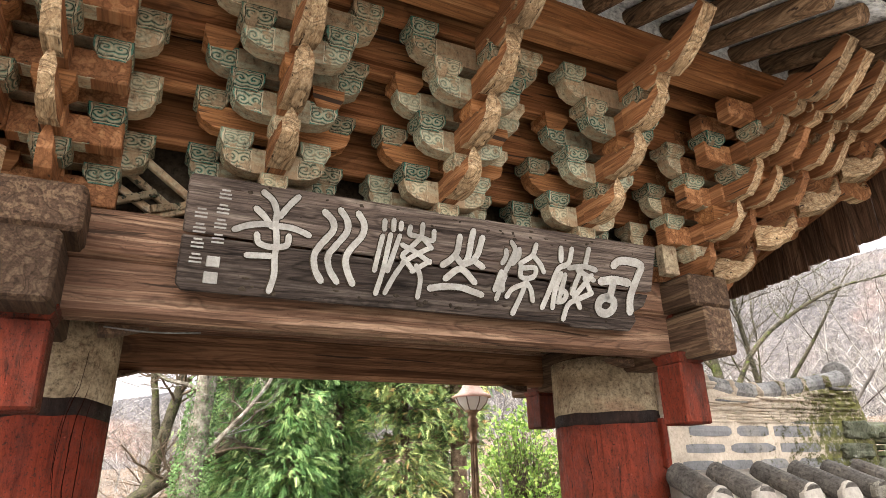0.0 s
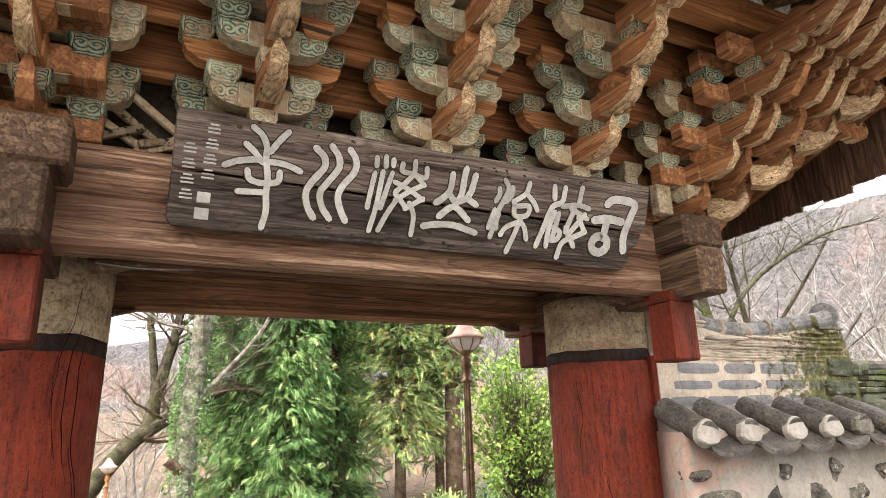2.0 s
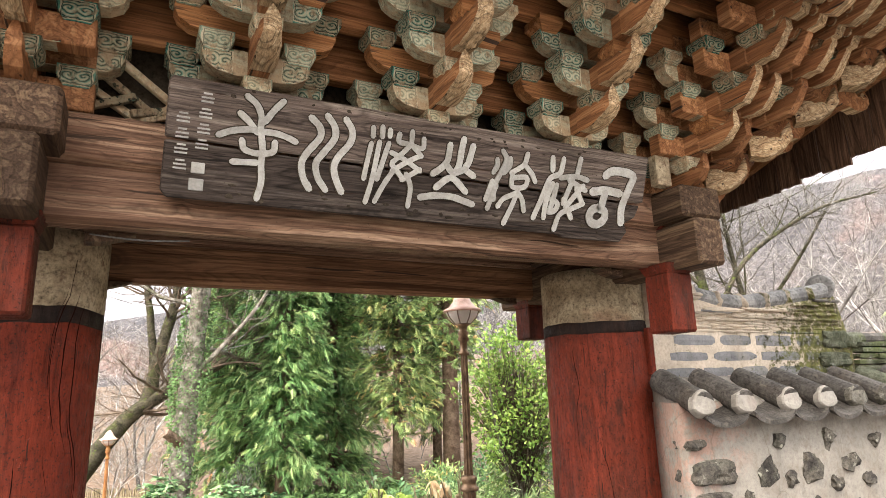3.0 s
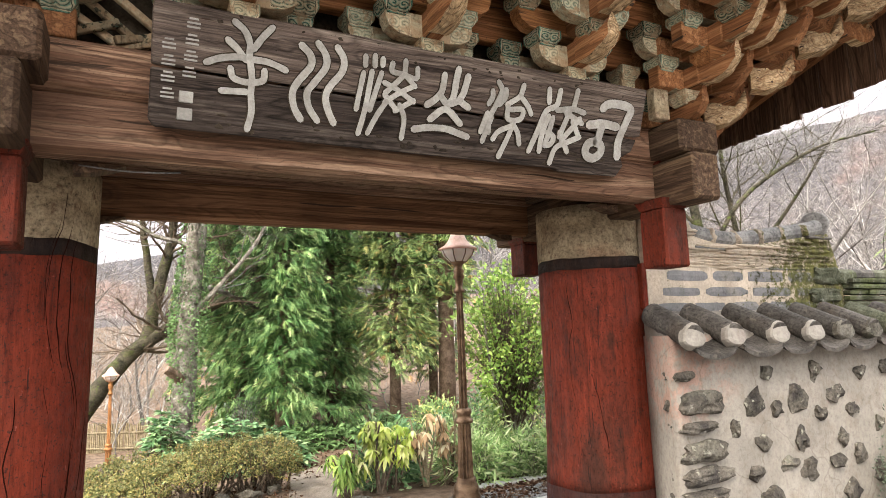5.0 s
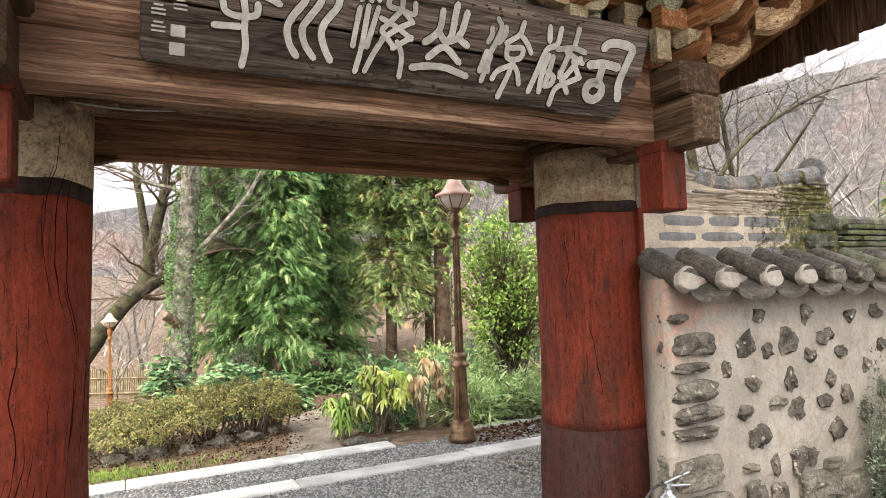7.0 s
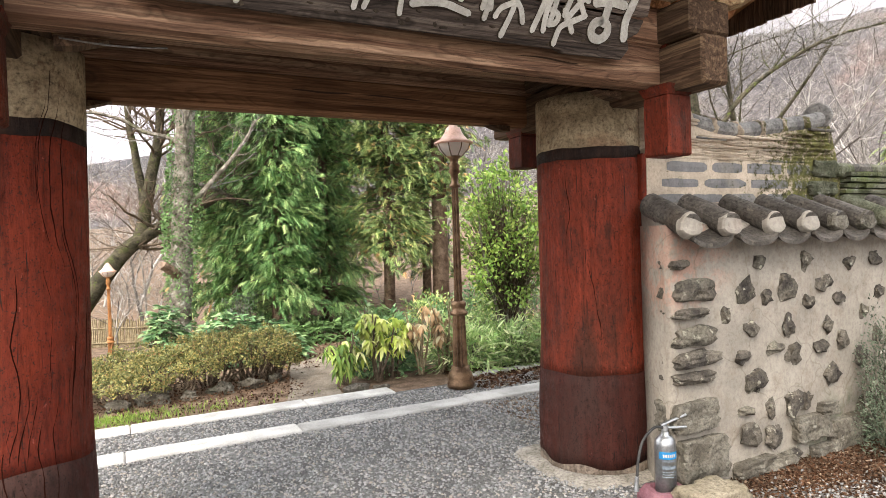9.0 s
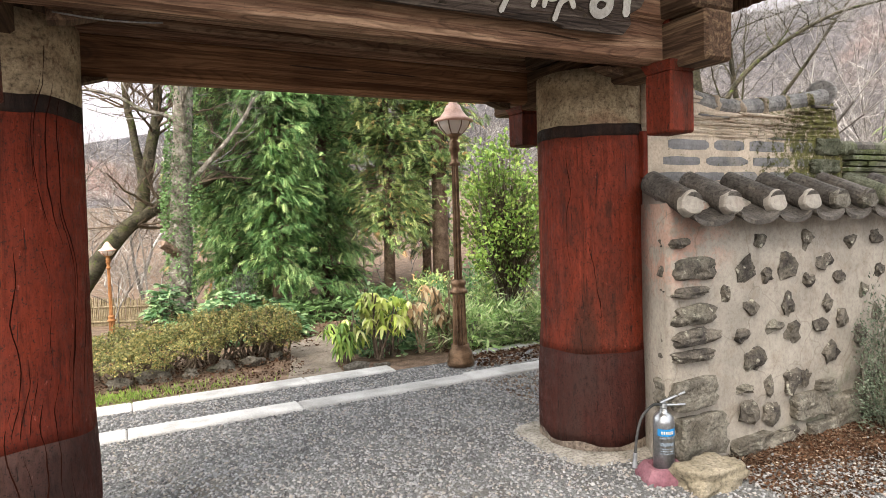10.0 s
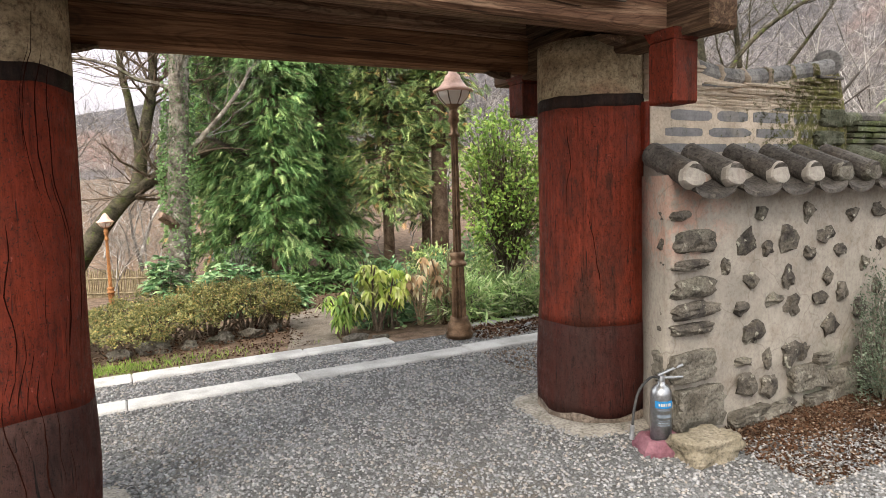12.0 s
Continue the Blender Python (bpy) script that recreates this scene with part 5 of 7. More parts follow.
for i in range(8):
    a, b = 1.60 + 0.27 * i, 1.60 + 0.27 * (i + 1) + 0.02
    bm = bmesh.new()
    tube(bm, [(a, -0.32, tall_top(a) + 0.0), ((a + b) / 2, -0.32, tall_top((a + b) / 2) + 0.0), (b, -0.32, tall_top(b) + 0.0)], [0.068, 0.07, 0.073], 12)
    part("ridge_tile", bm, TILE_PALE, tall)
# mortar collars between the ridge tiles
for i in range(1, 8):
    a = 1.60 + 0.27 * i
    bm = bmesh.new()
    rough_stone(bm, a + 0.01, -0.325, tall_top(a) - 0.005, 0.035, 0.085, 0.078, i + 300, 3, 0.35, 0.1)
    part("joint_mortar", bm, MORTAR_MOSS, tall, "white mortar smeared over a ridge joint", True)
# upright end tile: a thick disc with a tongue below, turned half outwards
bm = bmesh.new()
def end_profile(k, d):
    c, s = math.cos(radians(105)), math.sin(radians(105))
    ring = []
    for j in range(24):
        a = j * math.pi / 12
        u, w = 0.115 * k * math.cos(a), 0.12 * k * math.sin(a)
        if w < -0.02:
            u *= 1.0 - 0.25 * (w / -0.12)
        ring.append((3.73 + c * u + s * d, -0.34 + s * u - c * d, 2.57 + w))
    return ring
rings_mesh(bm, [end_profile(0.86, 0.022), end_profile(0.97, 0.024), end_profile(1.0, 0.012), end_profile(1.0, -0.015), end_profile(0.9, -0.02)])
bmesh.ops.recalc_face_normals(bm, faces=bm.faces)
part("ridge_end_tile", bm, TILE_PALE, tall, "upright grey disc-shaped ridge end tile", True)
bm = bmesh.new()
tube(bm, [(3.5, -0.33, 2.505), (3.62, -0.335, 2.525), (3.74, -0.34, 2.55)], [0.066, 0.07, 0.072], 14)
part("ridge_tile", bm, TILE_PALE, tall)
bm = bmesh.new()
slab(bm, 3.5, 3.82, -0.43, -0.2, 2.44, 2.462, 5.0)
part("ridge_end_tile", bm, TILE, tall)
for i, (x, z, w, h) in enumerate(((3.72, 2.13, 0.17, 0.07), (3.66, 1.97, 0.19, 0.06), (3.95, 2.12, 0.1, 0.06))):
    bm = bmesh.new()
    rough_stone(bm, x, -0.37, z, w, 0.07, h, i + 70, 3, 0.25, 0.8)
    part("mossy_tile", bm, TILE_MOSS, tall, "mossy broken tile")
low = thing("wall_mossy", (4.8, -0.2, 0), "low stacked mossy tile wall running on beyond", "wall", kind="structure")
bm = bmesh.new()
box(bm, 3.94, 6.2, -0.36, 0.1, 0.0, 1.93, 0.02)
part("mortar", bm, MORTAR, low)
for row in range(7):
    x = 3.94
    while x < 6.1:
        ww = r.uniform(0.2, 0.4)
        bm = bmesh.new()
        slab(bm, x, x + ww, -0.40 - 0.014 * row - r.uniform(0, 0.02), -0.3, 1.785 + 0.048 * row, 1.822 + 0.048 * row, r.random() * 50)
        part("thin_tile", bm, TILE_MOSS, low)
        x += ww
for i in range(9):
    bm = bmesh.new()
    a = 4.0 + 0.28 * i
    tube(bm, [(a, -0.25, 2.15), (a + 0.3, -0.25, 2.15)], [0.06, 0.065], 10)
    part("ridge_tile", bm, TILE if i % 2 else TILE_MOSS, low)

# short red board between pillar and wall
bm = bmesh.new()
box(bm, 1.665, 1.71, -0.40, -0.34, 1.88, 2.2, 0.006)
tagged(mesh_object("trim_red", bm, RED), "short red painted upright strip beside the pillar", "trim", kind="structure")

# ---- rock at the wall's foot ----
bm = bmesh.new()
rough_stone(bm, 1.545, -1.02, 0.055, 0.185, 0.125, 0.088, 97, 4, 0.26, 0.8)
tagged(mesh_object("rock", bm, ROCK, True), "smooth tan rock lying on gravel by the wall", "rock")


# ---- fire extinguisher ----
def extinguisher(x, y):
    root = thing("fire_extinguisher", (x, y, 0.0), "silver steel fire extinguisher on a faded red plastic stand", "extinguisher")
    bm = bmesh.new()
    c, s = math.cos(radians(-20)), math.sin(radians(-20))
    def turn(u, v):
        return (x + c * u - s * v, y + s * u + c * v)
    def tray(hw, z):
        return [(*turn(a * hw * 1.0, b * hw * 0.85), z) for a, b in ((-1, -0.75), (-0.75, -1), (0.75, -1), (1, -0.75), (1, 0.75), (0.75, 1), (-0.75, 1), (-1, 0.75))]
    rings_mesh(bm, [tray(0.15, 0.0), tray(0.147, 0.035), tray(0.112, 0.09), tray(0.084, 0.092), tray(0.08, 0.065)])
    part("stand", bm, PINK, root, "faded red plastic stand")
    bm = bmesh.new()
    lathe(bm, x, y, [(0.058, 0.066), (0.064, 0.074), (0.064, 0.36), (0.058, 0.39), (0.04, 0.412), (0.024, 0.42), (0.022, 0.44)], 28)
    body = part("cylinder", bm, STEEL, root, "brushed steel cylinder", True)
    for z0, z1, m, nm in ((0.285, 0.33, BLUE, "label_band"), (0.27, 0.276, LABEL_GREY, "label_print"), (0.225, 0.245, LABEL_GREY, "label_print"), (0.205, 0.21, LABEL_GREY, "label_print"), (0.19, 0.195, LABEL_GREY, "label_print"), (0.175, 0.18, LABEL_GREY, "label_print")):
        bm = bmesh.new()
        a0, a1 = radians(190), radians(300)
        if nm == "label_print":
            a0, a1 = radians(205), radians(285)
        n = 14
        ring = [[(x + q * math.cos(a0 + (a1 - a0) * i / n), y + q * math.sin(a0 + (a1 - a0) * i / n), z) for q, z in ((0.0645, z0), (0.0652, z0), (0.0652, z1), (0.0645, z1))] for i in range(n + 1)]
        rings_mesh(bm, ring)
        bmesh.ops.recalc_face_normals(bm, faces=bm.faces)
        part(nm, bm, m, body)
    for i in range(6):
        bm = bmesh.new()
        a = radians(215 + 12 * i)
        box(bm, -0.0045, 0.0045, -0.0665, -0.064, 0.298, 0.316)
        bmesh.ops.transform(bm, matrix=Matrix.Translation((x, y, 0)) @ Matrix.Rotation(a + math.pi / 2, 4, "Z"), verts=bm.verts)
        part("label_bar", bm, WHITE_PAINT, body)
    bm = bmesh.new()
    lathe(bm, x, y, [(0.02, 0.438), (0.022, 0.45), (0.018, 0.475), (0.008, 0.48)], 14)
    part("valve", bm, STEEL, root)
    for nm, z0, z1 in (("carry_handle", 0.462, 0.458), ("squeeze_lever", 0.478, 0.535)):
        bm = bmesh.new()
        tube(bm, [(x - 0.02, y + 0.01, z0), (x + 0.05, y - 0.02, (z0 + z1) / 2), (x + 0.13, y - 0.05, z1)], [0.011, 0.01, 0.008], 8)
        part(nm, bm, STEEL, root)
    bm = bmesh.new()
    line = smooth_line([(x - 0.01, y, 0.465), (x - 0.09, y + 0.0, 0.475), (x - 0.19, y - 0.01, 0.42), (x - 0.24, y - 0.02, 0.32), (x - 0.265, y - 0.03, 0.22)], 6)
    tube(bm, line, [0.0082] * len(line), 10)
    part("hose", bm, RUBBER, root, "black rubber hose", True)
    bm = bmesh.new()
    tube(bm, [(x - 0.265, y - 0.03, 0.225), (x - 0.272, y - 0.033, 0.17), (x - 0.276, y - 0.034, 0.14)], [0.013, 0.014, 0.017], 10)
    part("nozzle", bm, STEEL, root)


extinguisher(1.39, -0.812)


# ---- street lamps ----
def street_lamp(base, height, material, label):
    root = thing("street_lamp", base, label, "lamp", "street lamps")
    x, y, z = base
    k = height / 2.85
    def L(rows):
        return [(r_ * k, z + h * k) for r_, h in rows]
    bm = bmesh.new()
    lathe(bm, x, y, L([(0.15, 0.0), (0.155, 0.05), (0.135, 0.08), (0.14, 0.11), (0.125, 0.16), (0.1, 0.2), (0.105, 0.23)]), 24)
    part("base", bm, material, root, smooth=True)
    def fluted(r0, r1, h0, h1, n=12):
        bm = bmesh.new()
        rings = []
        for h, rr in ((h0, r0), (h1, r1)):
            rings.append([(x + k * rr * (1 if i % 2 else 0.76) * math.cos(i * math.pi / n), y + k * rr * (1 if i % 2 else 0.76) * math.sin(i * math.pi / n), z + k * h) for i in range(2 * n)])
        return rings_mesh(bm, rings)
    part("lower_shaft", fluted(0.084, 0.07, 0.23, 0.8), material, root, "fluted lower shaft")
    bm = bmesh.new()
    lathe(bm, x, y, L([(0.085, 0.79), (0.1, 0.8), (0.1, 0.83), (0.08, 0.84), (0.075, 0.88), (0.088, 0.9), (0.085, 0.93), (0.06, 0.95)]), 24)
    part("collar", bm, material, root, smooth=True)
    part("upper_shaft", fluted(0.047, 0.036, 0.94, 2.2, 9), material, root, "fluted slender shaft")
    bm = bmesh.new()
    lathe(bm, x, y, L([(0.06, 2.19), (0.062, 2.22), (0.04, 2.24), (0.042, 2.33), (0.066, 2.36), (0.05, 2.4), (0.066, 2.43), (0.04, 2.46), (0.05, 2.5), (0.095, 2.53)]), 24)
    part("neck", bm, material, root, smooth=True)
    bm = bmesh.new()
    lathe(bm, x, y, L([(0.09, 2.53), (0.16, 2.6), (0.185, 2.665)]), 24)
    part("bowl", bm, GLASS, root, "frosted glass bowl", True)
    for i in range(8):
        a = i * math.pi / 4
        bm = bmesh.new()
        tube(bm, [(x + k * q * math.cos(a), y + k * q * math.sin(a), z + k * h) for q, h in ((0.093, 2.53), (0.163, 2.6), (0.188, 2.665))], [0.006 * k] * 3, 5)
        part("glazing_bar", bm, material, root)
    bm = bmesh.new()
    lathe(bm, x, y, L([(0.19, 2.66), (0.215, 2.665), (0.215, 2.68), (0.15, 2.715), (0.1, 2.78), (0.075, 2.84), (0.05, 2.85), (0.045, 2.88), (0.01, 2.9)]), 28)
    part("cap", bm, CAP, root, "flared copper-coloured cap", True)
    return root


street_lamp((1.74, 2.42, 0.02), 2.83, COPPER, "brown fluted metal street lamp with a copper-coloured cap")


# ---- plants ----
rng = np.random.default_rng(7)


def raw_mesh(name, verts, faces, material, parent=None, label=""):
    me = bpy.data.meshes.new(name)
    me.vertices.add(len(verts))
    me.vertices.foreach_set("co", np.asarray(verts, np.float32).ravel())
    f = np.asarray(faces, np.int32)
    me.loops.add(f.size)
    me.loops.foreach_set("vertex_index", f.ravel())
    me.polygons.add(len(f))
    me.polygons.foreach_set("loop_start", np.arange(0, f.size, f.shape[1], dtype=np.int32))
    me.update(calc_edges=True)
    me.materials.append(material)
    ob = new(name, me)
    if parent:
        ob.parent = parent
        ob.matrix_parent_inverse = parent.matrix_basis.inverted()
    return tagged(ob, label)


def unit(a):
    return a / np.maximum(np.linalg.norm(a, axis=1, keepdims=True), 1e-9)


def leaves(at, along, length, width, fold=0.25):
    """Diamond leaves from their stalks: four points each, folded along the midrib."""
    n = len(at)
    along = unit(along)
    side = unit(np.cross(along, rng.normal(size=(n, 3))))
    up = np.cross(side, along)
    ln = (length * rng.uniform(0.6, 1.3, n))[:, None]
    wd = (width * rng.uniform(0.6, 1.3, n))[:, None]
    mid = at + along * ln * 0.45
    v = np.stack([at, mid + side * wd + up * wd * fold, at + along * ln - up * wd * 0.3, mid - side * wd + up * wd * fold], 1).reshape(-1, 3)
    f = np.arange(4 * n).reshape(n, 4)
    return v, f


def long_leaves(at, along, length, width, sag, g):
    """Long pointed leaves in three joints that bend down under their weight, each folded along a strip."""
    n = len(at)
    along = unit(along)
    side = unit(np.cross(along, np.array([0.0, 0.0, 1.0]) + g.normal(size=(n, 3)) * 0.35))
    ln = (length * g.uniform(0.65, 1.3, n))[:, None]
    wd = (width * g.uniform(0.75, 1.25, n))[:, None]
    rows = []
    for s, w in ((0.0, 0.15), (0.3, 0.85), (0.65, 0.9), (1.0, 0.06)):
        p = at + along * ln * s
        p[:, 2:] -= sag * ln * s * s
        rows += [p + side * wd * w, p - side * wd * w]
    v = np.stack(rows, 1).reshape(-1, 3)
    q = np.array([[0, 1, 3, 2], [2, 3, 5, 4], [4, 5, 7, 6]])
    f = (np.arange(n)[:, None, None] * 8 + q[None]).reshape(-1, 4)
    return v, f


def twigs(p, q, r0, r1):
    """Thin three-sided sticks from p to q."""
    n = len(p)
    d = unit(q - p)
    s = unit(np.cross(d, rng.normal(size=(n, 3))))
    t = np.cross(d, s)
    ring = []
    for c, r in ((p, r0), (q, r1)):
        for a in (0, 2.094, 4.189):
            ring.append(c + (s * math.cos(a) + t * math.sin(a)) * np.reshape(r, (-1, 1)))
    v = np.stack(ring, 1).reshape(-1, 3)
    b = np.arange(n)[:, None] * 6
    f = np.concatenate([b + np.array([[i, (i + 1) % 3, 3 + (i + 1) % 3, 3 + i]]) for i in range(3)])
    return v, f


def crooked_limb(start, way, length, r0, r1, steps, bend, r):
    p, d = Vector(start), Vector(way).normalized()
    pts, rad = [p.copy()], [r0]
    for i in range(steps):
        d = (d + Vector((r.uniform(-1, 1), r.uniform(-1, 1), r.uniform(-0.6, 1))) * bend).normalized()
        p = p + d * length / steps
        pts.append(p.copy())
        rad.append(r0 + (r1 - r0) * (i + 1) / steps)
    return pts, rad


def branch_out(bm, pts, rad, level, r, sticks, spread=0.9, many=4):
    """Side limbs of a limb, down to fine sticks."""
    n = len(pts)
    for i in range(max(1, n // 4), n):
        for _ in range(many if level else 2):
            if r.random() < 0.45:
                continue
            d = (pts[i] - pts[i - 1]).normalized()
            w = (d * 0.7 + Vector((r.uniform(-1, 1), r.uniform(-1, 1), r.uniform(-0.6, 0.7))) * spread).normalized()
            ln = (pts[-1] - pts[0]).length * r.uniform(0.3, 0.6)
            q, qr = crooked_limb(pts[i], w, ln, rad[i] * 0.42, rad[i] * 0.12, 6, 0.38, r)
            if level > 0 and rad[i] > 0.006:
                tube(bm, q, qr, 5)
                branch_out(bm, q, qr, level - 1, r, sticks, spread, many)
            else:
                for a, b in zip(q, q[1:]):
                    sticks.append((a, b, max(0.0022, rad[i] * 0.3)))


def bare_tree(name, stems, label, material, seed, level=2, many=4, twig=None):
    """stems: rows of points with start and end radius."""
    r = random.Random(seed)
    base = stems[0][0][0]
    root = thing(name, base, label, "tree")
    sticks = []
    for pts, r0, r1 in stems:
        line = smooth_line(pts, 5)
        rad = [r0 + (r1 - r0) * i / (len(line) - 1) for i in range(len(line))]
        bm = bmesh.new()
        tube(bm, line, rad, 12)
        for v in bm.verts:
            v.co += Vector((noise.noise(v.co * 5), noise.noise(v.co * 5 + Vector((9, 0, 0))), 0)) * r0 * 0.16
        part("trunk", bm, material, root, smooth=True)
        bm = bmesh.new()
        start = len(line) // 3
        branch_out(bm, line[start:], [x * 0.75 for x in rad[start:]], level, r, sticks, 1.0, many)
        if bm.verts:
            part("branchwork", bm, twig or material, root)
        else:
            bm.free()
    if sticks:
        v, f = twigs(np.array([s[0] for s in sticks]), np.array([s[1] for s in sticks]), np.array([s[2] for s in sticks]), np.array([s[2] * 0.6 for s in sticks]))
        tagged(raw_mesh("twig_mass", v, f, twig or TWIG, root), kind="stuff")
    return root


def fronds(at, along, length, width, g):
    """Flat fishbone sprays: a drooping midrib with side leaflets that shorten to the tip, each spray one piece."""
    n, k = len(at), 5
    side = unit(np.cross(along, np.array([0.0, 0.0, 1.0]) + g.normal(size=along.shape) * 0.45))
    rib = []
    for i in range(k + 1):
        s = i / k
        p = at + along * (length * s)[:, None]
        p[:, 2] -= 0.22 * length * s * s
        rib.append(p)
    tips = []
    for i in range(k):
        s = (i + 0.4) / k
        for q in (-1, 1):
            w = width * length * (0.55 + 0.9 * s - 1.25 * s * s) * g.uniform(0.7, 1.3, n)
            p = rib[i] + side * (q * w)[:, None] + along * (0.22 * length + 0.35 * w)[:, None]
            p[:, 2] -= 0.22 * length * s * s + 0.25 * w
            tips.append(p)
    v = np.stack(rib + tips, 1).reshape(-1, 3)
    tri = np.array([[i, i + 1, k + 1 + 2 * i + q] for i in range(k) for q in (0, 1)])
    f = (np.arange(n)[:, None, None] * (3 * k + 1) + tri[None]).reshape(-1, 3)
    return v, f


def conifer(x, y, z, height, radius, bare, material, seed, count, label, bark=None, droop=0.5, leaf=(0.155, 0.52)):
    """A conifer: straight trunk and drooping fans of flat sprays."""
    g = np.random.default_rng(seed)
    root = thing("conifer_tree", (x, y, z), label, "tree", "conifers beyond the gate")
    bm = bmesh.new()
    tube(bm, [(x, y, z - 0.2), (x + 0.03, y, z + height * 0.3), (x, y + 0.03, z + height * 0.7), (x, y, z + height)], [0.13 if bare < 0.25 else 0.19, 0.09 if bare < 0.25 else 0.15, 0.06, 0.02], 12)
    part("trunk", bm, bark or BARK_RED, root, smooth=True)
    nb = int(count / 26)
    h = bare + (1 - bare) * g.random(nb) ** 0.9
    ang = g.uniform(0, 2 * math.pi, nb)
    lump = 0.75 + 0.45 * np.sin(ang * 3 + h * 9 + seed) * np.sin(h * 17 + seed)
    rad = radius * np.sqrt(np.clip(1.05 - h, 0.02, 1)) * (0.55 + 0.5 * g.random(nb)) * lump
    base = np.stack([np.full(nb, x), np.full(nb, y), z + height * h], 1)
    out = np.stack([np.cos(ang), np.sin(ang), 0.25 - 0.2 * g.random(nb)], 1)
    tips = base + out * rad[:, None]
    tips[:, 2] -= droop * rad * (0.4 + 0.6 * g.random(nb))
    v, f = twigs(base, tips, np.full(nb, 0.012), np.full(nb, 0.004))
    tagged(raw_mesh("bough_mass", v, f, bark or BARK_RED, root), kind="stuff")
    per = 19
    t = 0.25 + 0.8 * g.random((nb, per)) ** 0.75
    at = (base[:, None] + (tips - base)[:, None] * t[..., None]).reshape(-1, 3)
    at += g.normal(size=at.shape) * np.array([0.10, 0.10, 0.06])
    along = np.repeat(unit(tips - base), per, 0) + g.normal(size=at.shape) * 0.5
    along[:, 2] -= droop * 0.3
    v, f = fronds(at, unit(along), leaf[0] * g.uniform(0.6, 1.35, len(at)), leaf[1], g)
    raw_mesh("crown", v, f, material, root)
    return root


def shrub(name, x, y, z, sx, sy, sz, count, material, leaf, label, seed, stems=20, hollow=0.55, group="", up=0.4, lumps=0.25, lift=0.12, bark=None):
    """A shrub: stems from the base and leaves over a lumpy shell."""
    g = np.random.default_rng(seed)
    root = thing(name, (x, y, z), label, "shrub", group)
    d = unit(g.normal(size=(count, 3)))
    d[:, 2] = np.abs(d[:, 2]) * 1.1 - 0.12
    d = unit(d)
    k = (hollow + (1 - hollow) * g.random(count) ** 0.5)
    k *= 1 + lumps * (np.sin(d[:, 0] * 7 + seed) * np.sin(d[:, 1] * 6 + seed * 2) + 0.6 * np.sin(d[:, 2] * 11 + d[:, 0] * 9))
    at = np.array([x, y, z + sz * lift]) + d * k[:, None] * np.array([sx, sy, sz * (1.12 - lift)])
    al = d + g.normal(size=d.shape) * 0.7
    al[:, 2] += up
    v, f = leaves(at, al, leaf[0], leaf[1])
    raw_mesh("foliage", v, f, material, root)
    e = unit(g.normal(size=(stems, 3)))
    e[:, 2] = np.abs(e[:, 2]) + 0.4
    e = unit(e)
    p = np.array([x, y, z - 0.05]) + e * np.array([sx, sy, 0]) * 0.25
    m = np.array([x, y, z]) + e * np.array([sx, sy, sz]) * 0.55 + g.normal(size=e.shape) * 0.05
    q = np.array([x, y, z]) + e * np.array([sx, sy, sz]) * 0.98
    v, f = twigs(np.concatenate([p, m]), np.concatenate([m, q]), np.full(2 * stems, 0.009), np.full(2 * stems, 0.005))
    tagged(raw_mesh("stem_mass", v, f, bark or BARK, root), kind="stuff")
    return root


# mossy leaning tree and the ivy-clad trunk
bare_tree("leaning_tree", [
    ([(-2.75, 8.7, -0.9), (-2.42, 8.65, 0.1), (-2.047, 8.6, 0.73), (-1.715, 8.6, 1.23), (-1.341, 8.6, 1.65), (-0.782, 8.6, 2.02), (-0.35, 8.5, 2.23), (0.25, 8.4, 2.6)], 0.2, 0.07),
    ([(-1.2, 8.62, 1.72), (-1.13, 8.64, 1.95), (-1.065, 8.65, 2.414), (-0.911, 8.65, 3.094), (-0.793, 8.65, 3.773), (-0.75, 8.8, 4.9), (-0.5, 9.0, 6.2)], 0.135, 0.05),
    ([(-1.08, 8.68, 2.4), (-1.12, 8.7, 2.7), (-1.216, 8.7, 3.379), (-1.288, 8.7, 3.943), (-1.3, 8.9, 5.0), (-1.6, 9.0, 6.2)], 0.085, 0.03),
], "leafless leaning tree with a mossy curved trunk", BARK_MOSS, 11, 2, 3, BARK_STEM)
trunk_tree = bare_tree("ivy_tree", [([(-0.75, 7.16, -0.3), (-0.675, 7.22, 0.75), (-0.61, 7.28, 2.0), (-0.5, 7.3, 3.6), (-0.45, 7.4, 5.2), (-0.4, 7.5, 7.5)], 0.18, 0.13),
    ([(-0.66, 7.3, 2.1), (-0.2, 7.2, 2.6), (0.3, 7.15, 3.2), (0.6, 7.2, 3.7)], 0.05, 0.02)], "tall grey tree trunk wrapped in ivy", BARK, 23, 1, 2)
g = np.random.default_rng(5)
bm = bmesh.new()
tube(bm, [(-0.66, 7.2, 1.12), (-0.78, 7.1, 1.25), (-0.92, 7.02, 1.36)], [0.1, 0.085, 0.06], 9)
for v in bm.verts:
    v.co += Vector((noise.noise(v.co * 14), noise.noise(v.co * 14 + Vector((5, 0, 0))), noise.noise(v.co * 14 + Vector((0, 5, 0))))) * 0.035
part("limb_stub", bm, BARK_RED, trunk_tree, "broken reddish limb stub")
n = 9500
h = g.uniform(0.1, 5.4, n)
a = g.uniform(0, 2 * math.pi, n)
grip = np.exp(-((h - 2.1) / 0.75) ** 2) * (0.35 + 0.65 * (np.cos(a - 3.6) > -0.1)) + 0.16 + 0.3 * (np.sin(h * 5 + a * 2) > 0.55)
keep = g.random(n) < np.clip(grip, 0, 1)
h, a = h[keep], a[keep]
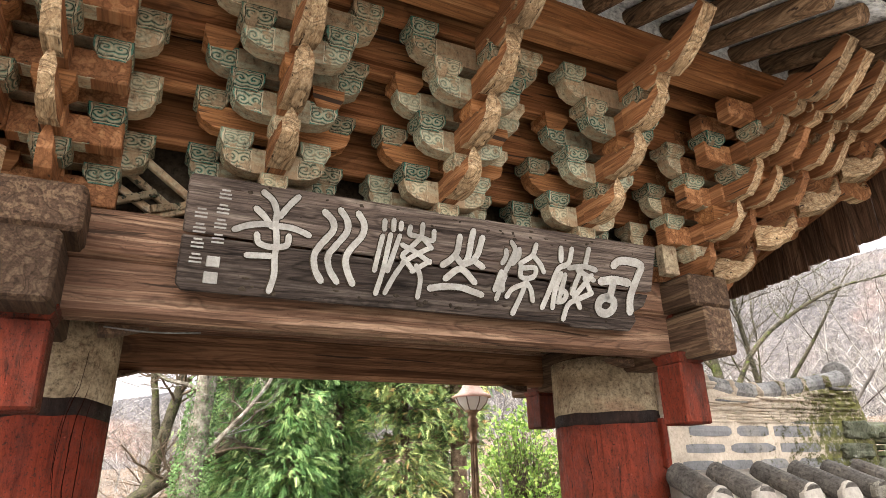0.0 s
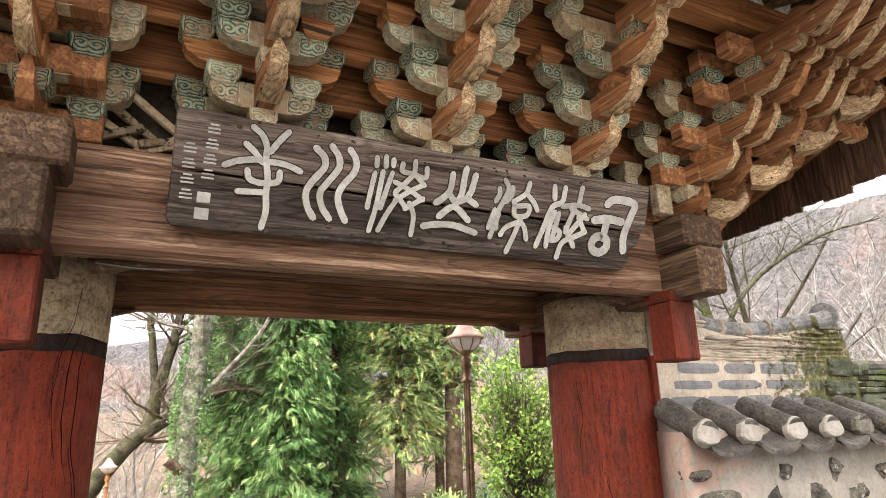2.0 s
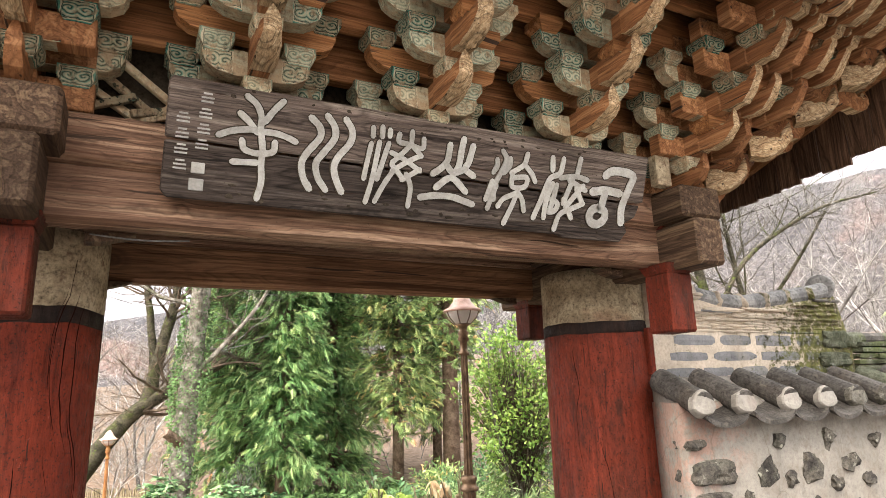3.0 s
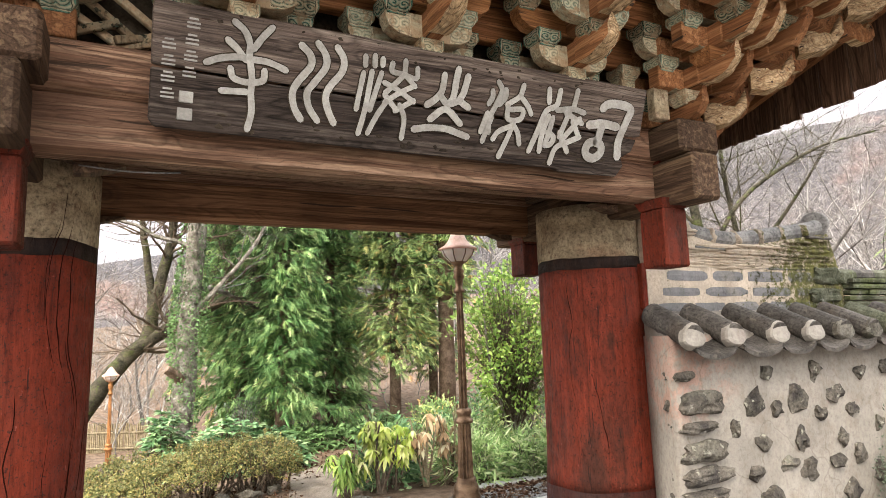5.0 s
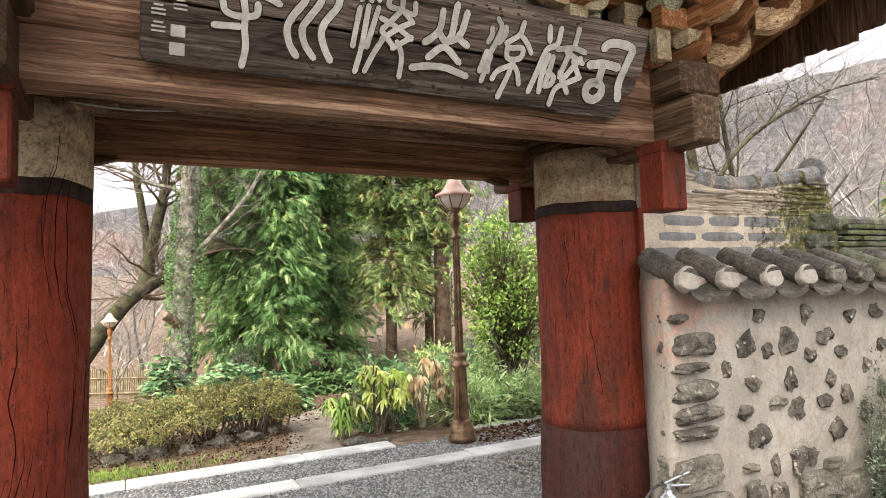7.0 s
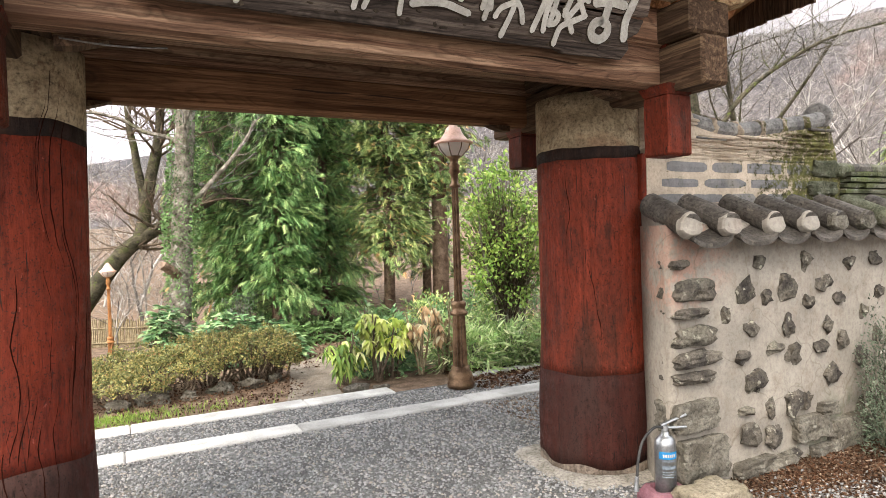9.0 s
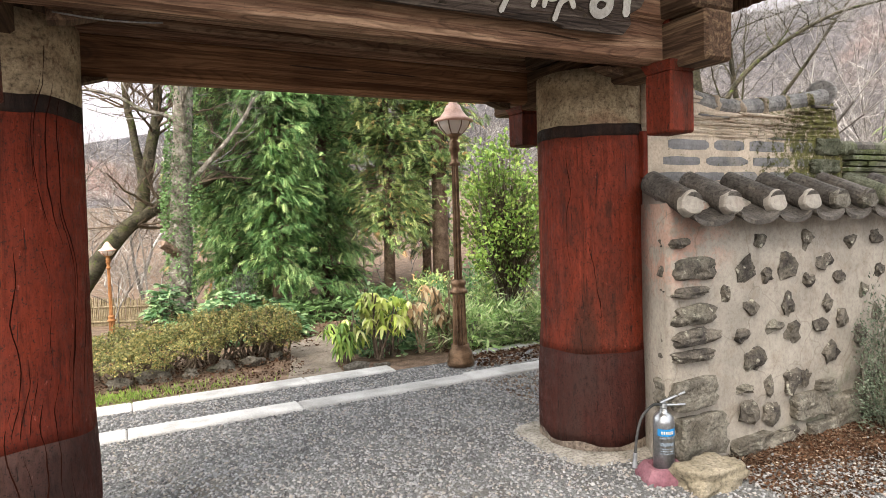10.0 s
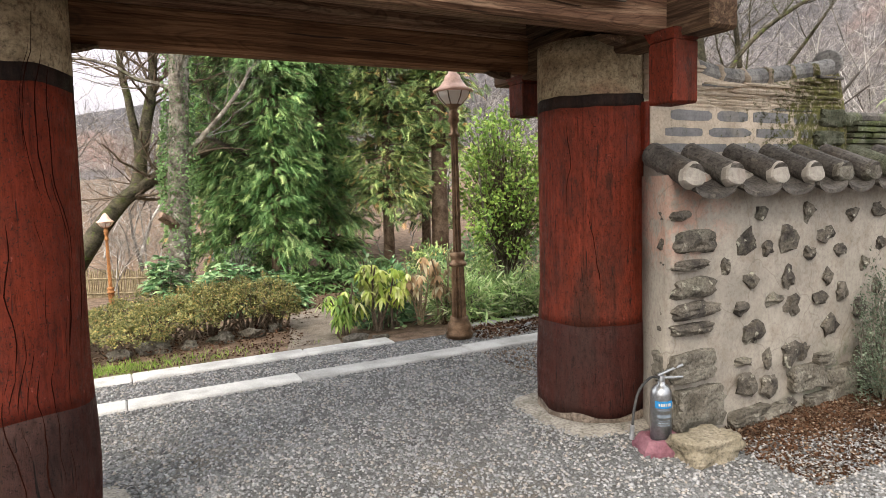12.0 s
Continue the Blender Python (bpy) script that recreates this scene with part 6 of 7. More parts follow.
rr = 0.175 + 0.06 * g.random(len(h)) + 0.1 * np.exp(-((h - 2.0) / 0.6) ** 2) * g.random(len(h))
at = np.stack([-0.72 + 0.057 * h + rr * np.cos(a), 7.18 + 0.045 * h + rr * np.sin(a), h], 1)
v, f = leaves(at, np.stack([np.cos(a), np.sin(a), -0.7 * np.ones(len(h))], 1), 0.045, 0.018)
raw_mesh("ivy", v, f, IVY, trunk_tree, "small-leaved ivy on the trunk")

# leafless trees behind the wall
bare_tree("bare_tree", [([(6.3, 3.0, 0.0), (6.35, 3.0, 2.2), (6.2, 3.1, 4.0), (6.3, 3.2, 6.0), (6.0, 3.3, 8.0)], 0.1, 0.03), ([(6.3, 3.02, 2.6), (6.7, 2.6, 3.6), (7.6, 2.0, 4.3), (8.6, 1.6, 4.6)], 0.045, 0.012), ([(6.3, 3.05, 3.2), (5.6, 3.3, 3.9), (4.8, 3.6, 4.2)], 0.03, 0.008)], "leafless grey tree with an arching bough", BARK_MOSS, 31, 2, 4)
bare_tree("bare_tree", [([(8.2, 3.6, 0.0), (8.0, 3.5, 1.5), (7.6, 3.4, 3.0), (7.2, 3.3, 4.8), (7.3, 3.2, 7.0)], 0.075, 0.02), ([(7.7, 3.45, 2.6), (8.3, 2.8, 3.8), (8.8, 2.2, 5.0)], 0.04, 0.01)], "leafless grey tree with fine twigs", BARK_MOSS, 37, 2, 4)
bare_tree("bare_tree", [([(5.2, 5.0, 0.0), (5.3, 5.0, 2.0), (5.1, 5.1, 4.0), (5.4, 5.2, 6.5)], 0.06, 0.015)], "leafless grey tree with fine twigs", BARK_STEM, 43, 2, 4)

# conifers
conifer(1.05, 8.1, -0.4, 8.6, 1.25, 0.1, CONIFER, 1, 17000, "tall bright green cypress with drooping sprays")
conifer(0.5, 9.1, -0.5, 9.2, 1.1, 0.1, CONIFER, 2, 15000, "tall dark green cypress behind the hedge")
conifer(2.3, 9.2, -0.8, 9.5, 1.35, 0.08, CONIFER, 3, 15000, "tall green cypress with bare lower trunk")
conifer(0.45, 10.6, -0.7, 9.0, 1.25, 0.06, CONIFER_B, 4, 9500, "dark evergreen behind the ivy trunk")
conifer(3.35, 8.3, -0.5, 9.6, 1.45, 0.2, CONIFER_B, 5, 16000, "dull green cedar with reddish bark", None, 0.35)
conifer(4.35, 7.95, -0.3, 9.8, 1.25, 0.27, CONIFER_B, 6, 13000, "old cedar with thick peeling reddish trunk", None, 0.35)
conifer(1.6, 11.6, -0.9, 10.5, 1.7, 0.1, CONIFER_B, 7, 7000, "tall dark cedar further back")
conifer(5.6, 11.2, -0.4, 10.0, 1.5, 0.12, CONIFER_B, 14, 6000, "dark evergreen among the bare woods")
conifer(2.6, 13.6, -0.9, 10.0, 1.8, 0.04, CONIFER_B, 15, 6000, "dark evergreen at the back of the garden")
conifer(4.4, 14.4, -0.6, 10.0, 1.8, 0.06, CONIFER_B, 16, 6000, "dark evergreen at the back of the garden")
conifer(3.2, 11.8, -0.9, 10.0, 1.5, 0.25, CONIFER_B, 8, 6000, "tall dull cedar further back")

conifer(12.4, 3.2, ground_height(12.4, 3.2), 3.5, 0.85, 0.08, CONIFER_B, 17, 5000, "small bright evergreen behind the mossy wall")

# broadleaf tree beside the pillar
bt = thing("broadleaf_tree", (3.35, 3.95, 0.0), "glossy bright green evergreen broadleaf tree", "tree")
bm = bmesh.new()
r = random.Random(3)
for i in range(5):
    p, rad = crooked_limb((3.3 + 0.1 * i, 3.9 + 0.05 * i, -0.05), (r.uniform(-0.3, 0.3), r.uniform(-0.3, 0.3), 1), 2.4, 0.03, 0.008, 7, 0.12, r)
    tube(bm, p, rad, 6)
part("trunk", bm, BARK, bt)
g = np.random.default_rng(41)
n = 640
d = unit(g.normal(size=(n, 3)))
k = 0.25 + 0.75 * g.random(n) ** 0.6
k *= 1 + 0.25 * np.sin(d[:, 0] * 6 + 1) * np.sin(d[:, 2] * 7)
heads = np.array([3.35, 3.95, 1.62]) + d * k[:, None] * np.array([0.72, 0.7, 1.1])
v, f = twigs(np.array([3.4, 3.98, 0.9]) + (heads - np.array([3.35, 3.95, 1.62])) * np.array([0.25, 0.25, 0.55]), heads, np.full(n, 0.006), np.full(n, 0.003))
tagged(raw_mesh("twig_mass", v, f, BARK_STEM, bt), kind="stuff")
at = np.repeat(heads, 10, 0) + g.normal(size=(n * 10, 3)) * 0.045
v, f = leaves(at, np.repeat(d, 10, 0) * 0.6 + g.normal(size=at.shape) * 0.8 + np.array([0, 0, 0.25]), 0.07, 0.02)
raw_mesh("crown", v, f, BROADLEAF, bt)

# planting bed
def azalea(x, y, z, sx, sy, sz, sprigs, seed, group):
    """A clipped azalea: forking bare stems that carry a thin, flat, lumpy canopy of small leaf tufts."""
    g = np.random.default_rng(seed)
    r = random.Random(seed)
    root = thing("azalea_shrub", (x, y, z), "olive and yellow-tinged azalea shrub on bare twisted stems", "shrub", group)
    a = g.uniform(0, 2 * math.pi, sprigs)
    q = np.sqrt(g.random(sprigs))
    u, w = q * np.cos(a), q * np.sin(a)
    dome = np.sqrt(np.clip(1 - 0.58 * q * q, 0.05, 1))
    bump = 0.13 * np.sin(u * 6 + seed) * np.sin(w * 7 + 2 * seed) + 0.07 * np.sin(u * 15 + seed * 3) * np.sin(w * 13)
    deep = g.random(sprigs) ** 2.2
    tip = np.stack([x + u * sx * 1.06, y + w * sy * 1.06, z + sz * (1.04 * dome + bump) * (1 - 0.25 * deep)], 1)
    tip += g.normal(size=tip.shape) * 0.012
    bm = bmesh.new()
    forks = []
    for i in range(24):
        b = r.uniform(0, 2 * math.pi)
        o = r.uniform(0.1, 0.75)
        p, rad = crooked_limb((x + sx * 0.5 * o * math.cos(b), y + sy * 0.5 * o * math.sin(b), z - 0.03), (o * sx * math.cos(b), o * sy * math.sin(b), sz * 0.9), sz * 0.8, 0.014, 0.006, 6, 0.3, r)
        tube(bm, p, rad, 6)
        forks += p[2:]
    part("stem_clump", bm, BARK_STEM, root)
    forks = np.array(forks)
    near = np.argmin(((tip[:, None, :2] - forks[None, :, :2]) ** 2).sum(2) + 0.2 * (tip[:, None, 2] - forks[None, :, 2]) ** 2, 1)
    pick = g.random(sprigs) < 0.35
    v, f = twigs(forks[near[pick]], tip[pick], np.full(pick.sum(), 0.0042), np.full(pick.sum(), 0.0018))
    tagged(raw_mesh("twig_mass", v, f, BARK_STEM, root), kind="stuff")
    per = 9
    at = np.repeat(tip, per, 0) + g.normal(size=(sprigs * per, 3)) * 0.014
    al = g.normal(size=at.shape) * np.array([1, 1, 0.6]) + np.array([0, 0, 0.55])
    v, f = leaves(at, al, 0.034, 0.0085)
    raw_mesh("foliage", v, f, AZALEA, root)
    return root


def rosette_shrub(name, x, y, z, sx, sy, sz, heads, leaf, sag, label, group, seed, material):
    """A shrub of leaf rosettes: each head a whorl of long leaves that arch outwards and hang."""
    g = np.random.default_rng(seed)
    root = thing(name, (x, y, z), label, "shrub", group)
    d = unit(g.normal(size=(heads, 3)))
    d[:, 2] = np.abs(d[:, 2])
    k = (0.55 + 0.45 * g.random(heads) ** 0.5) * (1 + 0.14 * np.sin(d[:, 0] * 6 + seed) * np.sin(d[:, 1] * 7))
    at = np.array([x, y, z]) + d * k[:, None] * np.array([sx, sy, sz])
    v, f = twigs(np.tile([[x, y, z]], (heads, 1)) + d * np.array([0.3 * sx, 0.3 * sy, 0.0]), at, np.full(heads, 0.009), np.full(heads, 0.005))
    tagged(raw_mesh("stem_mass", v, f, BARK_STEM, root), kind="stuff")
    per = 11
    a = np.tile(np.arange(per) * 2.4, heads) + np.repeat(g.uniform(0, 6.28, heads), per)
    al = np.stack([np.cos(a), np.sin(a), g.uniform(-0.1, 0.75, len(a))], 1) + np.repeat(d, per, 0) * 0.5
    v, f = long_leaves(np.repeat(at, per, 0), al, leaf[0], leaf[1], sag, g)
    raw_mesh("foliage", v, f, material, root)
    return root


hedge = "clipped azalea hedge plants"
for i, (x, y, sx, sy, sz, c) in enumerate(((-1.55, 3.95, 0.5, 0.4, 0.3, 700), (-1.05, 4.1, 0.55, 0.45, 0.42, 850), (-0.62, 4.4, 0.62, 0.5, 0.56, 1100), (-0.1, 4.35, 0.55, 0.5, 0.58, 1000), (0.12, 4.3, 0.32, 0.35, 0.36, 500), (-1.35, 4.75, 0.6, 0.45, 0.44, 800), (-2.1, 4.5, 0.6, 0.5, 0.36, 700), (-2.8, 4.3, 0.6, 0.6, 0.4, 600))):
    azalea(x, y, -0.03, sx, sy, sz, int(c * 0.62), 50 + i, hedge)
for i, (x, y, z, sx, sy, sz, c) in enumerate(((-0.98, 6.5, -0.3, 0.36, 0.4, 1.08, 90), (-0.2, 6.1, -0.35, 0.5, 0.45, 1.0, 130), (0.3, 5.9, -0.35, 0.5, 0.45, 0.9, 130), (0.68, 5.75, -0.35, 0.36, 0.4, 0.66, 80))):
    rosette_shrub("laurel_shrub", x, y, z, sx, sy, sz, int(c * 1.3), (0.17, 0.024), 0.5, "glossy blue-green laurel with whorls of hanging leaves", "laurel shrubs", 70 + i, AUCUBA)
for i, (x, y, s) in enumerate(((3.4, 6.6, 0.5), (4.2, 6.2, 0.6), (3.1, 5.2, 0.45), (3.9, 5.0, 0.6), (4.9, 5.4, 0.7))):
    shrub("undergrowth_shrub", x, y, ground_height(x, y), s, s * 0.9, s * 1.2, 1300, AUCUBA if i % 3 else CONIFER_B, (0.09, 0.016), "dark green undergrowth shrub beneath the trees", 200 + i, 24, 0.35, "undergrowth shrubs", 0.1, 0.2)
for i, (x, y) in enumerate(((0.95, 6.9), (1.5, 7.2), (2.1, 7.0), (2.8, 7.6), (1.2, 8.2), (2.6, 6.2))):
    rosette_shrub("undergrowth_shrub", x, y, ground_height(x, y) - 0.05, 0.5, 0.4, 0.4, 60, (0.2, 0.02), 0.5, "dark green undergrowth shrub beneath the trees", "undergrowth shrubs", 210 + i, IVY)
shrub("silver_shrub", 0.15, 6.7, -0.2, 0.32, 0.3, 1.0, 1300, HERB, (0.05, 0.012), "small grey-green leaved shrub behind the laurel", 81, 40, 0.3)


def drooping_plant(x, y, z, height, lean, heads, material, leaf, label, seed, bark, low=0.35, sag=0.75):
    """A few stems hung with whorls of long limp leaves."""
    g = np.random.default_rng(seed)
    r = random.Random(seed)
    root = thing("drooping_shrub", (x, y, z), label, "shrub")
    bm = bmesh.new()
    spots = []
    for i in range(5):
        p, rad = crooked_limb((x + r.uniform(-0.04, 0.04), y + r.uniform(-0.03, 0.03), z - 0.03), (r.uniform(-0.2, 0.2) + lean, r.uniform(-0.2, 0.2), 1), height * r.uniform(0.75, 1.0), 0.017, 0.008, 8, 0.13, r)
        tube(bm, p, rad, 7)
        spots += [q for q in p if q.z - z > height * low]
        if i < 3:
            p, rad = crooked_limb(p[4], (r.uniform(-0.8, 0.8), r.uniform(-0.5, 0.5), 0.7), height * 0.35, 0.01, 0.005, 5, 0.15, r)
            tube(bm, p, rad, 6)
            spots += p[2:]
    part("stem_clump", bm, bark, root)
    spots = np.array(spots)
    at = spots[g.integers(0, len(spots), heads)] + g.normal(size=(heads, 3)) * np.array([0.055, 0.045, 0.035])
    per = 8
    a = np.tile(np.arange(per) * 0.785, heads) + np.repeat(g.uniform(0, 6.28, heads), per)
    al = np.stack([np.cos(a), np.sin(a), g.uniform(-0.9, 0.35, len(a))], 1)
    v, f = long_leaves(np.repeat(at, per, 0), al, leaf[0], leaf[1], sag, g)
    tagged(raw_mesh("foliage", v, f, material, root), kind="stuff")
    return root


drooping_plant(1.14, 3.30, 0.00, 0.90, 0.02, 44, YELLOW, (0.1, 0.022), "yellow-green shrub with drooping long leaves", 3, BARK_STEM, 0.45)
drooping_plant(1.32, 3.37, 0.00, 0.74, 0.1, 18, YELLOW, (0.1, 0.022), "pale yellow shrub with limp leaves on bare stems", 9, BARK_STEM, 0.6)
drooping_plant(0.74, 3.35, 0.00, 0.65, -0.05, 28, BROADLEAF, (0.11, 0.017), "green shrub with hanging narrow leaves", 4, BARK_STEM, 0.3, 0.9)
drooping_plant(0.78, 3.37, 0.00, 0.67, 0.0, 6, YELLOW, (0.13, 0.017), "small yellow-tipped shrub with hanging leaves", 12, BARK_STEM, 0.6, 0.9)
drooping_plant(1.67, 3.30, 0.00, 0.94, -0.1, 17, DRY, (0.08, 0.026), "withered shrub with pale stems and brown leaves", 6, BAMBOO, 0.45, 1.1)
drooping_plant(1.95, 3.25, 0.00, 0.96, 0.05, 17, DRY, (0.08, 0.026), "withered shrub with pale stems and brown leaves", 16, BAMBOO, 0.4, 1.1)
shrub("laurel_shrub", 1.35, 3.7, -0.1, 0.42, 0.4, 0.75, 1100, AUCUBA, (0.13, 0.022), "dark green shrub with narrow hanging leaves", 91, 20, 0.4, "laurel shrubs", -0.3)
for i, (x, y, sx, sz) in enumerate(((2.35, 3.3, 0.45, 0.46), (2.95, 3.2, 0.45, 0.42), (3.6, 3.1, 0.5, 0.5), (2.7, 4.0, 0.6, 0.62))):
    shrub("dwarf_bamboo", x, y, 0.0, sx, 0.45, sz, 1900, SHOOTS, (0.15, 0.012), "dwarf bamboo with narrow drooping leaves", 100 + i, 60, 0.2, "dwarf bamboo clumps", -0.35)
shrub("herb_clump", 3.5, -1.02, 0.0, 0.36, 0.2, 0.95, 7500, HERB, (0.022, 0.0055), "grey-green herb with fine leaves against the wall", 120, 26, 0.15, "", 0.6)

# fences
def bamboo_fence(name, a, b, z, height, count, label):
    root = thing(name, ((a[0] + b[0]) / 2, (a[1] + b[1]) / 2, z), label, "fence")
    r = random.Random(17)
    for i in range(count):
        t = (i + 0.5) / count
        x, y = a[0] + (b[0] - a[0]) * t, a[1] + (b[1] - a[1]) * t
        bm = bmesh.new()
        tube(bm, [(x, y, z), (x + r.uniform(-0.015, 0.015), y, z + height * r.uniform(0.93, 1.06))], [0.022, 0.018], 6)
        part("cane", bm, BAMBOO, root)
    for h in (0.3, 0.75):
        bm = bmesh.new()
        tube(bm, [(a[0], a[1] - 0.03, z + height * h), (b[0], b[1] - 0.03, z + height * h)], [0.02, 0.02], 6)
        part("rail", bm, BAMBOO, root)


bamboo_fence("bamboo_fence", (-2.9, 13.9), (-0.78, 12.75), -0.86, 0.78, 56, "dry bamboo cane fence in the garden")
bamboo_fence("bamboo_fence", (0.85, 5.72), (1.75, 5.2), -0.42, 0.3, 30, "low dark wooden paling fence by the path")
street_lamp((-1.685, 7.4, ground_height(-1.685, 7.4) - 0.02), 1.408 - ground_height(-1.685, 7.4), ORANGE, "orange-brown painted street lamp among the shrubs")

# garden stones
r = random.Random(14)
for i, (x, y, s) in enumerate(((-1.95, 3.45, 0.16), (-1.6, 3.55, 0.14), (-1.25, 3.7, 0.17), (-0.9, 3.62, 0.13), (-0.55, 3.72, 0.16), (-0.2, 3.8, 0.13), (0.1, 3.95, 0.12), (0.74, 2.96, 0.15), (1.0, 2.93, 0.09))):
    bm = bmesh.new()
    rough_stone(bm, x, y + (0.18 if i < 7 else 0), 0.0, s * (0.6 + 0.2 * (i % 3) if i < 7 else 1), s * 0.6, s * 0.5, 130 + i, 3, 0.5, 0.3)
    tagged(mesh_object("garden_stone", bm, BLOCK), "rough grey stone edging the planting bed", "stone", "garden edging stones")
kerb("kerb_3", 2.78, 2.93, [1.95, 2.7, 3.5, 4.4], "pale stone edging of the leaf-covered bed")

# grass tufts, litter and gravel
n = 1500
at = np.stack([-1.9 + np.abs(rng.normal(0, 0.75, n)) - 0.3, rng.normal(3.12, 0.13, n), np.zeros(n)], 1)
al = rng.normal(size=(n, 3)) * 0.4 + np.array([0, 0, 1.0])
v, f = leaves(at, al, 0.06, 0.004)
tagged(raw_mesh("grass", v, f, GRASS), "short green grass along the bed", "grass", kind="stuff")


def scatter_litter(n, box_, z, size):
    at = np.stack([rng.uniform(box_[0], box_[1], n), rng.uniform(box_[2], box_[3], n), np.full(n, z) + rng.uniform(0.0, 0.015, n)], 1)
    al = rng.normal(size=(n, 3)) * np.array([1, 1, 0.25])
    return leaves(at, al, size, size * 0.3, 0.2)


sets = [scatter_litter(16000, (1.75, 5.0, -1.6, -0.8), 0.002, 0.024), scatter_litter(3500, (1.9, 4.4, 2.2, 3.4), 0.01, 0.05), scatter_litter(2200, (-2.5, 0.3, 2.98, 4.6), 0.0, 0.035), scatter_litter(1500, (0.4, 3.5, 3.3, 7.0), -0.05, 0.05)]
vs, fs, off = [], [], 0
for v, f in sets:
    vs.append(v)
    fs.append(f + off)
    off += len(v)
tagged(raw_mesh("leaf_litter", np.concatenate(vs), np.concatenate(fs), LITTER), "brown dry leaf litter on the earth", "leaf litter", kind="stuff")


def pebbles(at, size):
    """Crushed stones: squashed eight-sided chips."""
    n = len(at)
    base = np.array([[1, 0, 0], [-1, 0, 0], [0, 1, 0], [0, -1, 0], [0, 0, 1], [0, 0, -1]], float)
    s = (size * rng.uniform(0.55, 1.35, n))[:, None, None] * rng.uniform(0.55, 1.15, (n, 1, 3)) * np.array([1, 1, 0.62])
    p = base[None] * s * rng.uniform(0.75, 1.2, (n, 6, 1))
    a = rng.uniform(0, 2 * math.pi, n)
    c, sn = np.cos(a)[:, None], np.sin(a)[:, None]
    tilt = rng.normal(0, 0.5, n)[:, None]
    x, y, z = p[..., 0], p[..., 1], p[..., 2]
    y, z = y * np.cos(tilt) - z * np.sin(tilt), y * np.sin(tilt) + z * np.cos(tilt)
    p = np.stack([x * c - y * sn, x * sn + y * c, z], -1) + at[:, None]
    t = np.array([[0, 2, 4], [2, 1, 4], [1, 3, 4], [3, 0, 4], [2, 0, 5], [1, 2, 5], [3, 1, 5], [0, 3, 5]])
    f = (np.arange(n)[:, None, None] * 6 + t[None]).reshape(-1, 3)
    return p.reshape(-1, 3), f


n = 68000
xy = np.stack([rng.uniform(-3.2, 3.6, n), rng.uniform(-2.4, 1.8, n)], 1)
edge = -1.0 - 0.28 * (xy[:, 0] - 1.7) + 0.12 * rng.normal(size=n)
ok = ~((xy[:, 0] > 1.45) & (xy[:, 1] > edge) & (xy[:, 1] < -0.2))
ok &= (np.hypot(xy[:, 0] - 1.53, xy[:, 1] + 0.02) > 0.5) & (np.hypot(xy[:, 0] + 2.04, xy[:, 1]) > 0.5)
xy = xy[ok]
more = np.stack([rng.uniform(-3.2, 3.6, 9000), rng.uniform(2.06, 2.6, 9000)], 1)
stray = np.stack([rng.uniform(1.6, 3.6, 70), rng.uniform(-1.5, -0.85, 70)], 1)
xy = np.concatenate([xy, more, stray])
v, f = pebbles(np.column_stack([xy, 0.004 + 0.007 * rng.random(len(xy))]), 0.0142)
tagged(raw_mesh("gravel", v, f, PEBBLE), "loose grey crushed gravel", "gravel", kind="stuff")


# ---- woods beyond ----
def wild_tree_points(seed, height, levels=3):
    """Sticks of one leafless tree at the origin: arching limbs that fork down to curling twigs."""
    r = random.Random(seed)
    out = []

    def grow(p, d, ln, rad, level):
        n = 4 if level else 3
        curl = Vector((r.uniform(-1, 1), r.uniform(-1, 1), r.uniform(-0.6, 0.6))) * 0.16
        for i in range(n):
            d = (d + curl + Vector((r.uniform(-1, 1), r.uniform(-1, 1), r.uniform(-0.6, 0.8))) * 0.2).normalized()
            q = p + d * ln / n
            out.append((*p, *q, rad, rad * 0.82))
            rad *= 0.82
            p = q
            if level > 0 and i > 0:
                for _ in range(2):
                    if r.random() < 0.85:
                        w = (d + Vector((r.uniform(-1, 1), r.uniform(-1, 1), r.uniform(-0.4, 0.6))) * 1.15).normalized()
                        grow(p, w, ln * r.uniform(0.45, 0.75), rad * 0.5, level - 1)

    grow(Vector((0, 0, -0.3)), Vector((0, 0, 1)), height * 0.5, height * 0.012, levels)
    return np.array(out)


# trodden earth path through the garden
bm = bmesh.new()
prism(bm, [(-0.05, 2.89), (0.55, 2.89), (0.62, 3.3), (0.9, 4.2), (1.5, 5.4), (1.2, 5.6), (0.55, 5.2), (0.3, 4.2), (0.1, 3.4)], "z", -0.02, 0.0)
for v in bm.verts:
    v.co.z += ground_height(v.co.x, v.co.y) + 0.012
tagged(mesh_object("path", bm, PATH_EARTH), "trodden tan earth garden path", "path", kind="structure")

kinds = [wild_tree_points(s, 7.0) for s in (1, 2, 3, 4, 5)]
fine_kinds = [wild_tree_points(s, 6.5, 4) for s in (6, 7, 8)]


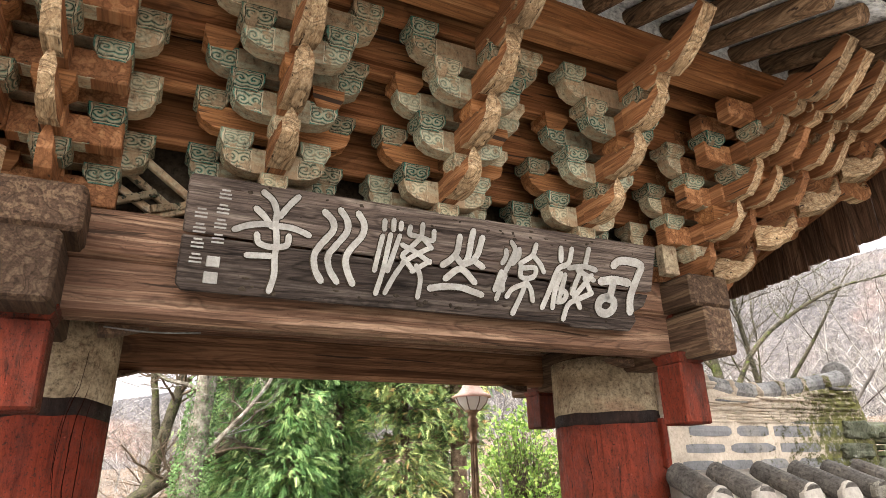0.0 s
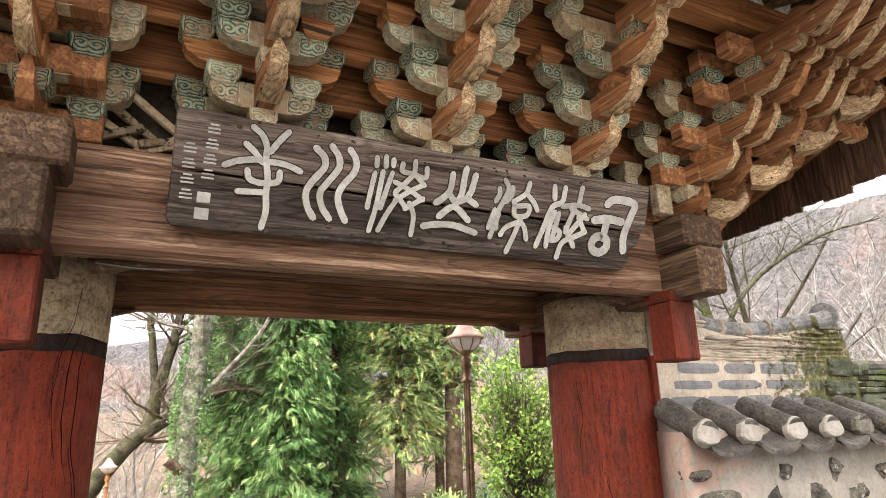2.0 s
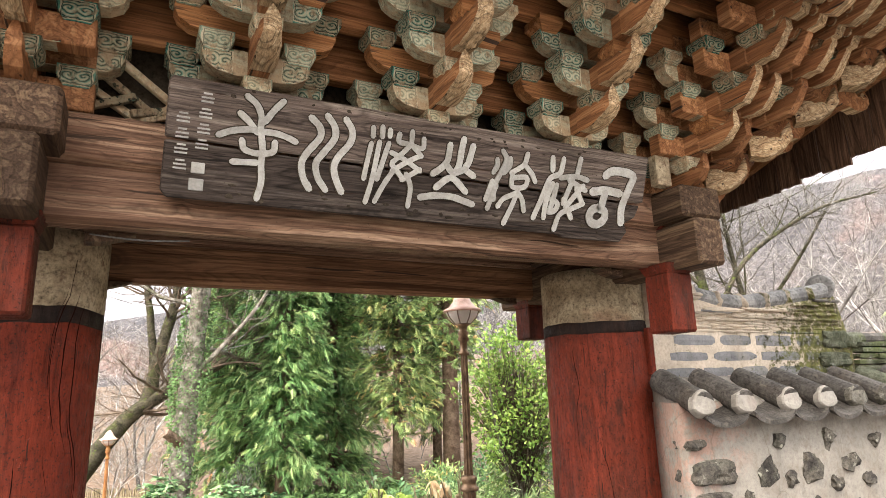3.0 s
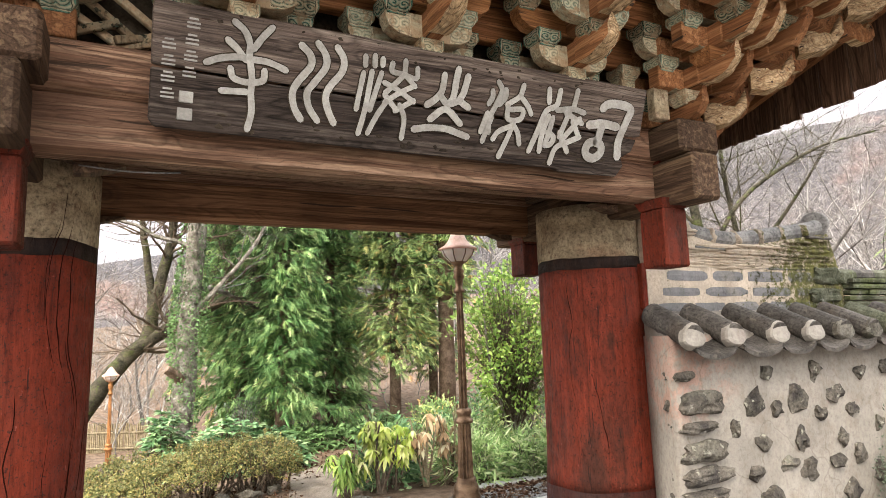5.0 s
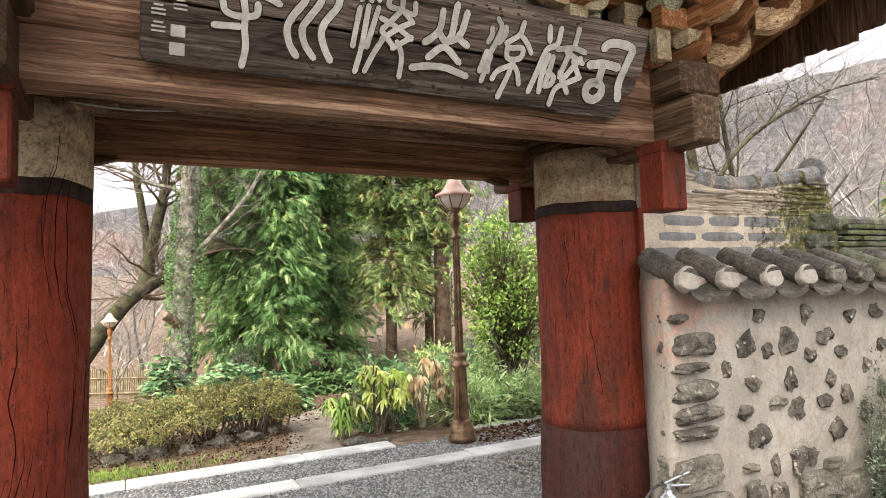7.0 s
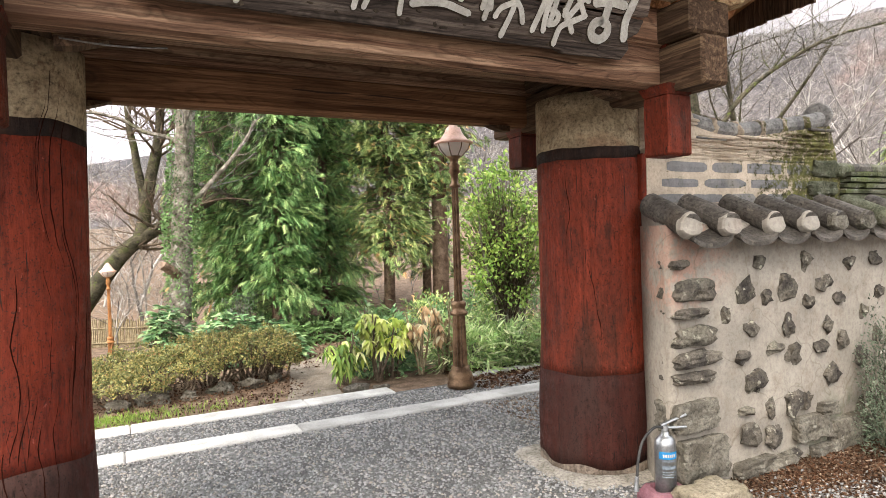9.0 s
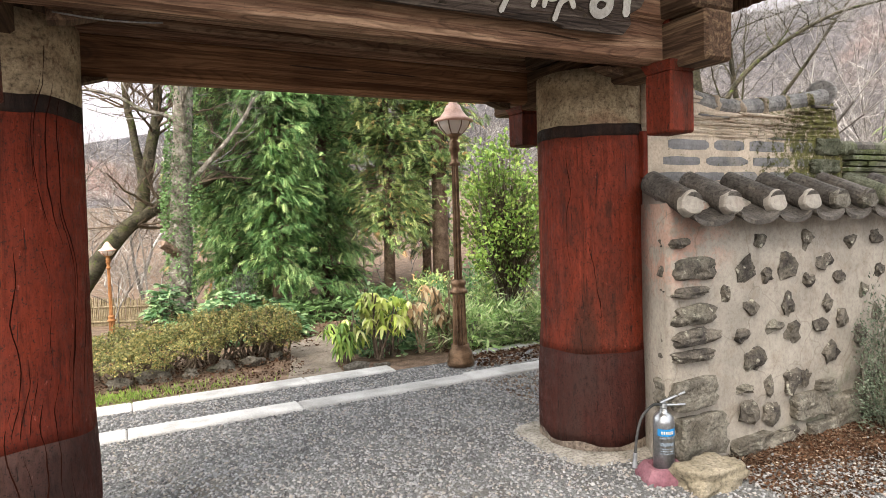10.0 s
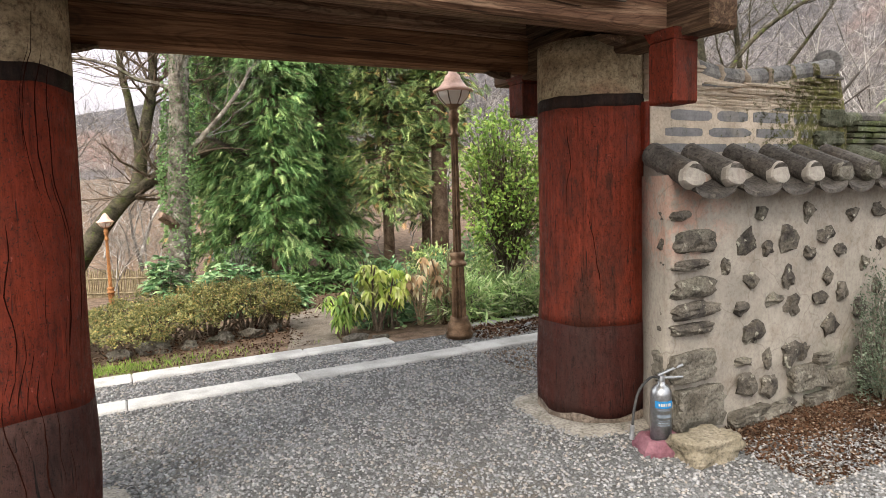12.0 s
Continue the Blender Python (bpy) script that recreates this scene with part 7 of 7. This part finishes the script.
def woods(name, count, near, far, a0, a1, seed, label, material, size=(0.7, 1.3), slim=1.0, kinds=kinds):
    g = np.random.default_rng(seed)
    P, Q, R0, R1 = [], [], [], []
    for i in range(count):
        k = kinds[g.integers(len(kinds))]
        dist = near + (far - near) * g.random() ** 1.3
        a = g.uniform(a0, a1)
        x, y = dist * math.sin(a), dist * math.cos(a)
        s, t = g.uniform(*size), g.uniform(0, 2 * math.pi)
        m = np.array([[math.cos(t), -math.sin(t), 0], [math.sin(t), math.cos(t), 0], [0, 0, 1]]) * s
        o = np.array([x, y, ground_height(x, y)])
        P.append(k[:, :3] @ m.T + o)
        Q.append(k[:, 3:6] @ m.T + o)
        R0.append(k[:, 6] * s * slim + 0.0012 * dist / 12)
        R1.append(k[:, 7] * s * slim + 0.0008 * dist / 12)
    v, f = twigs(np.concatenate(P), np.concatenate(Q), np.concatenate(R0), np.concatenate(R1))
    return tagged(raw_mesh(name, v, f, material), label, "woods", kind="stuff")


woods("wall_woods", 14, 9.0, 19.0, radians(46), radians(74), 9, "dense leafless thicket of curling twigs behind the wall", THICKET, (0.95, 1.5), 0.6, fine_kinds)
woods("valley_woods", 10, 15.0, 27.0, radians(-13), radians(3), 19, "leafless thicket beyond the leaning tree", THICKET, (0.6, 1.0), 0.6, fine_kinds)
woods("bare_woods", 38, 16.0, 34.0, radians(-16), radians(76), 3, "leafless grey trees and thicket beyond the wall", THICKET)
woods("far_woods", 42, 34.0, 75.0, radians(-20), radians(76), 4, "leafless woods on the slope", THICKET, (0.9, 1.6))

woods("garden_thicket", 40, 10.5, 18.0, radians(-13), radians(32), 29, "low grey leafless brush beneath the trees", THICKET, (0.2, 0.42), 0.7)

# hills
def hill(name, dist, base, rise, seed, material, label):
    g = np.random.default_rng(seed)
    n = 160
    verts, faces = [], []
    for i in range(n + 1):
        a = 2 * math.pi * i / n
        side = max(0.0, min(1.0, (math.sin(a) * 0.7 + 0.42 - 0.2 * (math.cos(a) < 0)) / 1.0))
        crest = base + rise * side * side * (3 - 2 * side) + rise * 0.12 * noise.noise((math.sin(a) * 3, math.cos(a) * 3, seed)) + rise * 0.05 * noise.noise((math.sin(a) * 25, math.cos(a) * 25, seed))
        for j, (dd, hh) in enumerate(((0.82, -0.05), (0.92, 0.45), (1.0, 0.85), (1.06, 1.0), (1.2, 0.7))):
            verts.append((dist * dd * math.sin(a), dist * dd * math.cos(a), crest * hh))
    for i in range(n):
        for j in range(4):
            faces.append((i * 5 + j, (i + 1) * 5 + j, (i + 1) * 5 + j + 1, i * 5 + j + 1))
    ob = raw_mesh(name, np.array(verts), np.array(faces), material)
    ob.data.shade_smooth()
    return tagged(ob, label, "hill", kind="structure")


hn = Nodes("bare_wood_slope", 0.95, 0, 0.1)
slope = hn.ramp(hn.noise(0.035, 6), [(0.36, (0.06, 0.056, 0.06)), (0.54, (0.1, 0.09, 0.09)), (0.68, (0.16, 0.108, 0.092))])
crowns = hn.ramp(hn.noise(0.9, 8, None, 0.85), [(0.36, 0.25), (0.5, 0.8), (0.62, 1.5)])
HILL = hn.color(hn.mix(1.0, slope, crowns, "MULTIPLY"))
# far ridge: the air's haze is mixed into this pale grey-violet colour
hn = Nodes("hazed_distant_slope", 0.95, 0, 0.1)
HILL_HAZED = hn.color(hn.ramp(hn.noise(0.012, 6), [(0.35, (0.24, 0.235, 0.265)), (0.7, (0.3, 0.29, 0.315))]))
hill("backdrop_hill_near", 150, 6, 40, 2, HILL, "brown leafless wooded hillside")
hill("backdrop_hill_far", 420, 52, 125, 5, HILL_HAZED, "distant mountain ridge, haze painted in as grey-violet")
